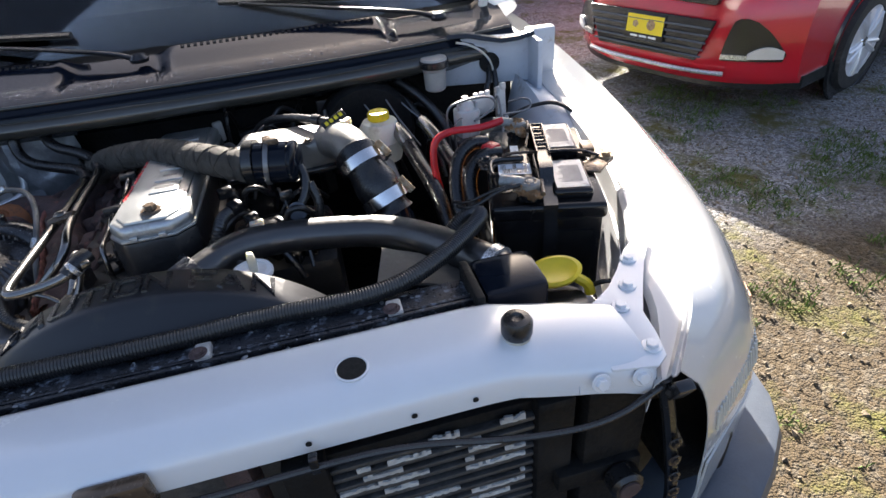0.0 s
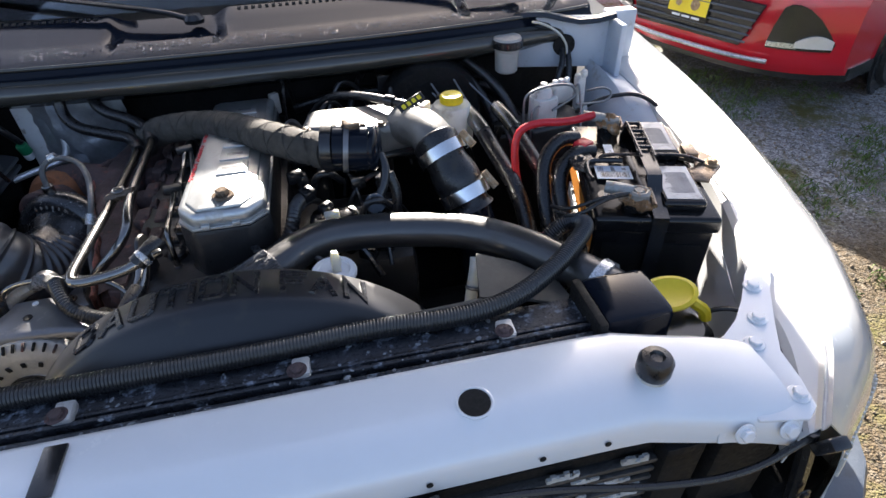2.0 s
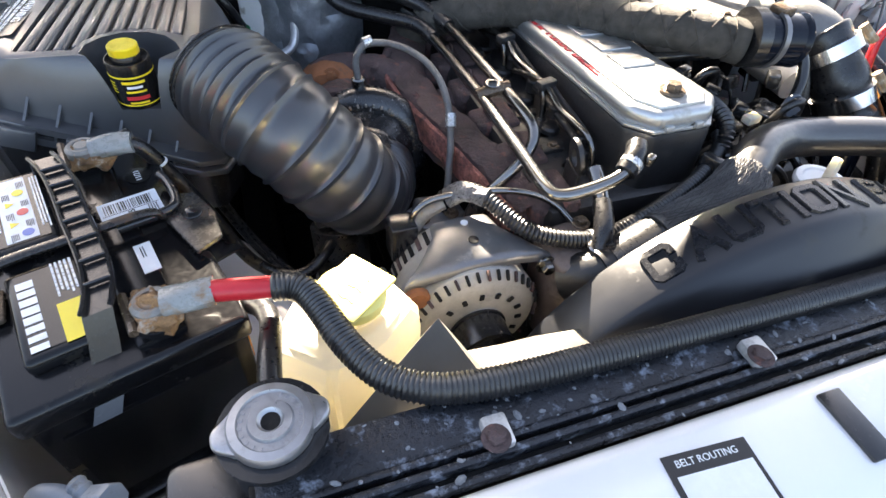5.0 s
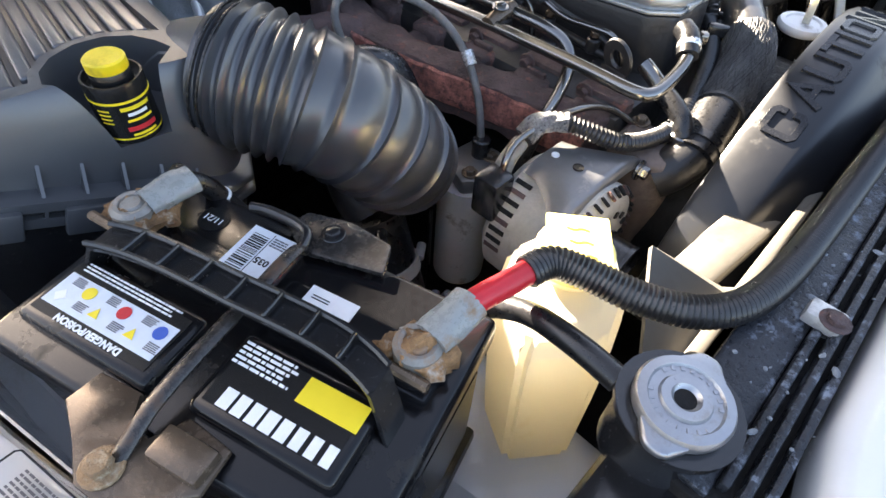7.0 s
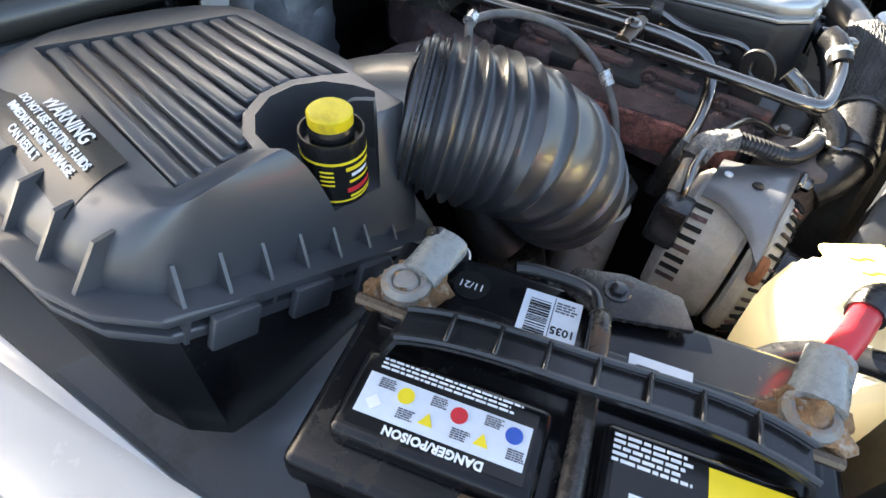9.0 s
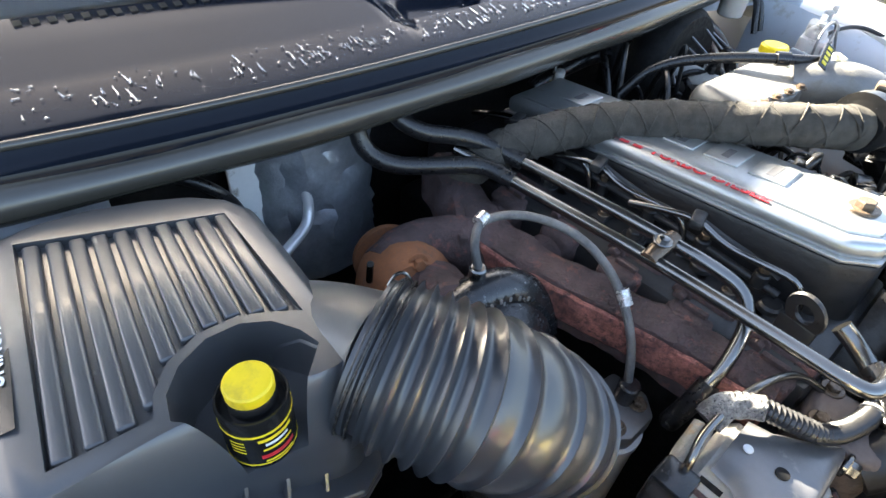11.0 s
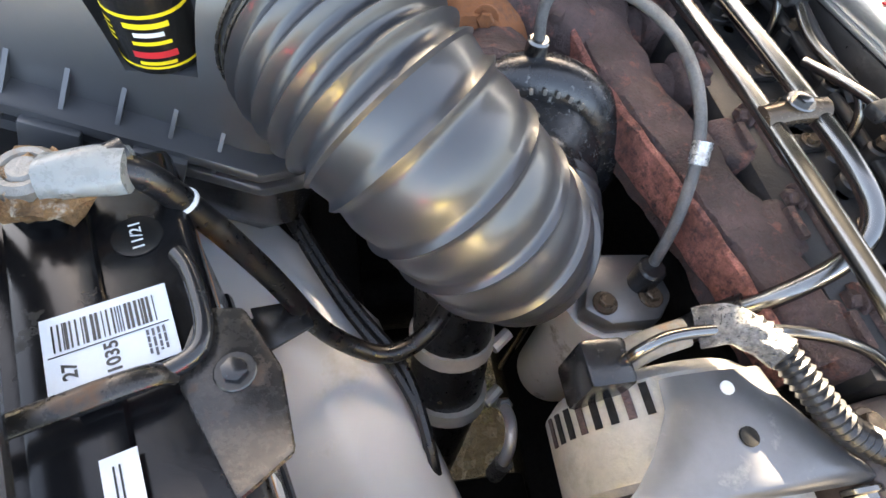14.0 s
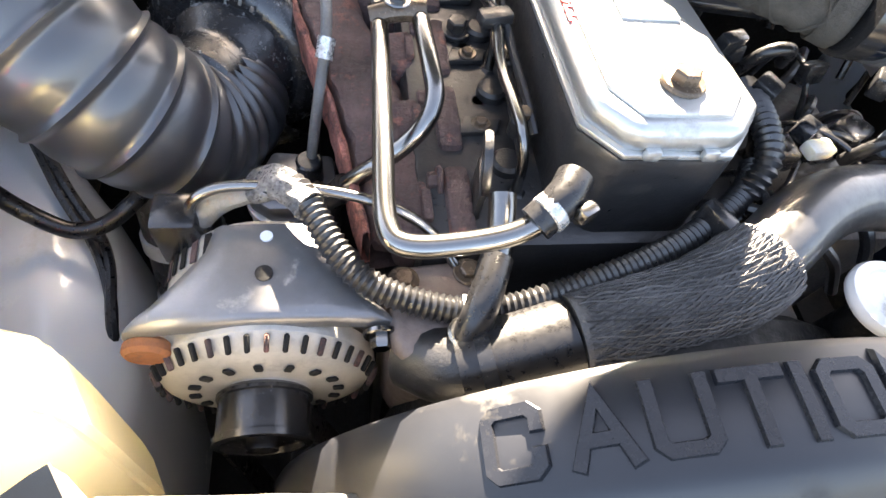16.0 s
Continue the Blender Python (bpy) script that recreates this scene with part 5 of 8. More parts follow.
for i in range(10):
    xb = -0.6965 + 0.0155 * i
    yb = 1.3085 - (xb + 0.706) * 0.2800
    d = Vector((-0.030 + 0.0012 * i, -0.195, 0)).normalized()
    ln = 0.0
    while ln < 0.3 and inside(xb + d.x * (ln + 0.004), yb + d.y * (ln + 0.004), FIELD):
        ln += 0.002
    part("ridge", box(LEAN_LID @ axes_matrix((xb + d.x * ln / 2, yb + d.y * ln / 2, 1.1832), (0, 0, 1), d), ln, 0.0118, 0.0078, 0.0028, 3), M_AIRBOX, lidp)
for i in range(7):
    x, y = -0.775 + 0.029 * i, 1.056 - 0.0034 * i
    part("gusset", prism([(0.008, -0.022), (0.008, -0.004), (-0.014, 0.024), (-0.028, 0.024), (-0.028, -0.022)], -0.0014, 0.0014, 0, m=axes_matrix((x, y, seam(x)), (-0.93, 0.10, 0.37), (0, -1, 0))), M_AIRBOX, lidp)
for i in range(5):
    y = 1.098 + 0.040 * i
    part("gusset", prism([(-0.014, 0.032), (-0.030, 0.032), (-0.030, -0.006), (0.014, -0.006), (0.014, 0.0)], -0.0018, 0.0018, 0, m=axes_matrix((-0.803, y, 1.156), (0, 1, 0), (-1, 0, 0))), M_AIRBOX, lidp)
for i in range(3):
    x = -0.760 + 0.058 * i
    part("latch", box(axes_matrix((x, 1.040 - 0.0034 * 2 * i, seam(x) - 0.030), (0.37, 0, 0.93), (0.93, -0.10, -0.37)), 0.034, 0.008, 0.026, 0.002), M_AIRBOX, lidp)
part("outlet_neck", cut_out(tube_bm([(-0.550, 1.155, 1.122), (-0.538, 1.112, 1.142), (-0.522, 1.062, 1.153)], lambda f: 0.043 + 0.010 * f, 32, 3), [prism([((x + 0.61) * 0.96 - 0.61, (y - 1.08) * 0.97 + 1.08) for x, y in POCKET], 1.131, 1.30, 0)]), M_AIRBOX, airbox)


def on_lid(a, b, up):
    """A place on the curved side of the lid: a across the label, b along it."""
    x, y = -0.7405 - 0.989 * a - 0.145 * b, 1.2015 + 0.145 * a - 0.989 * b
    return Vector((x, y, 1.1974 - 7.6 * min(0.0, x + 0.737) ** 2 - 0.055 * (y - 1.18) + up))


wl = part("warning_label", loft([[on_lid(-0.009 + 0.046 * p / 8, -0.078 + 0.150 * q / 10, 0.0006) for p in range(9)] for q in range(11)], thick=0.0005), M_LABEL, lidp, "black warning sticker with white words")
for wd, sz, a, b in (("WARNING", 0.0145, 0.0, 0.0), ("DO NOT USE STARTING FLUIDS", 0.0078, 0.0108, 0.002), ("IMMEDIATE ENGINE DAMAGE", 0.0078, 0.0198, 0.0), ("CAN RESULT", 0.0078, 0.0290, -0.006)):
    tb = text_bm(wd, sz, pose(b, -a, 0), 0.0001, 1.0, 0.0003)
    for v in tb.verts:
        v.co = on_lid(-v.co.y, v.co.x, 0.0017 + v.co.z)
    tagged(part("wording", tb, M_WHITE, wl), kind="stuff")

bottle = thing("additive_bottle", (-0.625, 1.067, 1.135), "small black fuel additive bottle with yellow cap", "bottle")
BM = at(-0.624, 1.074, 1.132)
part("body", lathe([(0.022, 0), (0.0242, 0.002), (0.0242, 0.046), (0.0246, 0.054), (0.0240, 0.0565), (0.0226, 0.0565), (0.0215, 0.049), (0.0165, 0.049), (0.0165, 0.062), (0.015, 0.064)], BM, 32), M_LABEL, bottle)
part("label_band", lathe([(0.0244, 0.006), (0.0244, 0.043)], BM, 32), M_LABEL, bottle, "black label with yellow print")
for z0, h, c, st, sw in ((0.006, 0.0016, M_GOLD, 0, 360), (0.0405, 0.0022, M_GOLD, 0, 360), (0.014, 0.0045, M_REDP, -115, 60), (0.034, 0.0035, M_GOLD, -115, 60), (0.0285, 0.003, M_WHITE, -105, 40), (0.023, 0.0025, M_GOLD, -110, 52), (0.009, 0.0025, M_GOLD, -110, 50), (0.034, 0.0016, M_GOLD, -160, 24), (0.030, 0.0016, M_GOLD, -160, 24), (0.026, 0.0016, M_GOLD, -160, 24), (0.022, 0.0016, M_GOLD, -160, 24)):
    part("print", lathe([(0.0247, z0), (0.0247, z0 + h)], BM, 24, start=st, sweep=sw), c, bottle)
part("cap", lathe([(0.0156, 0.0600), (0.0164, 0.0612), (0.0164, 0.0705), (0.0150, 0.072), (0, 0.072)], BM, 32), M_YELLOW, bottle, "yellow screw cap")


# ---- batteries ----
def crust_bm(m, r, h, seed):
    """A lumpy flattened mass."""
    bm = lathe([(0, -h)] + [(r * math.cos(radians(q)), h * math.sin(radians(q))) for q in range(-75, 90, 15)] + [(0, h)], Matrix(), 20)
    for v in bm.verts:
        o = Vector((seed * 3.1, seed * 1.7, 0))
        v.co *= 1 + 0.55 * noise.noise(v.co * 110 + o) + 0.3 * noise.noise(v.co * 260 + o)
    bmesh.ops.transform(bm, matrix=m, verts=bm.verts[:])
    return bm


def words_bm(m, w, h, seed, gap=1.0, rows=1, lead=1.9):
    """Lines of unreadable print as short bars."""
    rn = random.Random(seed)
    bm = bmesh.new()
    for j in range(rows):
        x, end = -w / 2, w / 2 - rn.random() * w * (0.25 if rows > 1 else 0.05)
        while x < end:
            ln = min(rn.uniform(1.2, 4.5) * h, end - x)
            if ln > h * 0.4:
                bmesh.ops.create_cube(bm, size=1, matrix=m @ pose(x + ln / 2, -j * h * lead, 0.0001) @ Matrix.Diagonal((ln, h, 0.0003, 1)))
            x += ln + h * 0.6 * gap
    return bm


def battery(left, dz, label):
    if left:
        O, du, dv = Vector((-0.798, 0.954, 0)), Vector((0.2855, -0.958, 0)), Vector((0.958, 0.2855, 0))
    else:
        O, du, dv = Vector((0.711, 0.662, 0)), Vector((0.2855, 0.958, 0)), Vector((-0.958, 0.2855, 0))
    Z = 1.119 + dz
    W = Matrix(((du.x, dv.x, 0, O.x), (du.y, dv.y, 0, O.y), (0, 0, 1, 0), (0, 0, 0, 1)))

    def at_uv(u, v, z, rz=0, rx=0, ry=0):
        return W @ pose(u, v, z, rx, ry, rz)
    L, Wd = 0.305, 0.185
    b = thing("car_battery", tuple(W @ Vector((L / 2, Wd / 2, Z - 0.19))), label, "battery", "batteries of the truck")
    body = part("case", box(at_uv(L / 2, Wd / 2, Z - 0.19), L - 0.012, Wd - 0.010, 0.165, 0.006), M_BATT, b)
    part("top_cover", box(at_uv(L / 2, Wd / 2, Z - 0.028), L, Wd, 0.028, 0.007, 3), M_BATT, b)
    part("centre_rail", box(at_uv(L / 2, 0.118, Z - 0.002), L - 0.03, 0.04, 0.008, 0.003), M_BATT, b)
    blocks = ((0.020, 0.138, 0.020, 0.078), (0.165, 0.272, 0.024, 0.084)) if left else ((0.020, 0.130, 0.020, 0.084), (0.170, 0.290, 0.020, 0.084))
    for k, (u0, u1, v0, v1) in enumerate(blocks):
        blk = part("vent_cap", box(at_uv((u0 + u1) / 2, (v0 + v1) / 2, Z - 0.002), u1 - u0, v1 - v0, 0.018, 0.006, 3), M_BATT, b, "raised vent cap block")
        cu, cv = (u0 + u1) / 2, (v0 + v1) / 2
        zt = Z + 0.0163
        lab = part("label", box(at_uv(cu, cv, zt), (u1 - u0) - 0.016, (v1 - v0) - 0.016, 0.0006, 0, 1), M_LABEL, blk, "printed label")
        fl = -1 if left else 1
        if left and k == 0:
            part("panel", box(at_uv(cu, cv - 0.001, zt + 0.0007), 0.098, 0.026, 0.0004, 0, 1), M_LBLUE, lab)
            for q, (c, sh) in enumerate(((M_WHITE, 4), (M_GOLD, 18), (M_GOLD, 3), (M_REDP, 18), (M_GOLD, 3), (M_BLUEP, 18))):
                part("pictogram", cyl(at_uv(cu - 0.040 + 0.016 * q, cv + (0.004 if q % 2 else -0.006), zt + 0.0012, 90), 0.0050, 0.0004, 0, sh), c, lab)
                part("small_print", words_bm(at_uv(cu - 0.036 + 0.016 * q, cv + 0.010 - 0.014 * (q % 2), zt + 0.0012), 0.011, 0.0007, q, 1, 5), M_GREYPRINT, lab)
            tagged(part("wording", text_bm("DANGER/POISON", 0.0070, at_uv(cu, cv - 0.0185, zt + 0.0009, 0) @ pose(0, 0, 0, 0, 0, 180), 0.0002, 1.05, 0.0003), M_WHITE, lab), kind="stuff")
            part("small_print", words_bm(at_uv(cu - 0.002, cv + 0.0225, zt + 0.0009), 0.086, 0.0014, 31, 1, 3, 2.0), M_WHITE, lab)
        elif left:
            for j in range(8):  # brand word as plain blocks
                part("word_block", box(at_uv(u0 + 0.022 + 0.0105 * j, cv - 0.015, zt + 0.0009), (0.0085, 0.0078, 0.0078, 0.0085, 0.0080, 0.0072, 0.0066, 0.0066)[j], 0.0130, 0.0003, 0, 1), M_WHITE, lab)
            part("yellow_panel", box(at_uv(cu + 0.026, cv + 0.012, zt + 0.0009), 0.044, 0.018, 0.0003, 0, 1), M_GOLD, lab)
            part("small_print", words_bm(at_uv(cu - 0.024, cv + 0.0215, zt + 0.0009), 0.046, 0.0019, 33, 1, 5, 1.9), M_WHITE, lab)
        else:
            part("panel", box(at_uv(cu, cv, zt + 0.0007), (u1 - u0) * 0.86, (v1 - v0) * 0.80, 0.0004, 0, 1), M_LPALE, lab)
            part("small_print", words_bm(at_uv(cu, cv, zt + 0.0012, 90) @ pose(0, 0.030, 0), (v1 - v0) * 0.60, 0.0010, 40 + k, 1, 20, 3.0), M_GREYPRINT, lab)
    # inner stickers
    for u0, u1, v0, v1, c in ((0.100, 0.140, 0.110, 0.166, M_LBLUE), (0.175, 0.215, 0.125, 0.140, M_WHITE)):
        st = part("sticker", box(at_uv((u0 + u1) / 2, (v0 + v1) / 2, Z + 0.0062), u1 - u0, v1 - v0, 0.0006, 0, 1), c, b, "pale printed sticker")
        w = u1 - u0
        rs = random.Random(9)
        vb = v0 + 0.005
        while vb < v1 - 0.006:
            t = rs.choice((0.0005, 0.0008, 0.0013))
            part("bar", box(at_uv(u0 + w * 0.30, vb, Z + 0.0069), w * 0.36, t, 0.0003, 0, 1), M_LABEL, st)
            vb += t + rs.choice((0.0007, 0.0011, 0.0016))
        if w > 0.03 and v1 - v0 > 0.03:
            part("field_line", box(at_uv(u0 + w * 0.53, (v0 + v1) / 2, Z + 0.0069), 0.0005, v1 - v0 - 0.004, 0.0003, 0, 1), M_LABEL, st)
            for word, vv in (("27", v0 + 0.010), ("1035", v0 + 0.028)):
                tagged(part("wording", text_bm(word, 0.0085, at_uv(u0 + w * 0.76, vv, Z + 0.0069, 180), 0.0002, 1.0, 0.0002), M_LABEL, st), kind="stuff")
            part("small_print", words_bm(at_uv(u0 + w * 0.76, v1 - 0.005, Z + 0.0069), w * 0.38, 0.0012, 61, 1, 4, 2.0), M_GREYPRINT, st)
    ds = part("date_sticker", cyl(at_uv(0.062, 0.158, Z + 0.0002), 0.013, 0.0006, 0, 24), M_LABEL, b)
    tagged(part("date_print", text_bm("11/21", 0.0085, at_uv(0.062, 0.158, Z + 0.0010, 180), 0.0002), M_WHITE, ds), kind="stuff")
    # carrying strap
    v = 0.094 if left else 0.090
    prof = []
    for k in range(33):
        f = k / 32
        uu = 0.0 + L * f
        zz = Z - 0.040 + 0.076 * min(1, (math.sin(math.pi * f) * (2.7 if left else 1.55))) ** 1.3
        if not left:
            zz = max(zz, Z + 0.004 + 0.03 * min(1, f * 2.2)) if f < 0.7 else zz
        prof.append((uu, zz))
    if not left:
        prof = [(-0.001, Z - 0.15), (-0.001, Z - 0.09)] + prof
    def bow(uu):
        q = 2 * max(0.0, min(L, uu)) / L - 1
        return v if not left else v - 0.030 * q ** 4 if q < 0 else v + 0.006 * q - 0.044 * q ** 4

    rows = []
    for k, (uu, zz) in enumerate(prof):
        rows.append([W @ Vector((uu + (-0.004 if uu <= 0 else 0.004 if uu >= L else 0), bow(uu) + dvv, zz)) for dvv in (-0.011, -0.004, 0.004, 0.011)])
    stp = part("carrying_strap", loft(rows, thick=0.003), M_PLASTIC, b, "black plastic carrying strap")
    for k in (7, 10, 13, 16, 19, 22, 25) if left else (15, 18, 21, 24, 27):
        uu, zz = prof[k + (0 if left else 2)]
        part("strap_rib", box(at_uv(uu, bow(uu), zz + 0.001), 0.003, 0.021, 0.006, 0.001, 1), M_PLASTIC, stp)
    for sv in (-0.0105, 0.0105):
        part("strap_edge", tube_bm([W @ Vector((uu, bow(uu) + sv, zz + 0.004)) for uu, zz in prof[4 if left else 14:29]], 0.0022, 6, 0), M_PLASTIC, stp)
    # terminals
    for k, u in enumerate((0.0265, 0.272)):
        vv = 0.121
        part("post_base", lathe([(0.020, 0), (0.020, 0.008), (0.016, 0.011), (0.011, 0.012)], at_uv(u, vv, Z + 0.004), 20), M_BATT, b)
        t = part("terminal_clamp", lathe([(0.014, 0.0), (0.0165, 0.003), (0.0165, 0.018), (0.013, 0.021), (0.010, 0.0205), (0.009, 0.018), (0, 0.018)], at_uv(u, vv, Z + 0.012), 20), M_LEAD, b, "corroded terminal clamp")
        part("corrosion", crust_bm(at_uv(u + 0.003, vv + 0.004, Z + 0.020), 0.021, 0.013, 20 + k), M_CRUST, t, "crusty brown and white corrosion")
        part("corrosion", crust_bm(at_uv(u - 0.016, vv - 0.006, Z + 0.016), 0.012, 0.009, 40 + k), M_CRUST, t)
        part("post", cyl(at_uv(u, vv, Z + 0.012), 0.0088, 0.021, 0.002), M_LEAD, t)
        part("clamp_bolt", tube_bm([W @ Vector((u - 0.026, vv - 0.018, Z + 0.022)), W @ Vector((u + 0.018, vv - 0.020, Z + 0.022))], 0.0040, 8, 0), M_BROWNSTEEL, t)
        part("lug", tube_bm([W @ Vector((u + 0.004, vv + 0.008, Z + 0.026)), W @ Vector((u + 0.009, vv + 0.026, Z + 0.028)), W @ Vector((u + 0.015, vv + 0.046, Z + 0.029))], lambda f: (0.0155 if left else 0.0125) - 0.001 * f, 20, 3, 0.004, wob=0.22, flat=0.75), M_SLEEVE_CLEAR, t, "milky grey cable sleeve")
    # hold-down rod and brackets
    part("hold_down_rod", tube_bm([W @ Vector(p) for p in ((0.150, 0.160, Z + 0.010), (0.152, 0.152, Z + 0.022), (0.153, 0.10, Z + 0.022), (0.153, 0.02, Z + 0.022), (0.153, -0.004, Z + 0.012), (0.153, -0.018, Z + 0.006))], 0.0062 if left else 0.0042, 12, 2, flat=0.65), M_RODSTEEL, b)
    part("hold_down_loop", tube_bm([W @ Vector((u_, v_, Z + 0.012)) for u_, v_ in ((0.150, 0.120), (0.150, 0.168), (0.138, 0.180), (0.100, 0.180), (0.088, 0.176))], 0.0048, 10, 3), M_PLASTIC, b, "bent black hold-down strip")
    # bracket brown is painted reflection of bright surroundings
    part("hold_down_bracket", prism([(0.100, 0.018), (0.096, -0.006), (0.120, -0.020), (0.142, -0.038), (0.170, -0.040), (0.186, -0.026), (0.208, -0.010), (0.206, 0.018), (0.170, 0.022), (0.160, -0.002), (0.142, 0.0), (0.135, 0.020)], Z + 0.002, Z + 0.007, 0.002, m=W), M_BROWNSTEEL, b, "hold-down bracket with brown reflection put into its colour")
    part("bracket_flange", box(at_uv(0.186, 0.002, Z + 0.004), 0.038, 0.022, 0.012, 0.003), M_BROWNSTEEL, b)
    part("hold_down_bolt", bolt_bm(at_uv(0.150, -0.024, Z + 0.0065), 0.008, 0.010), M_COPPER, b, "rusty hold-down bolt")
    part("inner_bracket", prism([(0.120, 0.178), (0.150, 0.160), (0.215, 0.172), (0.205, 0.200), (0.165, 0.206), (0.128, 0.198)], Z + 0.003, Z + 0.009, 0.003, m=W), M_RODSTEEL, b)
    part("inner_bolt", bolt_bm(at_uv(0.16, 0.186, Z + 0.009), 0.0062, 0.005), M_PLASTIC, b)
    # side band and front face print
    part("side_label", box(at_uv(L - 0.004, Wd / 2, Z - 0.165), 0.0016, 0.145, 0.115, 0, 1) if left else box(at_uv(0.004, Wd / 2, Z - 0.165), 0.0016, 0.145, 0.115, 0, 1), M_LABEL, b)
    part("inner_side_band", box(at_uv(L / 2, Wd - 0.0042, Z - 0.075), L - 0.03, 0.0016, 0.035, 0, 1), M_ORANGE, b, "copper orange band")
    for j in range(8):
        part("side_word_block", box(at_uv(0.075 + 0.024 * j, Wd - 0.0042, Z - 0.125), 0.017, 0.0016, 0.034, 0, 1), M_WHITE, b)
    # tray
    tr = thing("battery_tray", tuple(W @ Vector((L / 2, Wd / 2, Z - 0.21))), "black plastic battery tray on the inner fender", "tray", "battery trays")
    part("pan", box(at_uv(L / 2, Wd / 2, Z - 0.210), L + 0.004, Wd - 0.002, 0.020, 0.006), M_PLASTIC, tr)
    part("leg", box(at_uv(L / 2, Wd / 2 - 0.03, 0.86), 0.16, 0.06, Z - 1.07, 0.004), M_DARK, tr)
    part("upright", box(at_uv(0.075, Wd + 0.010, Z - 0.20), 0.022, 0.006, 0.07, 0.002), M_PLASTIC, tr)
    part("ear", prism([(-0.02, 0), (0.02, 0), (0.012, 0.04), (-0.012, 0.04)], 0, 0.004, 0.001, m=at_uv(0.075, Wd + 0.012, Z - 0.135)), M_PLASTIC, tr)
    return W


WL = battery(True, 0.0, "black car battery with corroded terminals beside the coolant tank")
WR = battery(False, 0.028, "black car battery with pale labels beside the fender")
# fender stickers
TILT_S = {s: at(0.808 * s, 0.793, 1.1205, -15 * s if s > 0 else 12) @ Matrix.Rotation(radians(-11 * s), 4, "Y") for s in (-1, 1)}
for s, sx in ((-1, -0.818), (1, 0.818)):
    st = thing("fender_sticker", (sx, 0.80, 1.1165), "clear sticker with thin black rim and small print", "sticker", "fender stickers")
    rim = [TILT_S[s] @ Vector((x, y, 0.0003)) for x, y in ((0, -0.059), (-0.0105, -0.059), (-0.0130, -0.0565), (-0.0130, 0.0565), (-0.0105, 0.059), (0.0105, 0.059), (0.0130, 0.0565), (0.0130, -0.0565), (0.0105, -0.059), (0, -0.059))]
    part("rim", tube_bm(rim, 0.0007, 6, 0), M_LABEL, st)
    part("small_print", words_bm(TILT_S[s] @ pose(-0.0075 * s, 0.012, 0.0004, 0, 0, 90 * s), 0.062, 0.0014, 50, 1, 6, 2.0), M_GREYPRINT, st)

M_GOLDDARK = mat("dark_yellow_print", (0.35, 0.24, 0.02), 0.5, var=0.1, scale=40, bump=0.0)

# ---- coolant tank ----
tank = thing("coolant_tank", (-0.45, 0.70, 0.85), "cream translucent coolant tank with a yellow cap", "coolant tank")


def tank_bm():
    hi = [(-0.532, 0.690), (-0.500, 0.748), (-0.455, 0.768), (-0.400, 0.752), (-0.378, 0.705), (-0.425, 0.662), (-0.480, 0.645)]
    bm = bmesh.new()
    rows = []
    for s, z in ((0.70, 0.845), (0.86, 0.852), (0.93, 0.90), (1.0, 1.02), (1.0, 1.075), (0.95, 1.092), (0.80, 1.102), (0.5, 1.106)):
        cx, cy = -0.452, 0.705
        rows.append([bm.verts.new((cx + (x - cx) * s, cy + (y - cy) * s - (1.09 - z) * 0.06, z)) for x, y in hi])
    for a, b in zip(rows, rows[1:]):
        for k in range(7):
            bm.faces.new((a[k], a[(k + 1) % 7], b[(k + 1) % 7], b[k]))
    bm.faces.new(rows[-1])
    bm.faces.new(rows[0][::-1])
    bmesh.ops.bevel(bm, geom=bm.edges[:], offset=0.006, segments=2, affect='EDGES')
    return bm


part("tank_body", tank_bm(), M_TANK, tank)
part("filler_neck", cyl(at(-0.446, 0.712, 1.098), 0.026, 0.022, 0.003), M_TANK, tank)
cp = part("cap", lathe([(0.030, 0), (0.032, 0.002), (0.032, 0.012), (0.029, 0.014), (0, 0.014)], at(-0.446, 0.712, 1.116), 28), M_CAPYEL, tank, "yellow cap, paled in colour for strong sun")
part("cap_flap", box(at(-0.444, 0.711, 1.1302, 38), 0.062, 0.052, 0.005, 0.003), M_CAPYEL, cp)
for k in range(3):
    part("cap_print", tube_bm([at(-0.444, 0.711, 1.1353, 38) @ Vector((-0.015 + 0.014 * k + 0.0025 * (q % 2), -0.012 + 0.006 * q + 0.002 * k, 0)) for q in range(4)], 0.0014, 6, 1, flat=0.3), M_GOLDDARK, cp)
part("overflow_hose", tube_bm([(-0.525, 0.625, 1.135), (-0.522, 0.66, 1.135), (-0.515, 0.71, 1.12), (-0.535, 0.75, 1.10), (-0.57, 0.76, 1.09)], 0.0095, 12, 2), M_RUBBER, tank, "black overflow hose")
# box part of the shroud beside the tank
part("side_box", loft([[Vector(p) for p in row] for row in (
    ((-0.505, 0.598, 1.060), (-0.382, 0.672, 1.104), (-0.374, 0.676, 1.106), (-0.368, 0.672, 1.098), (-0.355, 0.650, 1.060)),
    ((-0.475, 0.592, 1.052), (-0.350, 0.600, 1.066), (-0.338, 0.600, 1.068), (-0.330, 0.600, 1.066), (-0.315, 0.600, 1.064)),
    ((-0.475, 0.590, 0.90), (-0.350, 0.596, 0.90), (-0.338, 0.596, 0.90), (-0.330, 0.596, 0.90), (-0.315, 0.596, 0.90)))], thick=0.004), M_TAN, shroud, "dusty fin beside the tank")

# ---- alternator and filter ----
alt = thing("alternator", (-0.29, 0.80, 0.86), "alternator with slotted aluminium case and grey bracket", "alternator")
AC = Vector((-0.292, 0, 0.968))
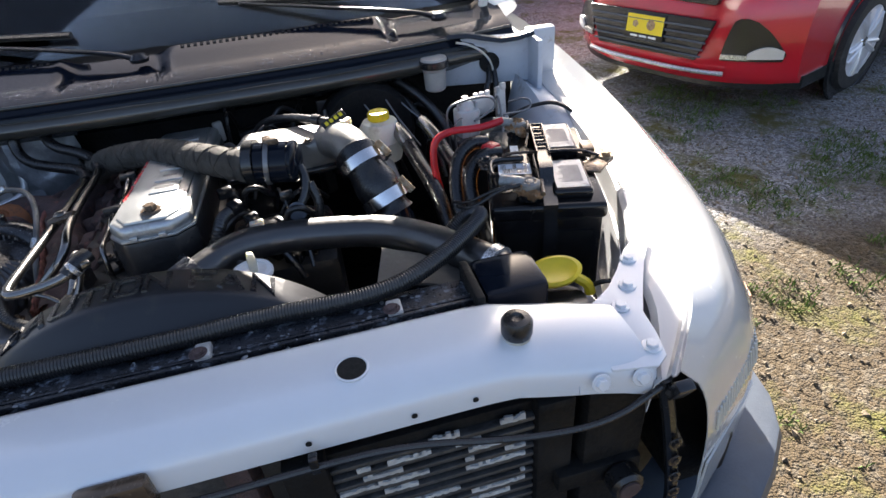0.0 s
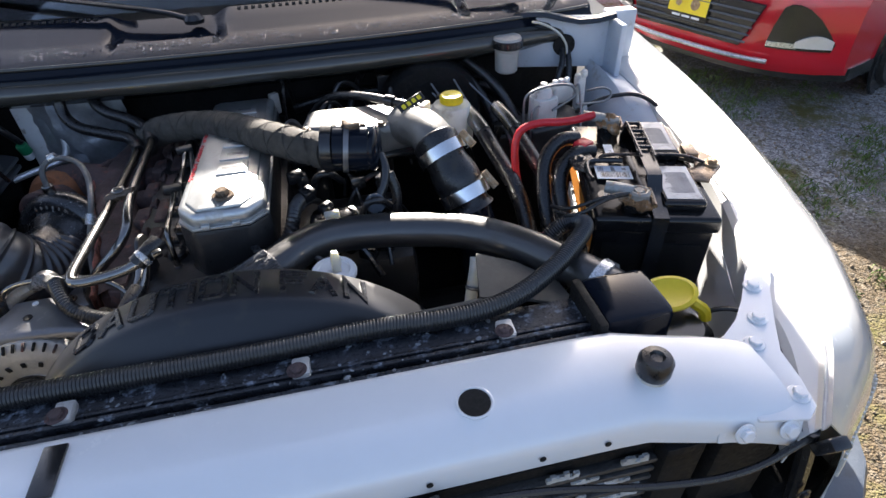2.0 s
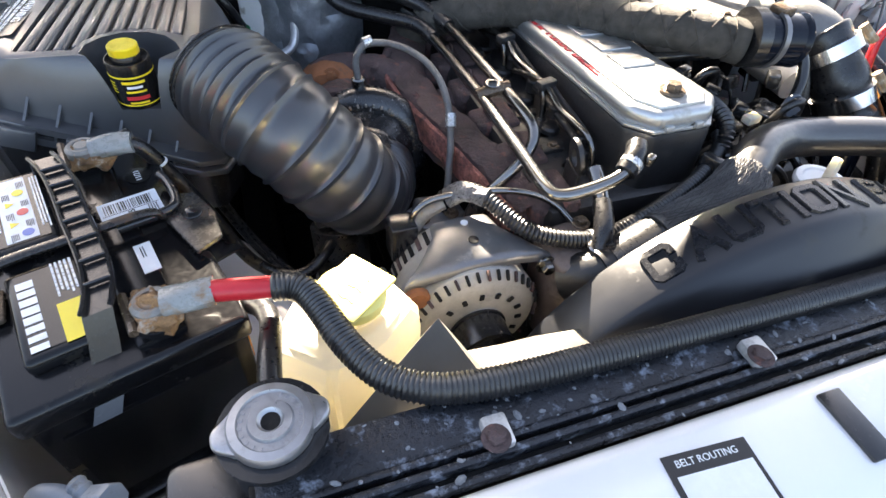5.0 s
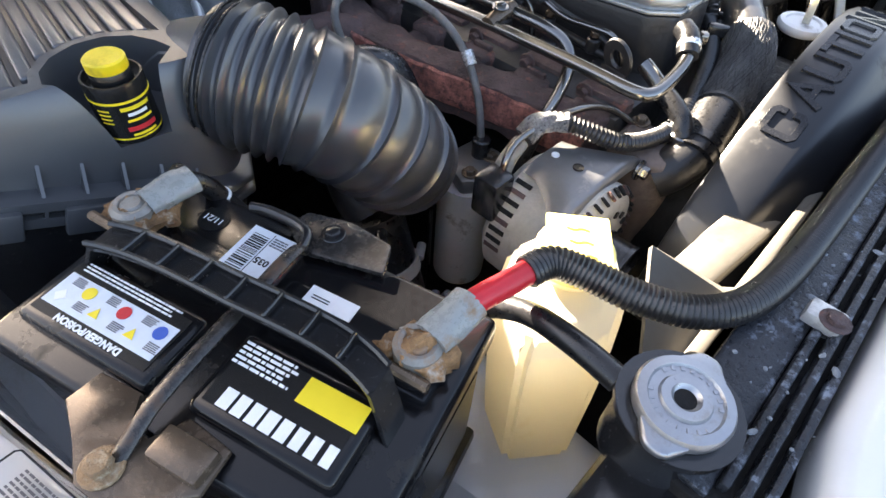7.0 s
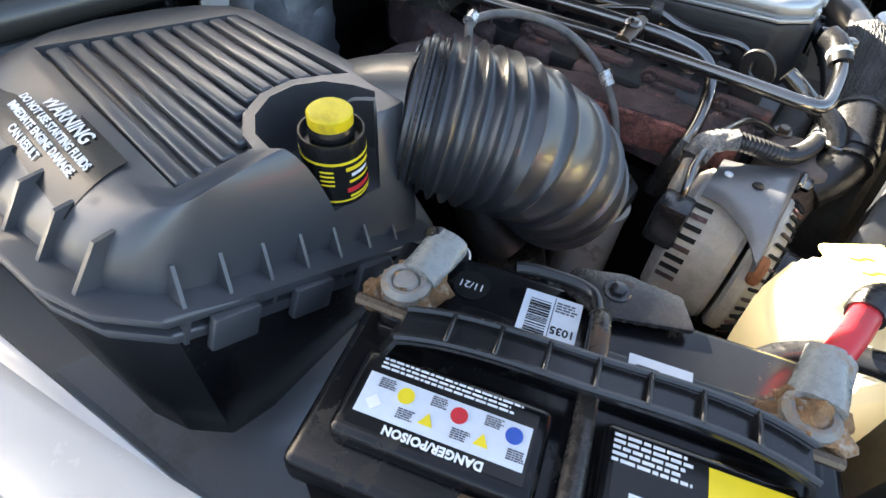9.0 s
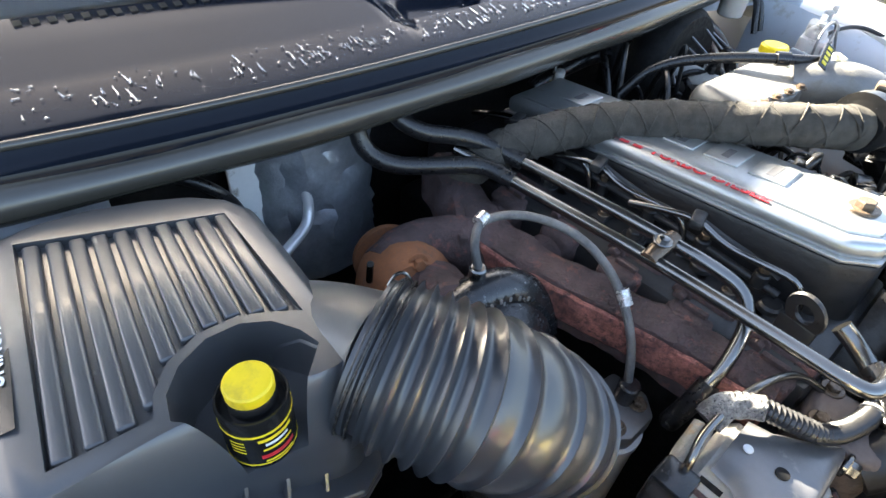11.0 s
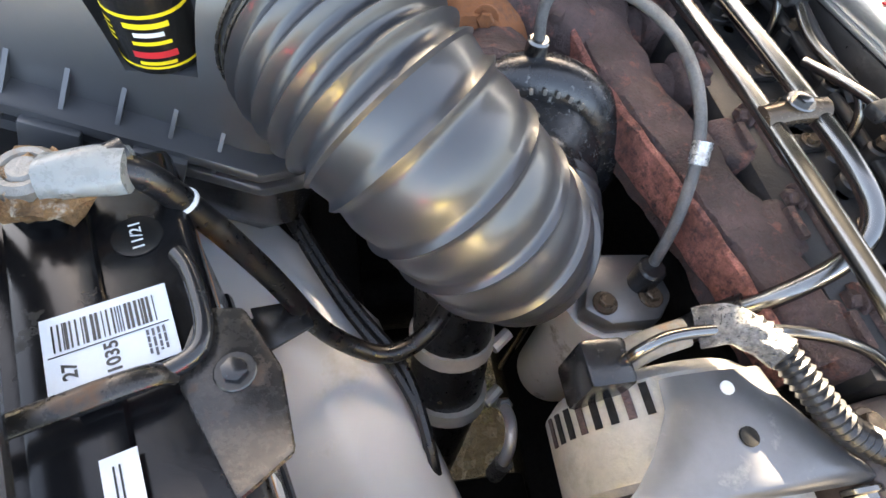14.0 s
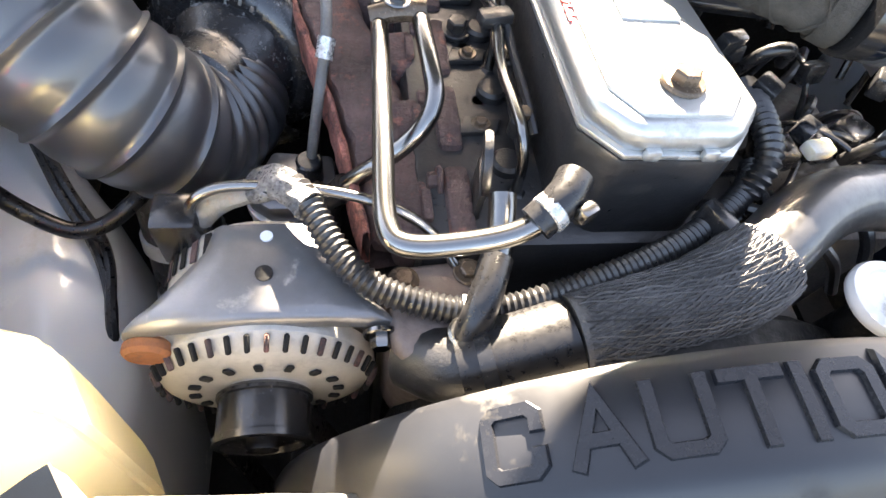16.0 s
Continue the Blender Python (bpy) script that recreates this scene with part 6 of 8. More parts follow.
part("rear_case", lathe([(0.030, 0), (0.072, 0.004), (0.082, 0.014), (0.083, 0.075), (0.079, 0.080)], axes_matrix((AC.x, 0.865, AC.z), (0, -1, 0)), 40), M_ALTCASE, alt, "dirty cast aluminium case")
part("front_case", lathe([(0.079, 0), (0.084, 0.004), (0.084, 0.016), (0.076, 0.026), (0.060, 0.030), (0.034, 0.032), (0.030, 0.036)], axes_matrix((AC.x, 0.780, AC.z), (0, -1, 0)), 40), M_ALTCASE, alt)
for k in range(40):
    a = radians(9 * k + 3)
    part("slot", box(axes_matrix((AC.x + 0.0795 * math.cos(a), 0.757, AC.z + 0.0795 * math.sin(a)), (math.cos(a), -0.6, math.sin(a)), (-math.sin(a), 0, math.cos(a))), 0.0036, 0.013, 0.0042, 0.001, 1), M_HOLE if k % 3 else M_RUST, alt)
for k in range(16):
    a = radians(22.5 * k)
    part("inner_slot", box(axes_matrix((AC.x + 0.054 * math.cos(a), 0.7490, AC.z + 0.054 * math.sin(a)), (0, -1, 0), (-math.sin(a), 0, math.cos(a))), 0.0060, 0.009, 0.0028, 0.001, 1), M_HOLE, alt)
for k in range(8):
    a = radians(118 + 8.5 * k)
    part("side_slot", box(axes_matrix((AC.x + 0.083 * math.cos(a), 0.838, AC.z + 0.083 * math.sin(a)), (math.cos(a), 0, math.sin(a)), (-math.sin(a), 0, math.cos(a))), 0.0056, 0.021, 0.0012, 0, 1), M_RUST if k % 3 == 1 else M_HOLE, alt)
part("pulley", lathe([(0.033, 0), (0.0365, 0.003), (0.0365, 0.006), (0.0345, 0.007), (0.0345, 0.034), (0.0365, 0.035), (0.0365, 0.040), (0.031, 0.0405), (0.029, 0.036), (0.012, 0.036), (0.012, 0.044), (0, 0.044)], axes_matrix((AC.x - 0.002, 0.747, AC.z), (0, -1, 0)), 36), M_PLASTIC, alt, "black belt pulley")


def alt_bracket():
    rows = []
    for y, w, z, c in ((0.846, 0.038, 1.058, 0.002), (0.825, 0.042, 1.061, 0.003), (0.80, 0.060, 1.062, 0.004), (0.785, 0.074, 1.061, 0.006), (0.779, 0.082, 1.0605, 0.007), (0.774, 0.088, 1.060, 0.009), (0.770, 0.091, 1.0575, 0.009), (0.768, 0.092, 1.053, 0.009), (0.7675, 0.092, 1.047, 0.009)):
        rows.append([Vector((-0.287 + w * u, y, z - c * u * u * 1.2 - (0.004 if abs(u) > 0.9 else 0))) for u in (-1, -0.85, -0.5, 0, 0.5, 0.85, 1)])
    return loft(rows, thick=0.005)


br = part("bracket", alt_bracket(), M_BRKT, alt, "grey pressed bracket")
part("bracket_hole", cyl(at(-0.286, 0.802, 1.0615), 0.0062, 0.0016, 0, 16), M_HOLE, br)
part("bracket_hole", cyl(at(-0.286, 0.833, 1.0605), 0.0045, 0.0016, 0, 16), M_WHITE, br)
part("bracket_bolt", bolt_bm(at(-0.206, 0.766, 1.036, 0, 90), 0.008, 0.014), M_STEEL, br)
part("bracket_ear", cyl(at(-0.366, 0.770, 1.026, 0, 90), 0.016, 0.012, 0.003), M_RUSTO, br)
part("connector_block", box(at(-0.355, 0.862, 1.000), 0.034, 0.034, 0.055, 0.005), M_PLASTIC, alt)
part("cable_boot", tube_bm([(-0.340, 0.866, 1.040), (-0.325, 0.870, 1.055), (-0.300, 0.872, 1.064)], lambda f: 0.0115 - 0.002 * f, 12, 2, wob=0.12), M_LEAD, alt, "taped cable boot")

ofil = thing("fuel_filter", (-0.28, 0.955, 0.75), "white canister filter under a grey head", "filter")
part("canister", lathe([(0.030, 0), (0.038, 0.006), (0.040, 0.012), (0.040, 0.185), (0.042, 0.190), (0.042, 0.200)], at(-0.285, 0.955, 0.750), 32), M_SLAT, ofil)
part("head", prism([(-0.322, 0.935), (-0.30, 0.918), (-0.255, 0.918), (-0.235, 0.94), (-0.240, 0.985), (-0.30, 0.99)], 0.950, 0.975, 0.006), M_BRKT, ofil, "grey cast head")
for px, py in ((-0.302, 0.938), (-0.258, 0.940)):
    part("bolt", bolt_bm(at(px, py, 0.975), 0.007, 0.009), M_BROWNSTEEL, ofil)

# belt drive below the alternator
belt = thing("drive_belt", (-0.25, 0.725, 0.75), "black ribbed drive belt below the alternator pulley", "belt")
BELT = [(-0.330, 0.62), (-0.331, 0.80), (-0.3315, 0.955), (-0.322, 0.990), (-0.294, 1.0045), (-0.266, 0.990), (-0.2565, 0.955), (-0.240, 0.85), (-0.215, 0.74), (-0.19, 0.62)]
part("band", loft([[Vector((p.x, 0.711, p.z)), Vector((p.x, 0.737, p.z))] for p in resample(chaikin([(x, 0, z) for x, z in BELT], 2), 0.012)], thick=0.003), M_RUBBER, belt)
for px, pz, pr in ((-0.152, 0.862, 0.040), (-0.262, 0.766, 0.034)):
    ip = thing("idler_pulley", (px, 0.74, pz), "black round idler pulley with a grey hub", "pulley", "belt pulleys")
    part("wheel", lathe([(pr - 0.004, 0), (pr, 0.002), (pr, 0.005), (pr - 0.002, 0.006), (pr - 0.002, 0.024), (pr, 0.025), (pr, 0.028), (pr - 0.005, 0.029), (pr - 0.007, 0.024), (0.012, 0.024)], axes_matrix((px, 0.745, pz), (0, -1, 0)), 32), M_PLASTIC, ip)
    part("hub", lathe([(0.012, 0.0), (0.012, 0.027), (0.009, 0.030), (0, 0.030)], axes_matrix((px, 0.745, pz), (0, -1, 0)), 20), M_BRKT, ip, "grey hub")
    part("hub_bolt", bolt_bm(axes_matrix((px, 0.715, pz), (0, -1, 0)), 0.006, 0.006), M_BROWNSTEEL, ip)
rl = thing("refrigerant_line", (-0.36, 0.88, 0.80), "aluminium line with a taped end beside the boost hose", "pipe")
part("line", tube_bm([(-0.350, 0.935, 0.72), (-0.354, 0.915, 0.775), (-0.360, 0.890, 0.812), (-0.366, 0.868, 0.818), (-0.370, 0.856, 0.800), (-0.372, 0.850, 0.74)], 0.0065, 12, 2), M_ALLOY, rl)
part("taped_end", tube_bm([(-0.371, 0.853, 0.786), (-0.372, 0.850, 0.74)], 0.0095, 14, 0, 0.004, wob=0.25), M_TAPE, rl, "crinkled silver tape")
part("valve", cyl(axes_matrix((-0.353, 0.918, 0.768), (-0.1, -0.3, 0.9)), 0.0085, 0.020, 0.002, 6), M_BRKT, rl)
part("rod", tube_bm([(-0.326, 0.985, 0.70), (-0.324, 0.985, 0.80), (-0.322, 0.986, 0.89)], 0.0042, 10, 0), M_STEEL, rl)

# boost hose below the intake
bh = thing("boost_hose", (-0.43, 1.0, 0.7), "black boost hose with two bright clamps", "hose")
part("hose", tube_bm([(-0.412, 1.01, 0.93), (-0.412, 0.985, 0.86), (-0.413, 0.950, 0.77), (-0.418, 0.93, 0.66), (-0.42, 0.92, 0.52)], 0.042, 20, 2), M_RUBBER, bh)
for z in (0.748, 0.832):
    cl = part("clamp", lathe([(0.041, 0), (0.0455, 0.001), (0.0455, 0.019), (0.041, 0.020)], at(-0.4125, 0.942 + 0.40 * (z - 0.75), z, 0, -22), 28), M_ZINC, bh, "bright steel clamp")
    part("clamp_screw", tube_bm([(-0.372, 0.925 + 0.40 * (z - 0.75), z + 0.012), (-0.352, 0.940 + 0.40 * (z - 0.75), z + 0.014)], 0.007, 8, 0), M_ALLOY, cl)

# ---- coolant pipes along the head ----
pp = thing("coolant_pipe", (-0.2, 1.0, 1.05), "bright steel coolant pipe along the rocker housing", "pipe", "coolant pipes")
part("pipe", tube_bm([(-0.225, 1.30, 1.118), (-0.200, 1.22, 1.103), (-0.198, 1.10, 1.110), (-0.198, 1.015, 1.115), (-0.203, 0.86, 1.121), (-0.206, 0.800, 1.122), (-0.196, 0.783, 1.122), (-0.150, 0.784, 1.126), (-0.118, 0.788, 1.132), (-0.098, 0.800, 1.142)], 0.0076, 16, 3), M_STEEL, pp)
part("joint", tube_bm([(-0.112, 0.792, 1.134), (-0.094, 0.803, 1.146), (-0.084, 0.818, 1.148)], 0.0125, 14, 1), M_RUBBER, pp)
part("joint_clamp", cyl(axes_matrix((-0.106, 0.795, 1.138), (0.8, 0.5, 0.35)), 0.0135, 0.009, 0.001), M_CLAMP, pp, "spring clamp")
part("clamp_screw", box(at(-0.082, 0.792, 1.140, 30), 0.014, 0.010, 0.012, 0.003), M_STEEL, pp)
part("hose", tube_bm([(-0.350, 1.35, 1.20), (-0.356, 1.335, 1.15), (-0.330, 1.31, 1.126), (-0.275, 1.285, 1.118), (-0.215, 1.258, 1.112), (-0.20, 1.215, 1.104)], 0.0115, 14, 2), M_RUBBER, pp)
p2 = thing("coolant_pipe", (-0.17, 1.0, 1.05), "bright steel coolant pipe bent under its twin", "pipe", "coolant pipes")
part("pipe", tube_bm([(-0.195, 1.30, 1.128), (-0.172, 1.24, 1.116), (-0.168, 1.10, 1.122), (-0.166, 1.01, 1.124), (-0.162, 0.955, 1.122), (-0.158, 0.920, 1.112), (-0.175, 0.900, 1.092), (-0.215, 0.892, 1.060), (-0.235, 0.895, 1.035)], 0.0076, 16, 3), M_STEEL, p2)
part("hose", tube_bm([(-0.290, 1.37, 1.21), (-0.296, 1.35, 1.170), (-0.272, 1.32, 1.148), (-0.225, 1.30, 1.138), (-0.19, 1.275, 1.126), (-0.172, 1.225, 1.117)], 0.0115, 14, 2), M_RUBBER, p2)
part("elbow", tube_bm([(-0.228, 0.894, 1.042), (-0.245, 0.897, 1.015), (-0.245, 0.905, 0.97)], 0.0115, 12, 2), M_RUBBER, p2)
clp = thing("pipe_clip", (-0.183, 1.014, 1.12), "dark bolted clip joining two pipes", "clip", "pipe clips")
part("band", tube_bm([(-0.205, 1.012, 1.117), (-0.184, 1.012, 1.124), (-0.160, 1.010, 1.126)], 0.0105, 10, 1, flat=0.9), M_BROWNSTEEL, clp)
part("bolt", bolt_bm(at(-0.184, 1.012, 1.132), 0.007, 0.007), M_STEEL, clp)
sp = thing("short_pipe", (-0.13, 0.78, 1.05), "short tarnished pipe crossing behind the bright pipe", "pipe")
part("pipe", tube_bm([(-0.120, 0.835, 1.108), (-0.121, 0.822, 1.102), (-0.124, 0.800, 1.090), (-0.130, 0.785, 1.082)], 0.0100, 14, 2), M_STEEL, sp)
part("rubber_end", tube_bm([(-0.126, 0.795, 1.088), (-0.134, 0.775, 1.084), (-0.142, 0.757, 1.076), (-0.148, 0.748, 1.062)], 0.0120, 14, 2), M_RUBBER, sp)
part("clamp", cyl(at(-0.150, 0.750, 1.055), 0.0125, 0.012, 0.002), M_STEEL, sp)
lb = thing("lifting_bracket", (-0.13, 0.86, 1.05), "dark steel engine lifting eye", "bracket")
part("eye", loft([[axes_matrix((-0.126, 0.866, 1.104), (-0.95, 0.15, -0.1)) @ Vector((rr * math.cos(a) * 0.95, rr * math.sin(a) * 1.15, h)) for rr, h in ((0.0105, -0.003), (0.021, -0.003), (0.022, 0), (0.021, 0.003), (0.0105, 0.003), (0.0100, 0))] for a in [radians(12 * q) for q in range(31)]], close=True), M_ENGINE, lb)
part("stem", box(at(-0.126, 0.866, 1.015, -98), 0.040, 0.006, 0.075, 0.002), M_ENGINE, lb)

# injector lines and rocker side clutter
for i in range(3):
    y = 0.995 + 0.145 * i
    il = thing("injector_line", (-0.10, y, 1.06), "dark steel injector line with a nut", "pipe", "injector lines")
    part("line", tube_bm([(-0.108, y + 0.10, 1.100), (-0.102, y + 0.06, 1.112), (-0.098, y + 0.017, 1.122), (-0.100, y - 0.025, 1.108), (-0.097, y - 0.075, 1.112), (-0.095, y - 0.104, 1.112), (-0.092, y - 0.118, 1.09), (-0.091, y - 0.122, 1.055)], 0.0045, 10, 3), M_STEEL, il)
    part("nut", lathe([(0.0085, 0), (0.0085, 0.012), (0.006, 0.014)], at(-0.091, y - 0.122, 1.048), 6), M_ENGINE, il)
    part("clip", box(at(-0.100, y + 0.017, 1.116, 15), 0.030, 0.016, 0.012, 0.003), M_ENGINE, il)
    part("line", tube_bm([(-0.090, y + 0.018, 1.118), (-0.086, y - 0.02, 1.108), (-0.080, y - 0.06, 1.100), (-0.075, y - 0.085, 1.088)], 0.0040, 8, 2), M_ENGINE, il)
    part("banjo_bolt", bolt_bm(at(-0.118, y + 0.075, 1.06), 0.010, 0.016), M_ENGINE, il)
for i in range(6):
    y = 0.90 + 0.085 * i
    part("rocker_boss", cyl(at(-0.095, y, 1.04), 0.014, 0.03, 0.003), M_ENGINE, engine)

# dark studs, rail and small brackets between the manifold and the rocker housing
random.seed(31)
for i in range(6):
    y = 0.905 + 0.072 * i
    part("head_bolt", bolt_bm(at(-0.112 + 0.004 * (i % 2), y, 1.050), 0.0075, 0.010), M_ENGINE, engine)
fr = thing("fuel_return_rail", (-0.085, 1.05, 1.08), "thin dark fuel return rail along the rocker housing", "pipe")
part("rail", tube_bm([(-0.083, 0.90, 1.074), (-0.084, 0.98, 1.082), (-0.083, 1.08, 1.086), (-0.084, 1.20, 1.092), (-0.10, 1.28, 1.088)], 0.0055, 10, 2), M_ENGINE, fr)
for i in range(5):
    part("banjo", cyl(at(-0.084, 0.925 + 0.075 * i, 1.072), 0.0095, 0.020, 0.002, 14), M_ENGINE, fr)
    part("banjo_bolt", bolt_bm(at(-0.084, 0.925 + 0.075 * i, 1.092), 0.0068, 0.009, False), M_BROWNSTEEL, fr)
for i in range(4):
    hb = thing("line_bracket", (-0.11, 0.94 + 0.09 * i, 1.06), "small dark bracket holding fuel lines", "bracket", "fuel line brackets")
    y = 0.94 + 0.09 * i
    part("plate", prism([(-0.132, y - 0.008), (-0.098, y - 0.006), (-0.092, y + 0.010), (-0.126, y + 0.012)], 1.060, 1.066, 0.0015), M_ENGINE, hb)
    part("leg", box(at(-0.112, y + 0.002, 1.03, 20), 0.016, 0.004, 0.034, 0.001), M_ENGINE, hb)
    part("screw", bolt_bm(at(-0.112, y + 0.002, 1.066), 0.0055, 0.006), M_BROWNSTEEL, hb)

# oil feed line to the turbo
ol = thing("turbo_oil_line", (-0.27, 1.1, 1.0), "grey braided turbo oil feed line with crimped ends", "hose")
part("line", tube_bm([(-0.345, 1.130, 1.096), (-0.347, 1.140, 1.125), (-0.325, 1.155, 1.140), (-0.275, 1.130, 1.140), (-0.245, 1.075, 1.130), (-0.240, 1.02, 1.10), (-0.252, 0.975, 1.05), (-0.262, 0.955, 0.985)], 0.0050, 12, 3), M_OILLINE, ol)
for a, b in (((-0.330, 1.152, 1.1385), (-0.318, 1.154, 1.141)), ((-0.2415, 1.012, 1.094), (-0.245, 1.0, 1.081))):
    part("crimp", tube_bm([a, b], 0.0078, 12, 0), M_CLAMP, ol)
part("fitting", cyl(at(-0.345, 1.130, 1.082), 0.010, 0.016, 0.002), M_STEEL, ol)
part("lower_fitting", cyl(at(-0.262, 0.955, 0.972), 0.0125, 0.03, 0.002), M_PLASTIC, ol)

# ---- thermostat housing, upper hose, pipe ----
th = thing("thermostat_housing", (-0.17, 0.77, 0.95), "brown-grey cast thermostat housing", "housing")
part("casting", prism([(-0.202, 0.752), (-0.200, 0.815), (-0.128, 0.822), (-0.122, 0.752), (-0.145, 0.731), (-0.186, 0.733)], 0.90, 1.048, 0.013, seg=4), M_THERMO, th)
for px, py in ((-0.188, 0.800), (-0.138, 0.806)):
    part("bolt", bolt_bm(at(px, py, 1.047), 0.0075, 0.009), M_BROWNSTEEL, th)
part("outlet", tube_bm([(-0.18, 0.755, 1.015), (-0.158, 0.736, 1.034), (-0.130, 0.733, 1.046)], 0.028, 18, 2), M_ENGINE, th)
uh = thing("upper_radiator_hose", (0.1, 0.75, 1.0), "black upper radiator pipe with braided sleeve", "hose")
part("hose", tube_bm([(-0.150, 0.732, 1.040), (-0.115, 0.735, 1.052), (-0.075, 0.742, 1.062)], 0.031, 22, 2), M_RUBBER, uh)
part("clamp", tube_bm([(-0.138, 0.733, 1.044), (-0.128, 0.734, 1.047)], 0.0335, 22, 0), M_PLASTIC, uh)
part("sleeve", tube_bm([(-0.074, 0.742, 1.062), (-0.04, 0.746, 1.068), (0.01, 0.755, 1.078), (0.045, 0.766, 1.089), (0.072, 0.783, 1.097)], lambda f: 0.0325, 26, 3, 0.004, rib=0.0004, wob=0.03), M_BRAID, uh, "dark braided sleeve")
part("pipe", tube_bm([(0.03, 0.761, 1.085), (0.075, 0.785, 1.098), (0.125, 0.822, 1.106), (0.195, 0.842, 1.096), (0.28, 0.826, 1.096), (0.37, 0.795, 1.098), (0.43, 0.735, 1.105), (0.49, 0.652, 1.108), (0.525, 0.600, 1.105)], 0.0275, 24, 3), M_PIPE, uh, "black coated pipe")
part("end_clamp", tube_bm([(0.505, 0.632, 1.108), (0.513, 0.619, 1.107)], 0.031, 22, 0), M_CLAMP, uh)

# ---- insulated hose over the engine, throttle, plenum ----
ih = thing("insulated_hose", (0, 1.15, 1.1), "insulated hose in a woven brown-grey heat sleeve", "hose")
part("sleeve", tube_bm([(-0.225, 1.315, 1.04), (-0.210, 1.290, 1.088), (-0.165, 1.260, 1.122), (-0.07, 1.218, 1.142), (0.0, 1.152, 1.158), (0.055, 1.070, 1.173), (0.098, 1.012, 1.184), (0.14, 0.975, 1.184), (0.170, 0.957, 1.184)], lambda f: 0.0275 + 0.0008 * math.sin(f * 260), 26, 3, 0.006, wob=0.06), M_SLEEVE, ih)


def strands(line, r, pitch, count, turn):
    """Fine threads wound round a line."""
    out = []
    for c in range(count):
        pts = []
        for i in range(1, len(line) - 1):
            t = (line[i + 1] - line[i - 1]).normalized()
            sd = t.cross(Vector((0, 0, 1))).normalized()
            a = 2 * math.pi * c / count + turn * (line[i] - line[0]).length / pitch * 2 * math.pi
            pts.append(line[i] + (sd * math.cos(a) + sd.cross(t) * math.sin(a)) * r)
        out.append(pts)
    return out


UHP = resample(chaikin([(-0.074, 0.742, 1.062), (-0.04, 0.746, 1.068), (0.01, 0.755, 1.078), (0.045, 0.766, 1.089), (0.072, 0.783, 1.097)], 3), 0.004)
braid = bmesh.new()
rb = random.Random(5)
for turn, rad, cnt in ((0.22, 0.0329, 64), (-0.14, 0.0334, 56)):
    for pts in strands(UHP, rad, 0.16, cnt, turn):
        a, b = rb.choice((0, 0, 1, 2)), rb.choice((0, 0, 1, 3))
        off = Vector((0, rb.uniform(-1, 1), rb.uniform(-1, 1))) * 0.0008
        pts = [p + off * math.sin(0.9 * i + cnt) for i, p in enumerate(pts)][a:len(pts) - b]
        tube_bm(pts, rb.uniform(0.0006, 0.0011), 4, 0, bm=braid, caps=False)
tagged(part("braid", braid, M_BRAID, uh), kind="stuff")
IHP = resample(chaikin([(-0.210, 1.290, 1.088), (-0.165, 1.260, 1.122), (-0.07, 1.218, 1.142), (0.0, 1.152, 1.158), (0.055, 1.070, 1.173), (0.098, 1.012, 1.184), (0.14, 0.975, 1.184), (0.165, 0.959, 1.184)], 3), 0.004)
for turn in (1, -1):
    for ph in (0, 3.14):
        pts = []
        for i in range(1, len(IHP) - 1):
            t = (IHP[i + 1] - IHP[i - 1]).normalized()
            sd = t.cross(Vector((0, 0, 1))).normalized()
            a = ph + turn * i * 0.004 / 0.085 * 2 * math.pi
            pts.append(IHP[i] + (sd * math.cos(a) + sd.cross(t) * math.sin(a)) * 0.0280)
        part("stitch", tube_bm(pts, 0.0013, 5, 0), M_SLEEVE, ih)
part("sleeve_fray", tube_bm([(0.150, 0.967, 1.184), (0.166, 0.958, 1.184)], 0.0290, 26, 1, wob=0.2), M_SLEEVE, ih)
tv = thing("throttle_valve", (0.21, 0.95, 1.1), "black throttle valve body with clamped ends", "valve")
part("inlet_clamp", tube_bm([(0.165, 0.957, 1.190), (0.182, 0.953, 1.190)], 0.040, 26, 0), M_PLASTIC, tv)
part("body", tube_bm([(0.180, 0.953, 1.188), (0.235, 0.945, 1.185)], 0.036, 26, 0), M_GLOSS, tv)
part("steel_band", tube_bm([(0.196, 0.950, 1.188), (0.204, 0.949, 1.187)], 0.039, 26, 0), M_BRKT, tv)
part("diaphragm", lathe([(0.012, 0), (0.034, 0.002), (0.037, 0.006), (0.037, 0.011), (0.032, 0.016), (0.015, 0.020), (0.0, 0.021)], axes_matrix((0.236, 0.944, 1.186), (0.95, -0.28, -0.05)), 30), M_GLOSS, tv)
part("valve_arm", tube_bm([(0.252, 0.934, 1.178), (0.258, 0.918, 1.160), (0.252, 0.902, 1.138), (0.240, 0.893, 1.122)], 0.008, 10, 2), M_PLASTIC, tv)
part("small_hose", tube_bm([(0.262, 0.918, 1.150), (0.272, 0.905, 1.120), (0.268, 0.897, 1.09), (0.25, 0.893, 1.06)], 0.0085, 12, 2), M_RUBBER, tv)
part("round_cap", cyl(axes_matrix((0.232, 0.888, 1.115), (0, -1, 0.25)), 0.017, 0.008, 0.002, 24), M_BUMPER, tv)
part("valve_top", box(at(0.212, 0.956, 1.218, 10), 0.026, 0.026, 0.014, 0.004), M_BROWNSTEEL, tv)
for k in range(3):
    part("connector", box(at(0.14 + 0.045 * k, 0.895 + 0.012 * k, 1.075, 15 * k), 0.034, 0.028, 0.022, 0.004), M_PLASTIC, tv)
random.seed(41)
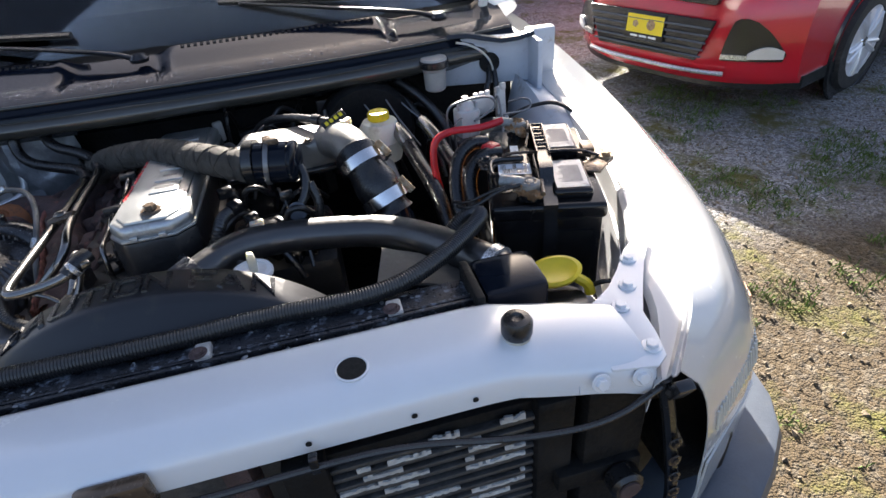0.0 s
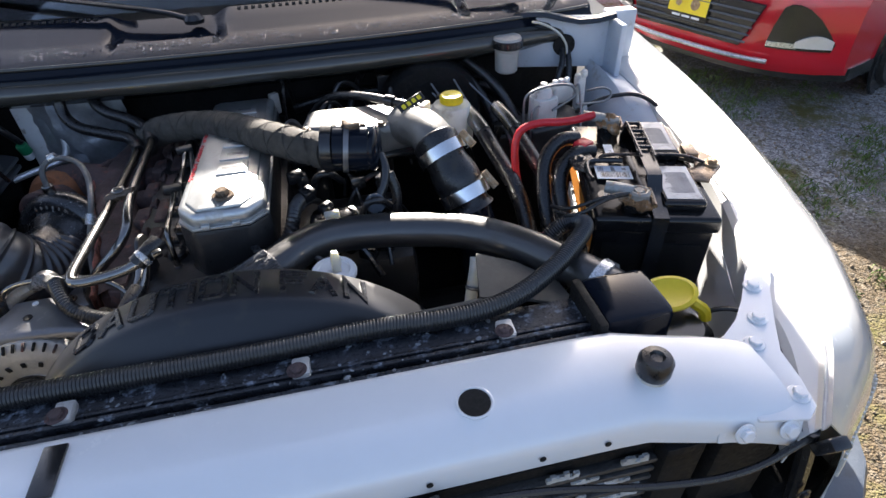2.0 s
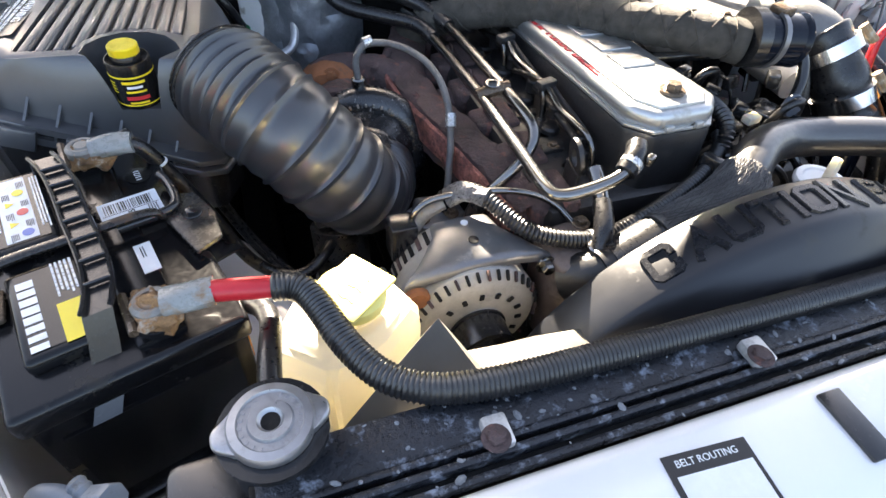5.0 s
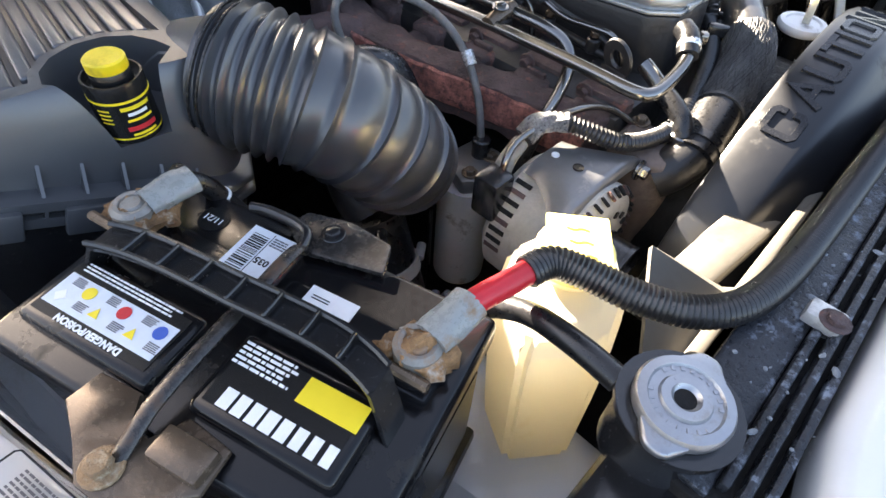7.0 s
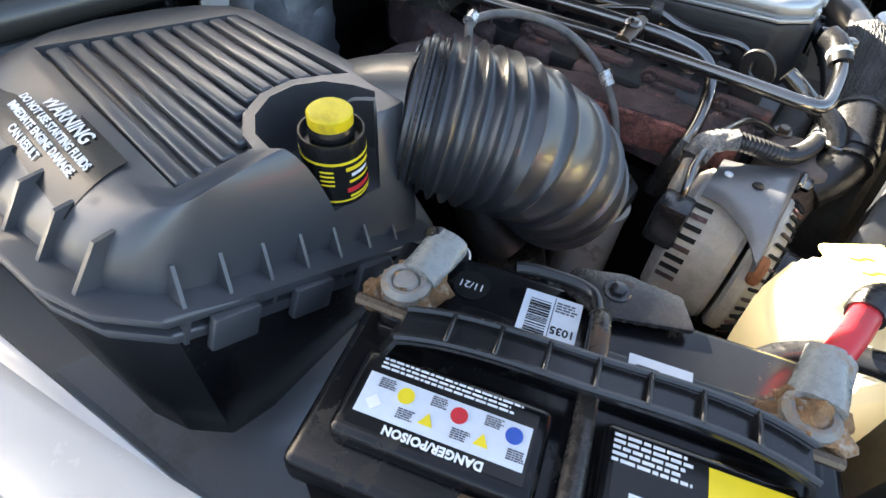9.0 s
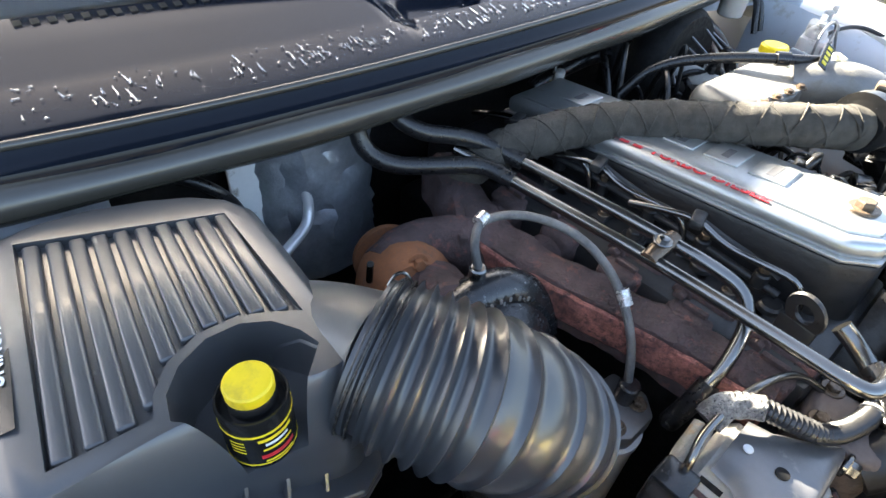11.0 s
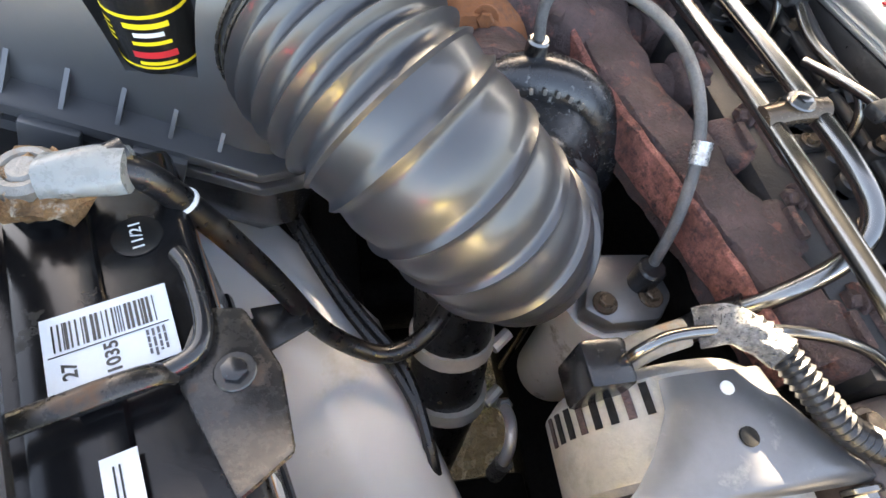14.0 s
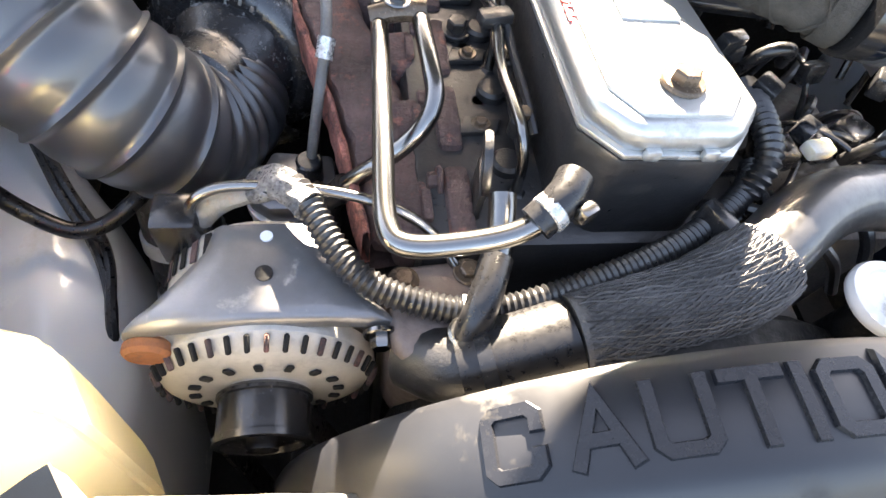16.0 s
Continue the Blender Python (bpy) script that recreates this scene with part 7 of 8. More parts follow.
for k in range(9):
    vx, vy, vz = random.uniform(0.10, 0.27), random.uniform(0.88, 1.0), random.uniform(1.06, 1.13)
    if k % 3:
        part("sensor_plug", box(at(vx, vy, vz, random.uniform(0, 90), random.uniform(-20, 20)), random.uniform(0.016, 0.03), random.uniform(0.012, 0.022), random.uniform(0.014, 0.024), 0.003), M_PLASTIC, tv)
    else:
        part("small_pipe", tube_bm([(vx, vy, vz - 0.03), (vx + 0.01, vy - 0.01, vz + 0.01), (vx + 0.035, vy - 0.012, vz + 0.014), (vx + 0.055, vy + 0.01, vz - 0.02)], 0.006, 10, 2), M_RUBBER, tv)
part("grey_plug", box(at(0.160, 0.880, 1.102, 8), 0.024, 0.016, 0.012, 0.003), M_MILK, tv, "pale grey plug")
pl = thing("intake_plenum", (0.23, 1.12, 1.05), "cast aluminium intake plenum behind the throttle", "plenum")
part("casting", prism([(0.115, 1.075), (0.26, 1.06), (0.335, 1.065), (0.35, 1.11), (0.33, 1.165), (0.14, 1.175)], 1.105, 1.168, 0.020, seg=4), M_CAST, pl)
part("edge_flange", prism([(0.105, 1.068), (0.27, 1.05), (0.345, 1.058), (0.36, 1.11), (0.335, 1.175), (0.13, 1.185)], 1.10, 1.112, 0.004), M_PLASTIC, pl)
part("elbow", tube_bm([(0.315, 1.09, 1.150), (0.338, 1.045, 1.165), (0.352, 1.005, 1.165), (0.362, 0.97, 1.150)], 0.037, 22, 3), M_CAST, pl, "cast elbow")
for k in range(6):
    part("bolt", bolt_bm(at(0.135 + 0.034 * k, 1.078 - 0.0035 * k, 1.167), 0.006, 0.006), M_BROWNSTEEL, pl)
sh = thing("silicone_coupler", (0.31, 0.90, 1.05), "black silicone coupler with two bright clamps", "hose coupler")
part("coupler", tube_bm([(0.356, 0.988, 1.160), (0.364, 0.966, 1.146), (0.378, 0.944, 1.117), (0.393, 0.922, 1.085), (0.402, 0.91, 1.06)], lambda f: 0.0395 + 0.003 * math.sin(f * 14), 26, 3), M_RUBBER, sh)
for a, b in (((0.361, 0.972, 1.152), (0.368, 0.959, 1.138)), ((0.389, 0.928, 1.094), (0.397, 0.916, 1.076))):
    c = part("band_clamp", tube_bm([a, b], 0.0455, 30, 0), M_BAND, sh, "bright steel T-bolt clamp")
    part("clamp_bolt", tube_bm([Vector(a) + Vector((0.036, -0.012, 0.034)), Vector(b) + Vector((0.046, -0.018, 0.030))], 0.007, 8, 0), M_COPPER, c)
part("lower_pipe", tube_bm([(0.400, 0.912, 1.065), (0.412, 0.895, 1.02), (0.42, 0.88, 0.90)], 0.036, 22, 2), M_GLOSS, sh)

# dipstick cap, grey plate, washer bottle
dc = thing("filler_cap", (0.153, 0.740, 1.09), "filler cap coloured white as if sunlit, with an upright lever", "cap")
# white colour carries the sunlight on the cap
part("cap", lathe([(0.029, 0), (0.032, 0.003), (0.033, 0.008), (0.031, 0.012), (0.024, 0.013), (0.022, 0.0105), (0, 0.0105)], at(0.153, 0.742, 1.096), 32), M_SLAT, dc)
part("lever", prism([(-0.006, 0), (0.006, 0), (0.0085, 0.020), (0.006, 0.034), (-0.003, 0.036), (-0.006, 0.020)], -0.005, 0.005, 0.002, m=axes_matrix((0.157, 0.740, 1.104), (0.2, -1, 0.1), (1, 0.2, 0))), M_MILK, dc)
part("tube", cyl(at(0.153, 0.742, 0.90), 0.014, 0.20, 0.002), M_DARK, dc)
# pale tube added for a sunlit strip; its brightness is in the colour
ph = thing("sunlit_strip", (0.345, 0.71, 1.0), "sunlit strip behind the shroud fin, made as a pale tube", "hose")
part("hose", tube_bm([(0.366, 0.748, 1.082), (0.362, 0.738, 1.066), (0.353, 0.724, 1.040), (0.345, 0.710, 1.010), (0.338, 0.702, 0.93), (0.335, 0.70, 0.84)], 0.0095, 12, 2, flat=0.7), M_MILK, ph)
part("clip", cyl(axes_matrix((0.353, 0.724, 1.040), (0.3, 0.4, 0.85)), 0.0112, 0.005, 0.001, 16), M_BRKT, ph)
wb = thing("washer_bottle", (0.60, 0.58, 0.9), "washer bottle with a yellow flip cap", "washer bottle")
part("body", box(at(0.60, 0.585, 0.80), 0.09, 0.10, 0.26, 0.012), M_PLASTIC, wb)
part("neck", lathe([(0.028, 0), (0.028, 0.03), (0.031, 0.034), (0.031, 0.042)], at(0.585, 0.545, 1.04), 24), M_PLASTIC, wb)
part("flip_cap", lathe([(0.0, 0), (0.030, 0), (0.034, 0.003), (0.034, 0.007), (0.028, 0.009), (0.024, 0.0065), (0, 0.006)], axes_matrix((0.585, 0.583, 1.100), (-0.05, -0.25, 0.95)) @ Matrix.Diagonal((1.2, 0.8, 1, 1)), 28), M_YELLOW, wb, "yellow flip cap")
part("cap_lip", tube_bm([(0.612, 0.566, 1.098), (0.626, 0.556, 1.09), (0.628, 0.552, 1.076)], 0.008, 8, 1), M_YELLOW, wb)
part("tag", tube_bm([(0.625, 0.56, 1.08), (0.645, 0.545, 1.10), (0.665, 0.525, 1.105)], 0.0035, 8, 2), M_RUBBER, wb)

# dipstick tube over the plenum with a tagged end
dt = thing("dipstick_tube", (0.25, 1.16, 1.1), "black dipstick tube with a yellow tagged end", "tube")
part("tube", tube_bm([(0.14, 1.285, 1.10), (0.18, 1.26, 1.155), (0.25, 1.175, 1.182), (0.315, 1.095, 1.190), (0.345, 1.062, 1.192)], 0.0085, 12, 3), M_RUBBER, dt)
part("collar", tube_bm([(0.292, 1.122, 1.188), (0.305, 1.107, 1.189)], 0.0115, 12, 0), M_PLASTIC, dt)
part("tag", box(at(0.352, 1.052, 1.183, -40), 0.012, 0.026, 0.022, 0.003), M_MILK, dt, "pale plastic end tag")
tp = part("tag_plate", box(axes_matrix((0.330, 1.066, 1.202), (-0.15, -0.62, 0.77), (0.93, 0.30, 0.30)), 0.052, 0.017, 0.0022, 0.0006, 1), M_LABEL, dt, "black tag plate with yellow print")
for k in range(4):
    part("tag_print", box(axes_matrix((0.330, 1.066, 1.202), (-0.15, -0.62, 0.77), (0.93, 0.30, 0.30)) @ at(-0.016 + 0.011 * k, 0.0, 0.0024), 0.007, 0.009, 0.0003, 0, 1), M_GOLD, tp)
# side lamp fitting beside the left battery
sf = thing("lamp_fitting", (-0.65, 0.60, 1.08), "grey plastic lamp fitting with a bent stem and ribbed lead", "fitting")
FIT = axes_matrix((-0.663, 0.609, 1.080), (0.80, -0.42, 0.42))
part("socket", lathe([(0.0, 0), (0.0095, 0), (0.0125, 0.004), (0.0135, 0.020), (0.0125, 0.023), (0, 0.023)], FIT, 8), M_GREYFIT, sf, "eight-sided grey socket")
part("centre_pin", cyl(FIT @ pose(0, 0, 0.0225), 0.0018, 0.001, 0, 8), M_HOLE, sf)
part("stub", tube_bm([(-0.663, 0.611, 1.081), (-0.668, 0.618, 1.084), (-0.674, 0.625, 1.086)], 0.0068, 12, 1, 0.003, rib=0.0012), M_GREYFIT, sf, "ribbed grey stub")
part("stem", tube_bm([(-0.655, 0.603, 1.075), (-0.670, 0.612, 1.076), (-0.691, 0.625, 1.078), (-0.708, 0.632, 1.068), (-0.718, 0.634, 1.040)], 0.0078, 14, 3), M_GREYFIT, sf, "bent grey stem")
part("lead_wire", tube_bm([(-0.650, 0.592, 1.078), (-0.662, 0.595, 1.074), (-0.680, 0.602, 1.070), (-0.700, 0.608, 1.050)], 0.0045, 10, 2), M_MILK, sf)
part("lead", tube_bm([(-0.643, 0.590, 1.083), (-0.632, 0.575, 1.082), (-0.622, 0.555, 1.080), (-0.606, 0.530, 1.078), (-0.585, 0.505, 1.070), (-0.56, 0.49, 1.05)], 0.0065, 12, 2, 0.0026, rib=0.0016), M_LOOM, sf, "black ribbed lead")


# ---- right rear corner of the bay ----
bf = thing("brake_fluid_reservoir", (0.419, 1.12, 1.05), "milky brake fluid reservoir with a yellow cap", "reservoir")
part("reservoir", lathe([(0.030, 0), (0.042, 0.004), (0.045, 0.02), (0.045, 0.045), (0.048, 0.050), (0.045, 0.055), (0.045, 0.080), (0.037, 0.092), (0.024, 0.096)], at(0.430, 1.170, 1.052), 30), M_MILK, bf)
part("cap", lathe([(0.022, 0), (0.024, 0.002), (0.024, 0.014), (0.021, 0.017), (0, 0.017)], at(0.430, 1.170, 1.148), 26), M_YELLOW, bf, "yellow screw cap")
part("master_cylinder", tube_bm([(0.419, 1.03, 1.045), (0.419, 1.20, 1.05), (0.419, 1.38, 1.06)], 0.028, 18, 0), M_ALU, bf)
part("booster", lathe([(0.05, 0), (0.11, 0.01), (0.12, 0.03), (0.12, 0.07), (0.11, 0.085)], axes_matrix((0.419, 1.40, 1.06), (0, -1, 0)), 36), M_DARK, bf)
cn = thing("vent_canister", (0.602, 1.34, 1.10), "grey cup-shaped canister below the cowl", "canister")
part("cup", lathe([(0.022, 0), (0.026, 0.004), (0.028, 0.05), (0.032, 0.054), (0.033, 0.075), (0.030, 0.08)], at(0.602, 1.335, 1.135), 26), M_CUP, cn)
part("rim", lathe([(0.034, 0), (0.036, 0.002), (0.036, 0.016), (0.034, 0.018)], at(0.602, 1.335, 1.192), 26), M_PLASTIC, cn)
ab = thing("hydraulic_unit", (0.66, 1.17, 0.85), "pale brake hydraulic unit with thin bent steel lines", "hydraulic unit")
part("valve_body", prism([(-0.026, -0.024), (0.020, -0.026), (0.028, -0.012), (0.026, 0.024), (-0.020, 0.026), (-0.028, 0.010)], 0, 0.062, 0.006, m=at(0.630, 1.165, 1.078, 12)), M_UNIT, ab, "pale plastic valve body")
part("valve_dome", lathe([(0.020, 0), (0.019, 0.012), (0.013, 0.019), (0.007, 0.021), (0.007, 0.029), (0, 0.029)], at(0.628, 1.165, 1.139), 20), M_UNIT, ab)
part("side_block", box(at(0.672, 1.180, 1.118, 14), 0.050, 0.036, 0.038, 0.006, 3), M_UNIT, ab)
for k in range(3):
    part("line_nut", cyl(at(0.656 + 0.015 * k, 1.172 + 0.004 * k, 1.156, 10), 0.0068, 0.012, 0.002, 6), M_ALLOY, ab, "bright line nut")
part("upright_plug", box(at(0.718, 1.178, 1.098, 8, -4), 0.022, 0.018, 0.074, 0.005, 3), M_UNIT, ab, "tall pale plug")
part("upright_tip", box(at(0.722, 1.176, 1.166, 8, -4), 0.013, 0.012, 0.016, 0.003), M_UNIT, ab)
part("plug_wedge", prism([(-0.010, 0), (0.010, 0), (0.005, 0.034), (-0.005, 0.034)], -0.005, 0.005, 0.002, m=axes_matrix((0.722, 1.156, 1.078), (0, -1, 0), (1, 0, 0))), M_UNIT, ab)
part("lower_block", box(at(0.660, 1.185, 0.99, 12), 0.15, 0.09, 0.090, 0.010, 3), M_ENGINE, ab)
part("base", box(at(0.67, 1.19, 0.84), 0.12, 0.10, 0.155, 0.01), M_DARK, ab)
for pts in (((0.585, 1.14, 1.02), (0.578, 1.143, 1.120), (0.580, 1.146, 1.152), (0.604, 1.150, 1.163), (0.655, 1.156, 1.166), (0.690, 1.156, 1.160), (0.698, 1.152, 1.140), (0.680, 1.150, 1.128), (0.640, 1.136, 1.118)),
            ((0.596, 1.13, 1.02), (0.590, 1.133, 1.115), (0.604, 1.138, 1.130), (0.622, 1.142, 1.128)),
            ((0.740, 1.19, 1.128), (0.775, 1.178, 1.138), (0.792, 1.170, 1.128), (0.782, 1.164, 1.112), (0.745, 1.160, 1.112), (0.700, 1.150, 1.118)),
            ((0.700, 1.168, 1.15), (0.706, 1.160, 1.162), (0.708, 1.140, 1.110), (0.700, 1.110, 1.040))):
    part("brake_line", tube_bm(pts, 0.0026, 8, 3), M_BRKT, ab, "thin bent steel line")

# strut apron beside the unit, body colour with shade put into it
rows = []
for y, top, xin in ((0.93, 1.045, 0.800), (0.99, 1.075, 0.790), (1.06, 1.098, 0.780), (1.14, 1.118, 0.775), (1.22, 1.140, 0.780), (1.28, 1.150, 0.795), (1.36, 1.152, 0.800)):
    rows.append([Vector(p) for p in ((0.885, y, min(top, 1.112)), (0.868, y, min(top, 1.114)), (0.845, y, min(top, 1.116)), (0.820, y, top - 0.014), (xin + 0.014, y, top - 0.045), (xin + 0.004, y, top - 0.085), (xin, y, top - 0.14), (xin - 0.002, y, 0.86))])
part("strut_apron", loft(rows, thick=0.002), M_INNER, truck, "rounded strut apron in white darkened for shade")
part("hinge_mount", box(at(0.900, 1.385, 1.10), 0.075, 0.035, 0.138, 0.006), M_INNER, truck, "hinge mount in white darkened for shade")
part("cowl_return", prism([(0.852, 1.28), (0.866, 1.28), (0.866, 1.362), (0.852, 1.362)], 1.10, 1.232, 0.003), M_INNER, truck)
part("cowl_cap", loft([[Vector((0.62 + 0.24 * i / 6, 1.395 - 0.06 * i / 6 + dy, 1.236 + dz + 0.010 * math.sin(1.1 * i))) for dy, dz in ((-0.014, -0.003), (-0.008, 0.006), (0.012, 0.007), (0.02, -0.002))] for i in range(7)], thick=0.003), M_PLASTIC, truck, "black cowl end seal")
sb = thing("apron_cable", (0.85, 1.15, 1.11), "thin black cable lying over the strut apron", "cable")
part("cable", tube_bm([(0.72, 1.19, 1.08), (0.765, 1.185, 1.105), (0.800, 1.176, 1.116), (0.840, 1.150, 1.127), (0.862, 1.10, 1.119), (0.865, 1.05, 1.098), (0.850, 1.00, 1.06)], 0.0045, 10, 3), M_RUBBER, sb)
wc = thing("washer_line", (0.75, 1.36, 1.2), "thin white washer line through the cowl hole", "hose")
part("line", tube_bm([(0.665, 1.352, 1.236), (0.690, 1.345, 1.232), (0.725, 1.342, 1.213), (0.750, 1.343, 1.185), (0.760, 1.352, 1.155), (0.762, 1.36, 1.13)], 0.0028, 8, 3), M_MILK, wc)
for k in range(2):
    part("hose", tube_bm([(0.752 + 0.012 * k, 1.368, 1.165), (0.746 + 0.016 * k, 1.340, 1.140), (0.730 + 0.028 * k, 1.325, 1.115), (0.722 + 0.03 * k, 1.31, 1.08)], 0.007, 10, 2), M_RUBBER, wc, "black hose end")
part("strut_apron", prism([(-0.85, 0.96), (-0.835, 0.97), (-0.86, 1.34), (-0.885, 1.34)], 0.86, 1.098, 0.004), M_PAINT, truck)

# hoses running down in front of the brake parts
for k, (x, r, m) in enumerate(((0.470, 0.016, M_RUBBER), (0.535, 0.014, M_RUBBER))):
    h = thing("heater_hose", (x, 1.0, 0.9), "black ribbed heater hose with a steel end", "hose", "heater hoses")
    part("hose", tube_bm([(x + 0.006, 1.10, 1.112), (x + 0.018, 1.02, 1.088), (x + 0.035, 0.94, 1.05), (x + 0.04, 0.87, 0.98), (x + 0.035, 0.84, 0.88)], r, 14, 3, 0.003, rib=0.0008), M_RUBBER, h)
    part("steel_end", tube_bm([(x - 0.008, 1.17, 1.125), (x, 1.13, 1.120), (x + 0.008, 1.09, 1.110)], r * 1.05, 14, 1), M_STEEL, h, "shiny steel end")
rc = thing("red_cable", (0.55, 0.95, 1.1), "red battery cable looping over to the battery", "cable")
PT = WR @ Vector((0.272, 0.121, 1.119 + 0.028 + 0.03))
part("cable", tube_bm([(0.515, 0.97, 1.04), (0.505, 0.985, 1.10), (0.512, 1.00, 1.150), (0.545, 0.995, 1.168), (0.60, 0.975, 1.170), tuple(PT + Vector((-0.025, 0.012, 0.004)))], 0.0072, 12, 3), M_RED, rc)
part("red_boot", box(at(0.600, 0.905, 1.145, 30), 0.030, 0.026, 0.022, 0.005), M_RED, rc, "faded red terminal boot")
for k, (a, b) in enumerate((((0.60, 0.93, 1.160), (0.52, 0.80, 1.02)), ((0.615, 0.895, 1.150), (0.555, 0.79, 1.02)))):
    bc = thing("black_battery_cable", (0.56, 0.88, 1.1), "thick black battery cable arching from the terminal", "cable", "battery cables")
    a, b = Vector(a), Vector(b)
    part("cable", tube_bm([a, a + Vector((-0.035, -0.002, 0.006)), a + Vector((-0.07, -0.02, -0.02)), (a + b) / 2 + Vector((-0.045, -0.01, 0)), b, b + Vector((0.0, -0.02, -0.12))], 0.0125, 14, 3), M_RUBBER, bc)
NT = WR @ Vector((0.0265, 0.121, 1.119 + 0.028 + 0.028))
ng = thing("black_battery_cable", tuple(NT), "thin black cables from the front battery terminal", "cable", "battery cables")
for k in range(2):
    part("cable", tube_bm([NT, NT + Vector((-0.05, 0.0, 0.0 + 0.004 * k)), NT + Vector((-0.10, -0.01 + 0.02 * k, -0.02)), (0.49, 0.755 + 0.015 * k, 1.14)], 0.0032 - 0.0006 * k, 10, 3), M_RUBBER, ng)

# harness and pads on the right half of the firewall
fh = thing("firewall_harness", (0.40, 1.44, 1.05), "black taped harness and hoses along the firewall", "wiring harness")
part("trunk", tube_bm([(0.10, 1.44, 1.06), (0.22, 1.43, 1.09), (0.36, 1.42, 1.085), (0.50, 1.41, 1.10), (0.60, 1.40, 1.07), (0.66, 1.38, 0.98)], 0.014, 12, 3, 0.01, wob=0.06), M_RUBBER, fh)
for k, (x, y, z, dx, m, r) in enumerate(((0.34, 1.41, 1.10, 0.03, M_RUBBER, 0.008), (0.455, 1.39, 1.13, 0.02, M_LOOM, 0.010), (0.500, 1.38, 1.14, 0.045, M_RUBBER, 0.009), (0.545, 1.37, 1.135, 0.05, M_LOOM, 0.011), (0.575, 1.36, 1.11, 0.03, M_RUBBER, 0.007), (0.25, 1.40, 1.11, -0.03, M_RUBBER, 0.007))):
    part("branch", tube_bm([(x - dx, y + 0.04, z + 0.03), (x, y, z), (x + dx, y - 0.05, z - 0.05), (x + 1.6 * dx, y - 0.09, z - 0.13)], r, 10, 3), m, fh)
for k, (x, y, z, dx) in enumerate(((0.40, 1.34, 1.13, 0.05), (0.425, 1.30, 1.12, 0.04), (0.36, 1.33, 1.12, -0.04), (0.52, 1.30, 1.11, 0.06), (0.49, 1.27, 1.10, 0.035))):
    part("bright_wire", tube_bm([(x - dx * 0.6, y + 0.05, z + 0.04), (x, y, z), (x + dx, y - 0.06, z - 0.05)], 0.0022, 6, 2), M_BRKT, fh, "thin grey wire")
part("pad", box(at(0.42, 1.462, 1.02, 0, -4), 0.11, 0.012, 0.11, 0.006, 3), M_BRKT, fh, "grey sound pad")
part("bracket", prism([(-0.022, 0), (0.022, 0), (0.010, 0.060), (-0.006, 0.066)], -0.003, 0.003, 0.001, m=axes_matrix((0.395, 1.33, 1.06), (0.2, -1, 0.2), (1, 0.2, 0))), M_BROWNSTEEL, fh, "tan pressed bracket")

# left rear corner: evaporator box, foil shield, line, green plug
ev = thing("heater_box", (-0.55, 1.40, 1.0), "dark heater box with a foil heat shield", "heater box")
part("box", box(at(-0.50, 1.470, 0.88), 0.40, 0.04, 0.30, 0.015), M_DARK, ev)
part("foil_shield", loft([[Vector((-0.47 + 0.20 * u + 0.01 * noise.noise(Vector((u * 9, v * 9, 0))), 1.435 - 0.05 * math.sin(math.pi * u) + 0.012 * noise.noise(Vector((u * 11, v * 11, 5))), 1.15 - 0.24 * v)) for u in [i / 18 for i in range(19)]] for v in [j / 16 for j in range(17)]], thick=0.002), M_FOIL, ev, "crumpled foil heat shield")
part("white_panel", box(at(-0.462, 1.425, 0.95), 0.055, 0.008, 0.20, 0.003), M_SLAT, ev)
al = thing("aluminium_line", (-0.5, 1.25, 1.1), "bare aluminium line bent beside the heater box", "pipe")
part("line", tube_bm([(-0.515, 1.325, 1.016), (-0.46, 1.355, 1.022), (-0.418, 1.376, 1.026), (-0.404, 1.388, 1.040), (-0.401, 1.398, 1.075), (-0.405, 1.410, 1.120)], 0.0075, 12, 2), M_ALLOY, al)
gc = thing("green_connector", (-0.487, 1.405, 1.02), "green wiring connector on a black lead", "connector")
part("plug", cyl(axes_matrix((-0.487, 1.400, 1.045), (-0.1, -0.3, 1)), 0.012, 0.024, 0.002), M_GREEN, gc)
part("white_tip", cyl(axes_matrix((-0.4865, 1.402, 1.030), (-0.1, -0.3, 1)), 0.010, 0.016, 0.002), M_WHITE, gc)
part("lead", tube_bm([(-0.488, 1.40, 1.066), (-0.51, 1.38, 1.12), (-0.55, 1.40, 1.15), (-0.60, 1.43, 1.16)], 0.007, 10, 2), M_RUBBER, gc)
# brake booster style dark pipe stub behind the foil and yellow wire at the far left
yw = thing("yellow_wire", (-0.78, 1.36, 1.15), "thin yellow wire along the fender", "wire")
part("wire", tube_bm([(-0.75, 1.38, 1.20), (-0.80, 1.345, 1.215), (-0.83, 1.30, 1.19), (-0.845, 1.26, 1.13)], 0.0035, 8, 3), M_GOLD, yw)

# alternator loom and left battery cable
lm = thing("corrugated_loom", (-0.2, 0.8, 1.05), "black corrugated engine loom with taped branch", "cable loom")
part("conduit", tube_bm([(-0.285, 0.872, 1.075), (-0.262, 0.862, 1.085), (-0.243, 0.822, 1.078), (-0.225, 0.795, 1.068), (-0.19, 0.778, 1.060), (-0.135, 0.766, 1.056), (-0.075, 0.774, 1.070), (0.015, 0.800, 1.085), (0.085, 0.842, 1.095), (0.10, 0.87, 1.10)], 0.0098, 14, 3, 0.0026, rib=0.0020), M_LOOM, lm)
part("foil_tape", tube_bm([(-0.295, 0.872, 1.068), (-0.272, 0.868, 1.083), (-0.254, 0.845, 1.083)], 0.0120, 22, 3, 0.003, wob=0.45), M_TAPE, lm, "crinkled silver tape")
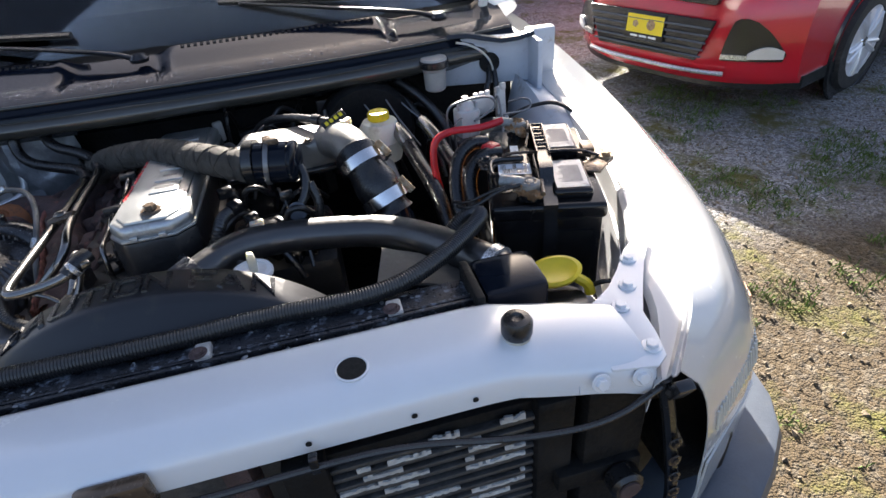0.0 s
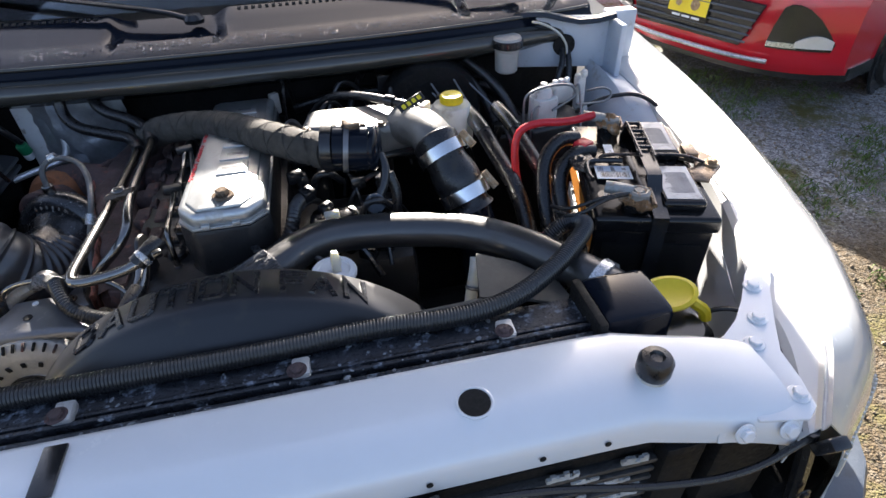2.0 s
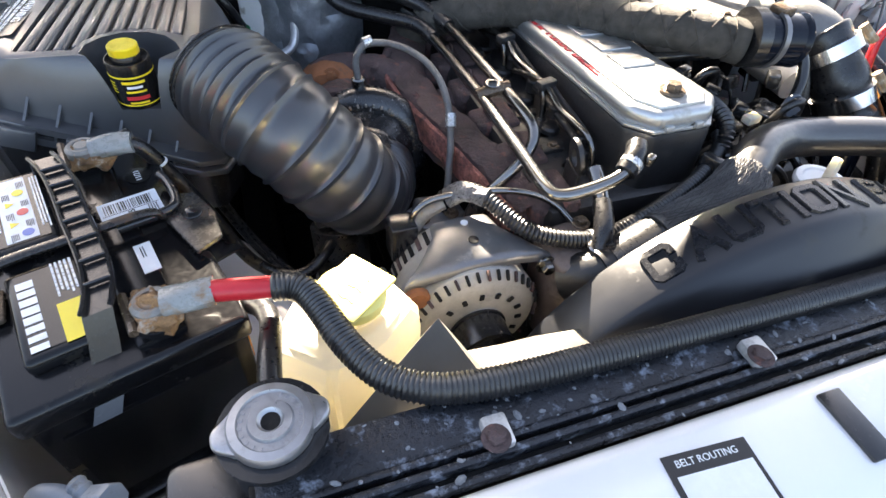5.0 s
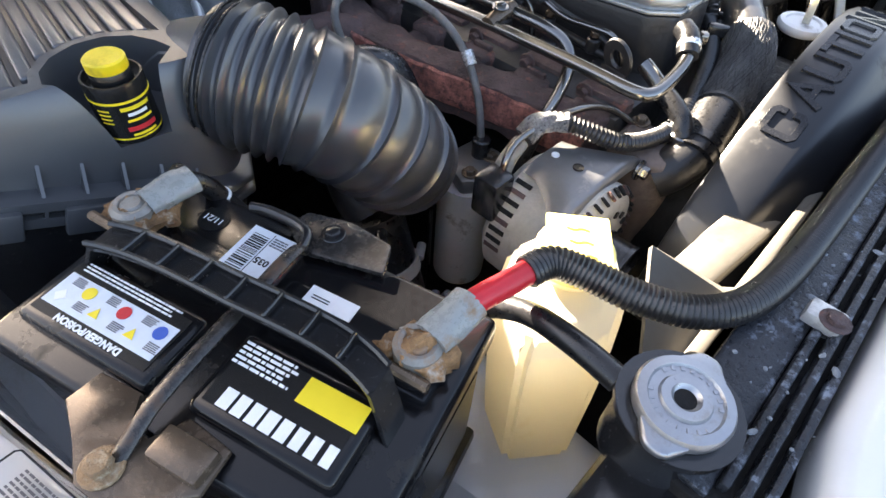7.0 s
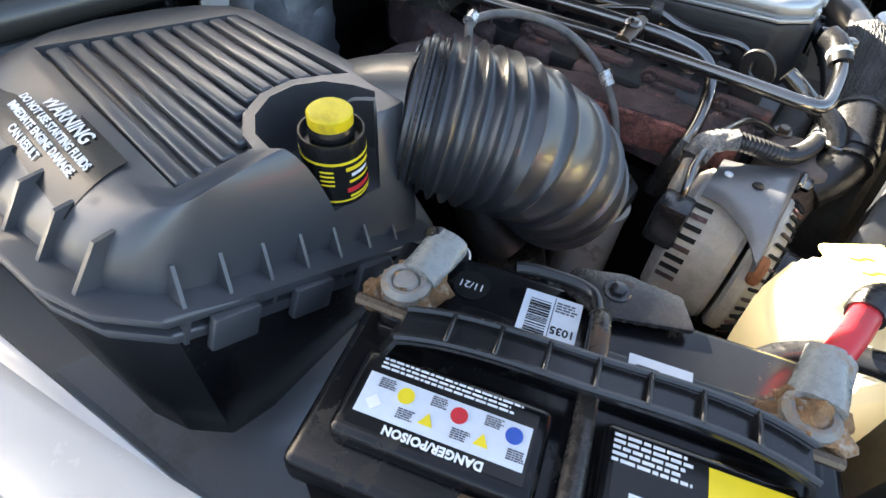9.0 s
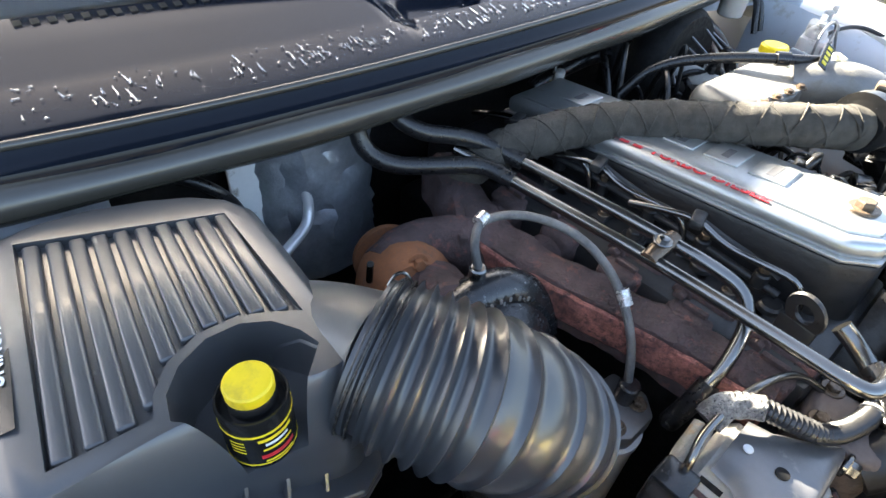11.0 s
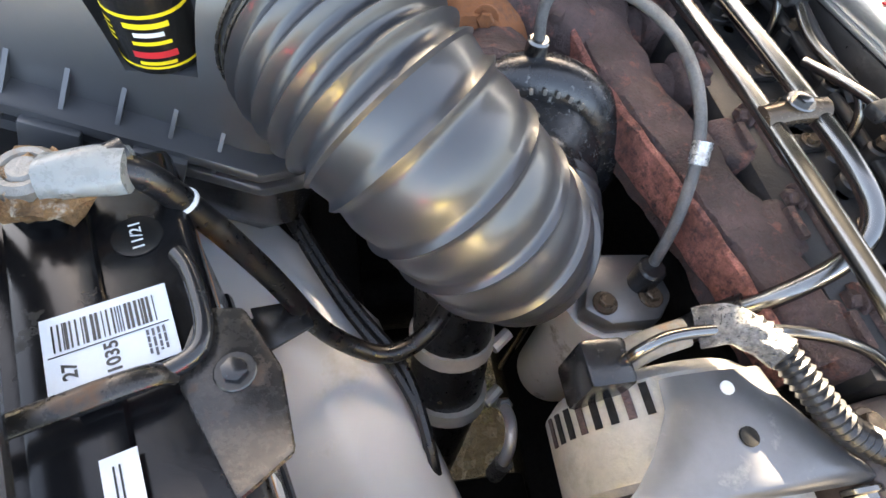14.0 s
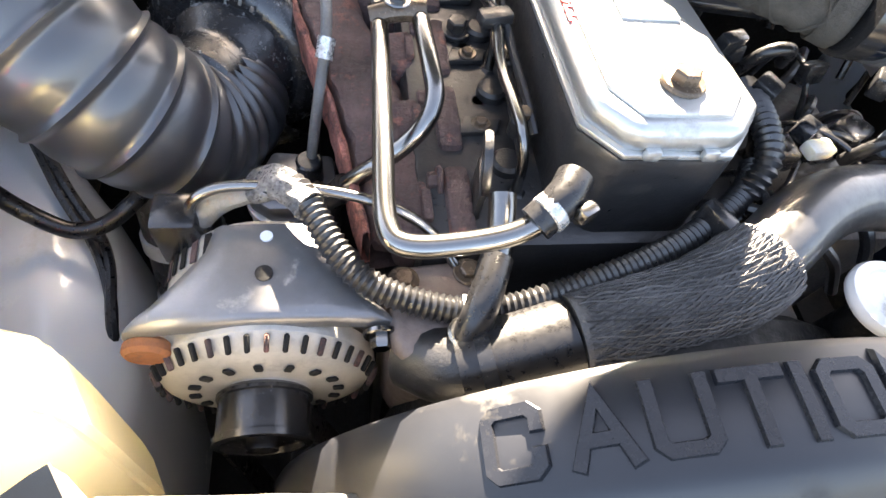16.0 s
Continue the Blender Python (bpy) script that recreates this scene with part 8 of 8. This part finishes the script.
part("tape", tube_bm([(-0.150, 0.7685, 1.0565), (-0.132, 0.7665, 1.0565)], 0.0135, 14, 0), M_CLAMP, lm)
part("branch", tube_bm([(0.085, 0.842, 1.095), (0.10, 0.86, 1.12), (0.105, 0.90, 1.125), (0.12, 0.95, 1.11)], 0.010, 12, 2, 0.0032, rib=0.0024), M_LOOM, lm)
part("clip", box(at(0.045, 0.815, 1.085, 25), 0.014, 0.03, 0.026, 0.004), M_PLASTIC, lm)
thin = thing("thin_steel_line", (-0.25, 0.85, 1.05), "thin steel line over the alternator", "pipe")
part("line", tube_bm([(-0.345, 0.86, 1.045), (-0.340, 0.862, 1.068), (-0.315, 0.868, 1.078), (-0.25, 0.862, 1.080), (-0.20, 0.850, 1.078), (-0.165, 0.835, 1.065), (-0.145, 0.81, 1.045)], 0.0042, 10, 3), M_STEEL, thin)
lc = thing("black_battery_cable", (-0.58, 0.95, 1.1), "black battery cable dropping past the wheel apron", "cable", "battery cables")
N2 = WL @ Vector((0.03, 0.168, 1.119 + 0.030))
part("cable", tube_bm([N2, (-0.640, 0.965, 1.149), (-0.621, 0.965, 1.140), (-0.608, 0.965, 1.113), (-0.593, 0.965, 1.078), (-0.569, 0.96, 1.02), (-0.546, 0.951, 0.955), (-0.52, 0.944, 0.925), (-0.491, 0.934, 0.915), (-0.462, 0.942, 0.915), (-0.435, 0.961, 0.93), (-0.40, 1.02, 0.93)], 0.0085, 14, 3), M_RUBBER, lc)
part("white_tie", cyl(axes_matrix((-0.609, 0.965, 1.116), (0.4, 0, -1)), 0.0092, 0.003, 0.0005), M_WHITE, lc)
for k in range(2):
    hr = thing("apron_harness", (-0.5, 0.9, 0.8), "thin black harness clipped to the apron edge", "wire", "apron harness")
    part("wire", tube_bm([(-0.60 + 0.01 * k, 1.14, 0.96), (-0.553 + 0.006 * k, 1.05, 0.915), (-0.518 + 0.010 * k, 0.985, 0.90), (-0.480 + 0.012 * k, 0.935, 0.885), (-0.455, 0.87 - 0.02 * k, 0.88), (-0.462 + 0.010 * k, 0.82, 0.85), (-0.44, 0.78, 0.74)], 0.0055, 8, 3), M_RUBBER, hr)

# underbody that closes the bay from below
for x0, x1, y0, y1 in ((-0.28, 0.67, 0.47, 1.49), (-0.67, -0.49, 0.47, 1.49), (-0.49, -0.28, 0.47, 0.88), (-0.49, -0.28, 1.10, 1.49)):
    part("underbody", box(at((x0 + x1) / 2, (y0 + y1) / 2, 0.48), x1 - x0, y1 - y0, 0.06, 0.01), M_DARK, truck, "near-black patchy underbody")
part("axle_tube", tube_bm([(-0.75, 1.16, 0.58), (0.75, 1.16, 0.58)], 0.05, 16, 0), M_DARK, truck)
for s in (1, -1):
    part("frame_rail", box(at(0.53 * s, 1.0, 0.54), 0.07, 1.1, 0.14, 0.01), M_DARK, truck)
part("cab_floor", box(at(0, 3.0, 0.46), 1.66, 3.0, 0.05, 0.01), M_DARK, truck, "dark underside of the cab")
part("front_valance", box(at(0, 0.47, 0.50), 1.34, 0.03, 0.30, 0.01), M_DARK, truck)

# random clutter of thin wires behind the throttle and along the firewall
random.seed(11)
for k in range(22):
    x = random.uniform(0.08, 0.62)
    y = random.uniform(1.16, 1.40)
    z = random.uniform(1.02, 1.13)
    w = thing("engine_wire", (x, y, z), "thin black engine wire in the rear clutter", "wire", "engine wires")
    dx, dy = random.uniform(-0.12, 0.12), random.uniform(-0.14, 0.08)
    part("wire", tube_bm([(x, y, z - 0.08), (x + dx * 0.3, y + dy * 0.3, z + 0.02), (x + dx * 0.7, y + dy * 0.6, z + random.uniform(0, 0.05)), (x + dx, y + dy, z - 0.06)], random.uniform(0.003, 0.008), 8, 3), random.choice((M_RUBBER, M_RUBBER, M_PLASTIC, M_LOOM)), w)
for k in range(16):
    x, y = random.uniform(0.09, 0.27), random.uniform(0.82, 1.04)
    w = thing("injection_wire", (x, y, 1.05), "thin black wire over the injection pump", "wire", "injection wires")
    dx, dy = random.uniform(-0.07, 0.07), random.uniform(-0.05, 0.05)
    z = random.uniform(1.05, 1.11)
    part("wire", tube_bm([(x - dx, y - dy, z - 0.05), (x - dx * 0.4, y - dy * 0.3, z), (x + dx * 0.4, y + dy, z + 0.006), (x + dx, y + dy * 1.2, z - 0.05)], random.uniform(0.0025, 0.006), 8, 3), random.choice((M_RUBBER, M_LOOM, M_PLASTIC)), w)
inj = thing("injection_pump", (0.19, 0.93, 0.9), "black injection pump under the throttle", "pump")
part("body", box(at(0.19, 0.94, 0.86), 0.20, 0.22, 0.18, 0.02), M_ENGINE, inj)
for k in range(6):
    part("plug", box(at(0.12 + 0.03 * k, 0.85 + 0.012 * (k % 3), 1.035, 20 * k), 0.022, 0.03, 0.022, 0.004), M_PLASTIC, inj)
bk = thing("engine_rear_clutter", (0.3, 1.3, 0.9), "dark brackets and boxes behind the plenum", "bracket")
for k in range(9):
    part("bracket", box(at(random.uniform(0.1, 0.6), random.uniform(1.22, 1.42), random.uniform(0.9, 1.03), random.uniform(-40, 40)), random.uniform(0.03, 0.08), random.uniform(0.02, 0.05), random.uniform(0.06, 0.12), 0.005), random.choice((M_DARK, M_PLASTIC, M_ENGINE)), bk)
part("blue_plug", box(at(0.40, 1.352, 1.062, 15), 0.075, 0.035, 0.045, 0.006), M_BLUE, bk, "blue plug")
part("pale_block", box(at(0.065, 1.36, 1.085, 30), 0.022, 0.016, 0.05, 0.005), M_CUP, bk)


# ---- red car ----
def red_car():
    H = Vector((-0.93, -0.37, 0)).normalized()   # where its nose points
    Lf = Vector((-H.y, H.x, 0))                   # its left-hand side
    nose = Vector((2.68, 3.58, 0))
    W = Matrix(((-H.x, Lf.x, 0, nose.x), (-H.y, Lf.y, 0, nose.y), (0, 0, 1, 0), (0, 0, 0, 1)))
    # local x: back from the nose, y: to its left, z: up
    car = thing("red_car", tuple(nose + Vector((1.5, 0.6, 0))), "red compact SUV parked on the gravel", "car")

    def P(u, v, z):
        return W @ Vector((u, v, z))

    # half outline in plan at several heights, full body lofted over height
    def plan(z):
        w = 0.90 if z < 1.0 else 0.90 - 0.35 * (z - 1.0)
        nose_u = {0.22: 0.10, 0.30: 0.02, 0.45: 0.0, 0.62: 0.0, 0.75: 0.03, 0.90: 0.10, 1.0: 0.30, 1.08: 0.85, 1.25: 1.20, 1.45: 1.5, 1.62: 1.9}[z]
        end = 4.4
        pts = []
        for v in [i / 8 for i in range(-8, 9)]:
            pts.append((nose_u + 0.34 * abs(v) ** 3.2, w * v))
        side = [(nose_u + 0.34 + (end - nose_u - 0.5) * k / 10, w) for k in range(1, 11)]
        return pts + side + [(end, w * 0.8), (end, -w * 0.8)] + [(u, -w) for u, _ in side[::-1]]
    rows = [[P(u, v, z) for u, v in plan(z)] for z in (0.22, 0.30, 0.45, 0.62, 0.75, 0.90, 1.0, 1.08, 1.25, 1.45, 1.62)]
    bm = loft(rows, close=True)
    bmesh.ops.contextual_create(bm, geom=[v for v in bm.verts if abs(v.co.z - 1.62) < 1e-4])
    part("body", bm, M_CARRED, car)
    skirt = loft([[P(u - 0.012, v * 1.012, z) for u, v in plan(0.22)] for z in (0.20, 0.285)], close=True, thick=0.01)
    part("lower_skirt", skirt, M_PLASTIC, car, "black plastic lower skirt")
    part("skid_strip", tube_bm([P(-0.005 + 0.34 * abs(v) ** 3.2, 0.9 * v, 0.315) for v in [-0.62 + 0.124 * i for i in range(11)]], 0.016, 8, 1), M_CLAMP, car, "bright lower strip")
    g = part("lower_grille", prism([(-0.40, 0.40), (0.40, 0.40), (0.50, 0.66), (-0.50, 0.66)], 0, 0.03, 0.006, m=axes_matrix(P(-0.012, 0, 0), W.to_3x3() @ Vector((-1, 0, 0)), W.to_3x3() @ Vector((0, 1, 0)))), M_PLASTIC, car, "black lower grille")
    for k in range(5):
        part("grille_bar", tube_bm([P(-0.045, -0.44 - 0.01 * k, 0.43 + 0.045 * k), P(-0.052, 0, 0.43 + 0.045 * k), P(-0.045, 0.44 + 0.01 * k, 0.43 + 0.045 * k)], 0.007, 6, 1), M_BUMPER, g)
    part("upper_grille", prism([(-0.46, 0.74), (0.46, 0.74), (0.50, 0.84), (-0.50, 0.84)], 0, 0.05, 0.006, m=axes_matrix(P(0.05, 0, 0), W.to_3x3() @ Vector((-1, 0, 0)), W.to_3x3() @ Vector((0, 1, 0)))), M_PLASTIC, car)
    for s in (1, -1):
        pk = part("fog_pocket", loft([[P(0.005 + 0.34 * (vv / 0.9) ** 3.2 - 0.010, vv * s, z) for vv in [0.525 + a0 + (0.31 - a0 - b0) * q / 6 for q in range(7)]] for z, a0, b0 in ((0.405, 0.00, 0.01), (0.45, 0.00, 0.0), (0.52, 0.01, 0.04), (0.59, 0.025, 0.09), (0.645, 0.04, 0.15), (0.665, 0.07, 0.20))], thick=0.012), M_PLASTIC, car, "black fog lamp pocket")
        part("fog_lamp", loft([[P(0.34 * (vv / 0.9) ** 3.2 - 0.024, vv * s, 0.425 + h * (0.35 + 0.65 * math.sin(math.pi * (vv - 0.66) / 0.20))) for vv in [0.67 + 0.018 * q for q in range(10)]] for h in (0.0, 0.035, 0.075)], thick=0.012), M_ALLOY, pk, "clear fog lamp")
        part("lamp_strip", loft([[P(0.34 * (vv / 0.9) ** 3.2 - 0.022, vv * s, z) for vv in (0.53, 0.58, 0.63, 0.68)] for z in (0.418, 0.432, 0.447)], thick=0.010), M_CLAMP, pk)
        part("headlamp", loft([[P(0.34 * (vv / 0.9) ** 3.2 + 0.04, vv * s, z) for vv in (0.52, 0.64, 0.76, 0.86)] for z in (0.80, 0.86, 0.92)], thick=0.02), M_LENS, car, "clear headlamp")
        # wheel with arch
        for uu in (1.20, 3.84):
            c = P(uu, 0.80 * s, 0.345)
            ax = W.to_3x3() @ Vector((0, s, 0))
            wm = axes_matrix(c, ax, W.to_3x3() @ Vector((1, 0, 0)))
            part("wheel_arch", lathe([(0.36, 0.02), (0.40, 0.115), (0.435, 0.120), (0.44, 0.10)], wm, 40), M_PLASTIC, car, "black wheel arch")
            wh = part("wheel", lathe([(0.24, -0.02), (0.325, -0.02), (0.345, 0.02), (0.345, 0.10), (0.325, 0.135), (0.245, 0.14), (0.235, 0.12)], wm, 48), M_TYRE, car, "black tyre on a bright rim")
            part("rim_dish", lathe([(0.238, 0.125), (0.245, 0.134), (0.222, 0.130), (0.215, 0.06), (0, 0.05)], wm, 40), M_ALLOY, wh)
            for q in range(10):
                a = radians(36 * q + (9 if q % 2 else -9))
                d = Vector((math.cos(a), math.sin(a), 0))
                part("spoke", tube_bm([wm @ (d * 0.04 + Vector((0, 0, 0.115))), wm @ (d * 0.14 + Vector((0, 0, 0.128))), wm @ (d * 0.232 + Vector((0, 0, 0.122)))], 0.027, 8, 1, flat=0.6), M_ALLOY, wh)
            part("hub", cyl(wm @ Matrix.Translation((0, 0, 0.10)), 0.05, 0.034, 0.006), M_CHROME, wh)
    pm = axes_matrix(P(-0.052, 0.0, 0.565), W.to_3x3() @ Vector((-1, 0, 0.1)), W.to_3x3() @ Vector((0, 1, 0)))
    pl = part("dealer_plate", box(pm, 0.315, 0.17, 0.006, 0.003), M_LABEL, car, "yellow dealer plate in a dark frame")
    part("yellow_face", box(pm @ at(0, 0.012, 0.006), 0.295, 0.120, 0.002, 0.0, 1), M_GOLD, pl)
    part("round_shape", cyl(pm @ at(0.05, 0.012, 0.008), 0.034, 0.001, 0, 24), M_COPPER, pl)
    part("dark_shape", cyl(pm @ at(-0.075, 0.010, 0.008), 0.026, 0.001, 0, 5), M_COPPER, pl)
    for j in range(3):
        part("caption_bar", box(pm @ at(-0.075 + 0.075 * j, -0.068, 0.0062), 0.062, 0.014, 0.001, 0, 1), M_WHITE, pl)
    part("windows", loft([[P(u + 0.0, v, z) for u, v in ((1.45, 0.845 - 0.35 * (z - 1.0) + 0.005), (2.4, 0.845 - 0.35 * (z - 1.0) + 0.06), (3.6, 0.845 - 0.35 * (z - 1.0) + 0.06))] for z in (1.12, 1.5)], thick=0.01), M_GLOSS, car)


red_car()

# ---- loose stones and grass on the yard ----
random.seed(3)
bm = bmesh.new()
for k in range(2600):
    x, y = 1.1 + random.random() ** 1.3 * 4.2, -0.4 + random.random() * 4.2
    r = random.uniform(0.004, 0.013) * (1.6 if random.random() < 0.04 else 1)
    zz = 0.02 * noise.noise(Vector((x * 0.6, y * 0.6, 0))) - 0.01
    rot = Euler((random.random() * 6, random.random() * 6, random.random() * 6)).to_matrix()
    vs = [bm.verts.new(Vector((x, y, zz + r * 0.3)) + rot @ Vector((dx * r * random.uniform(0.6, 1.2), dy * r * random.uniform(0.6, 1.2), dz * r * 0.7))) for dx, dy, dz in ((1, 0, 0), (-1, 0, 0), (0, 1, 0), (0, -1, 0), (0, 0, 1), (0, 0, -1))]
    for a, b, c in ((0, 2, 4), (2, 1, 4), (1, 3, 4), (3, 0, 4), (2, 0, 5), (1, 2, 5), (3, 1, 5), (0, 3, 5)):
        bm.faces.new((vs[a], vs[b], vs[c]))
M_STONE = mat("gravel_stone", (0.135, 0.106, 0.070), 0.9, var=0.3, scale=60, bump=0.4, island=0.55)
tagged(part("gravel_stones", bm, M_STONE, smooth=False), "loose grey and brown gravel stones", "gravel", kind="stuff")
bm = bmesh.new()
for k in range(15000):
    x, y = 1.2 + random.random() * 4.4, 0.2 + random.random() * 4.0
    d = noise.noise(Vector((x * 1.6, y * 1.6, 3.0)))
    d2 = noise.noise(Vector((x * 6.0, y * 6.0, 8.0)))
    if d + 0.5 * d2 < 0.12:
        continue
    zz = 0.02 * noise.noise(Vector((x * 0.6, y * 0.6, 0))) - 0.01
    for q in range(3):
        a, h, ln = random.random() * 6.28, random.uniform(0.012, 0.04), random.uniform(0.01, 0.03)
        bx, by = x + random.uniform(-0.02, 0.02), y + random.uniform(-0.02, 0.02)
        px, py = math.cos(a + 1.57) * 0.002, math.sin(a + 1.57) * 0.002
        v = [bm.verts.new(p) for p in ((bx - px, by - py, zz), (bx + px, by + py, zz), (bx + math.cos(a) * ln * 0.5 + px, by + math.sin(a) * ln * 0.5 + py, zz + h * 0.8), (bx + math.cos(a) * ln, by + math.sin(a) * ln, zz + h))]
        bm.faces.new((v[0], v[1], v[2]))
        bm.faces.new((v[0], v[2], v[3]))
M_GRASS = mat("short_grass", (0.075, 0.125, 0.02), 0.8, var=0.2, scale=20, bump=0.0, island=0.4)
tagged(part("grass_tufts", bm, M_GRASS, smooth=False), "sparse short green grass in the gravel", "grass", kind="stuff")


# unseen hedge-like bank added behind the parked car to shade it and the ground
rows = []
for i in range(61):
    x = 2.2 + 0.2 * i
    rows.append([Vector((x, 9.5 + dy + 0.10 * noise.noise(Vector((x * 2.1, z * 2.1, dy))), z + 0.10 * noise.noise(Vector((x * 3.0, dy * 5, 4.0))))) for dy, z in ((-0.5, -0.05), (-0.55, 0.6), (-0.5, 1.3), (-0.42, 2.0), (-0.2, 2.3), (0.2, 2.3), (0.42, 2.0), (0.5, 1.3), (0.5, -0.05))])
M_SHADE_BANK = mat("shade_bank_green", (0.035, 0.05, 0.018), 0.9, var=0.6, scale=25, bump=1.0)
tagged(part("unseen_shade_bank", loft(rows), M_SHADE_BANK), "unseen dark green bank added to shade the yard and the car", "hedge", kind="structure")
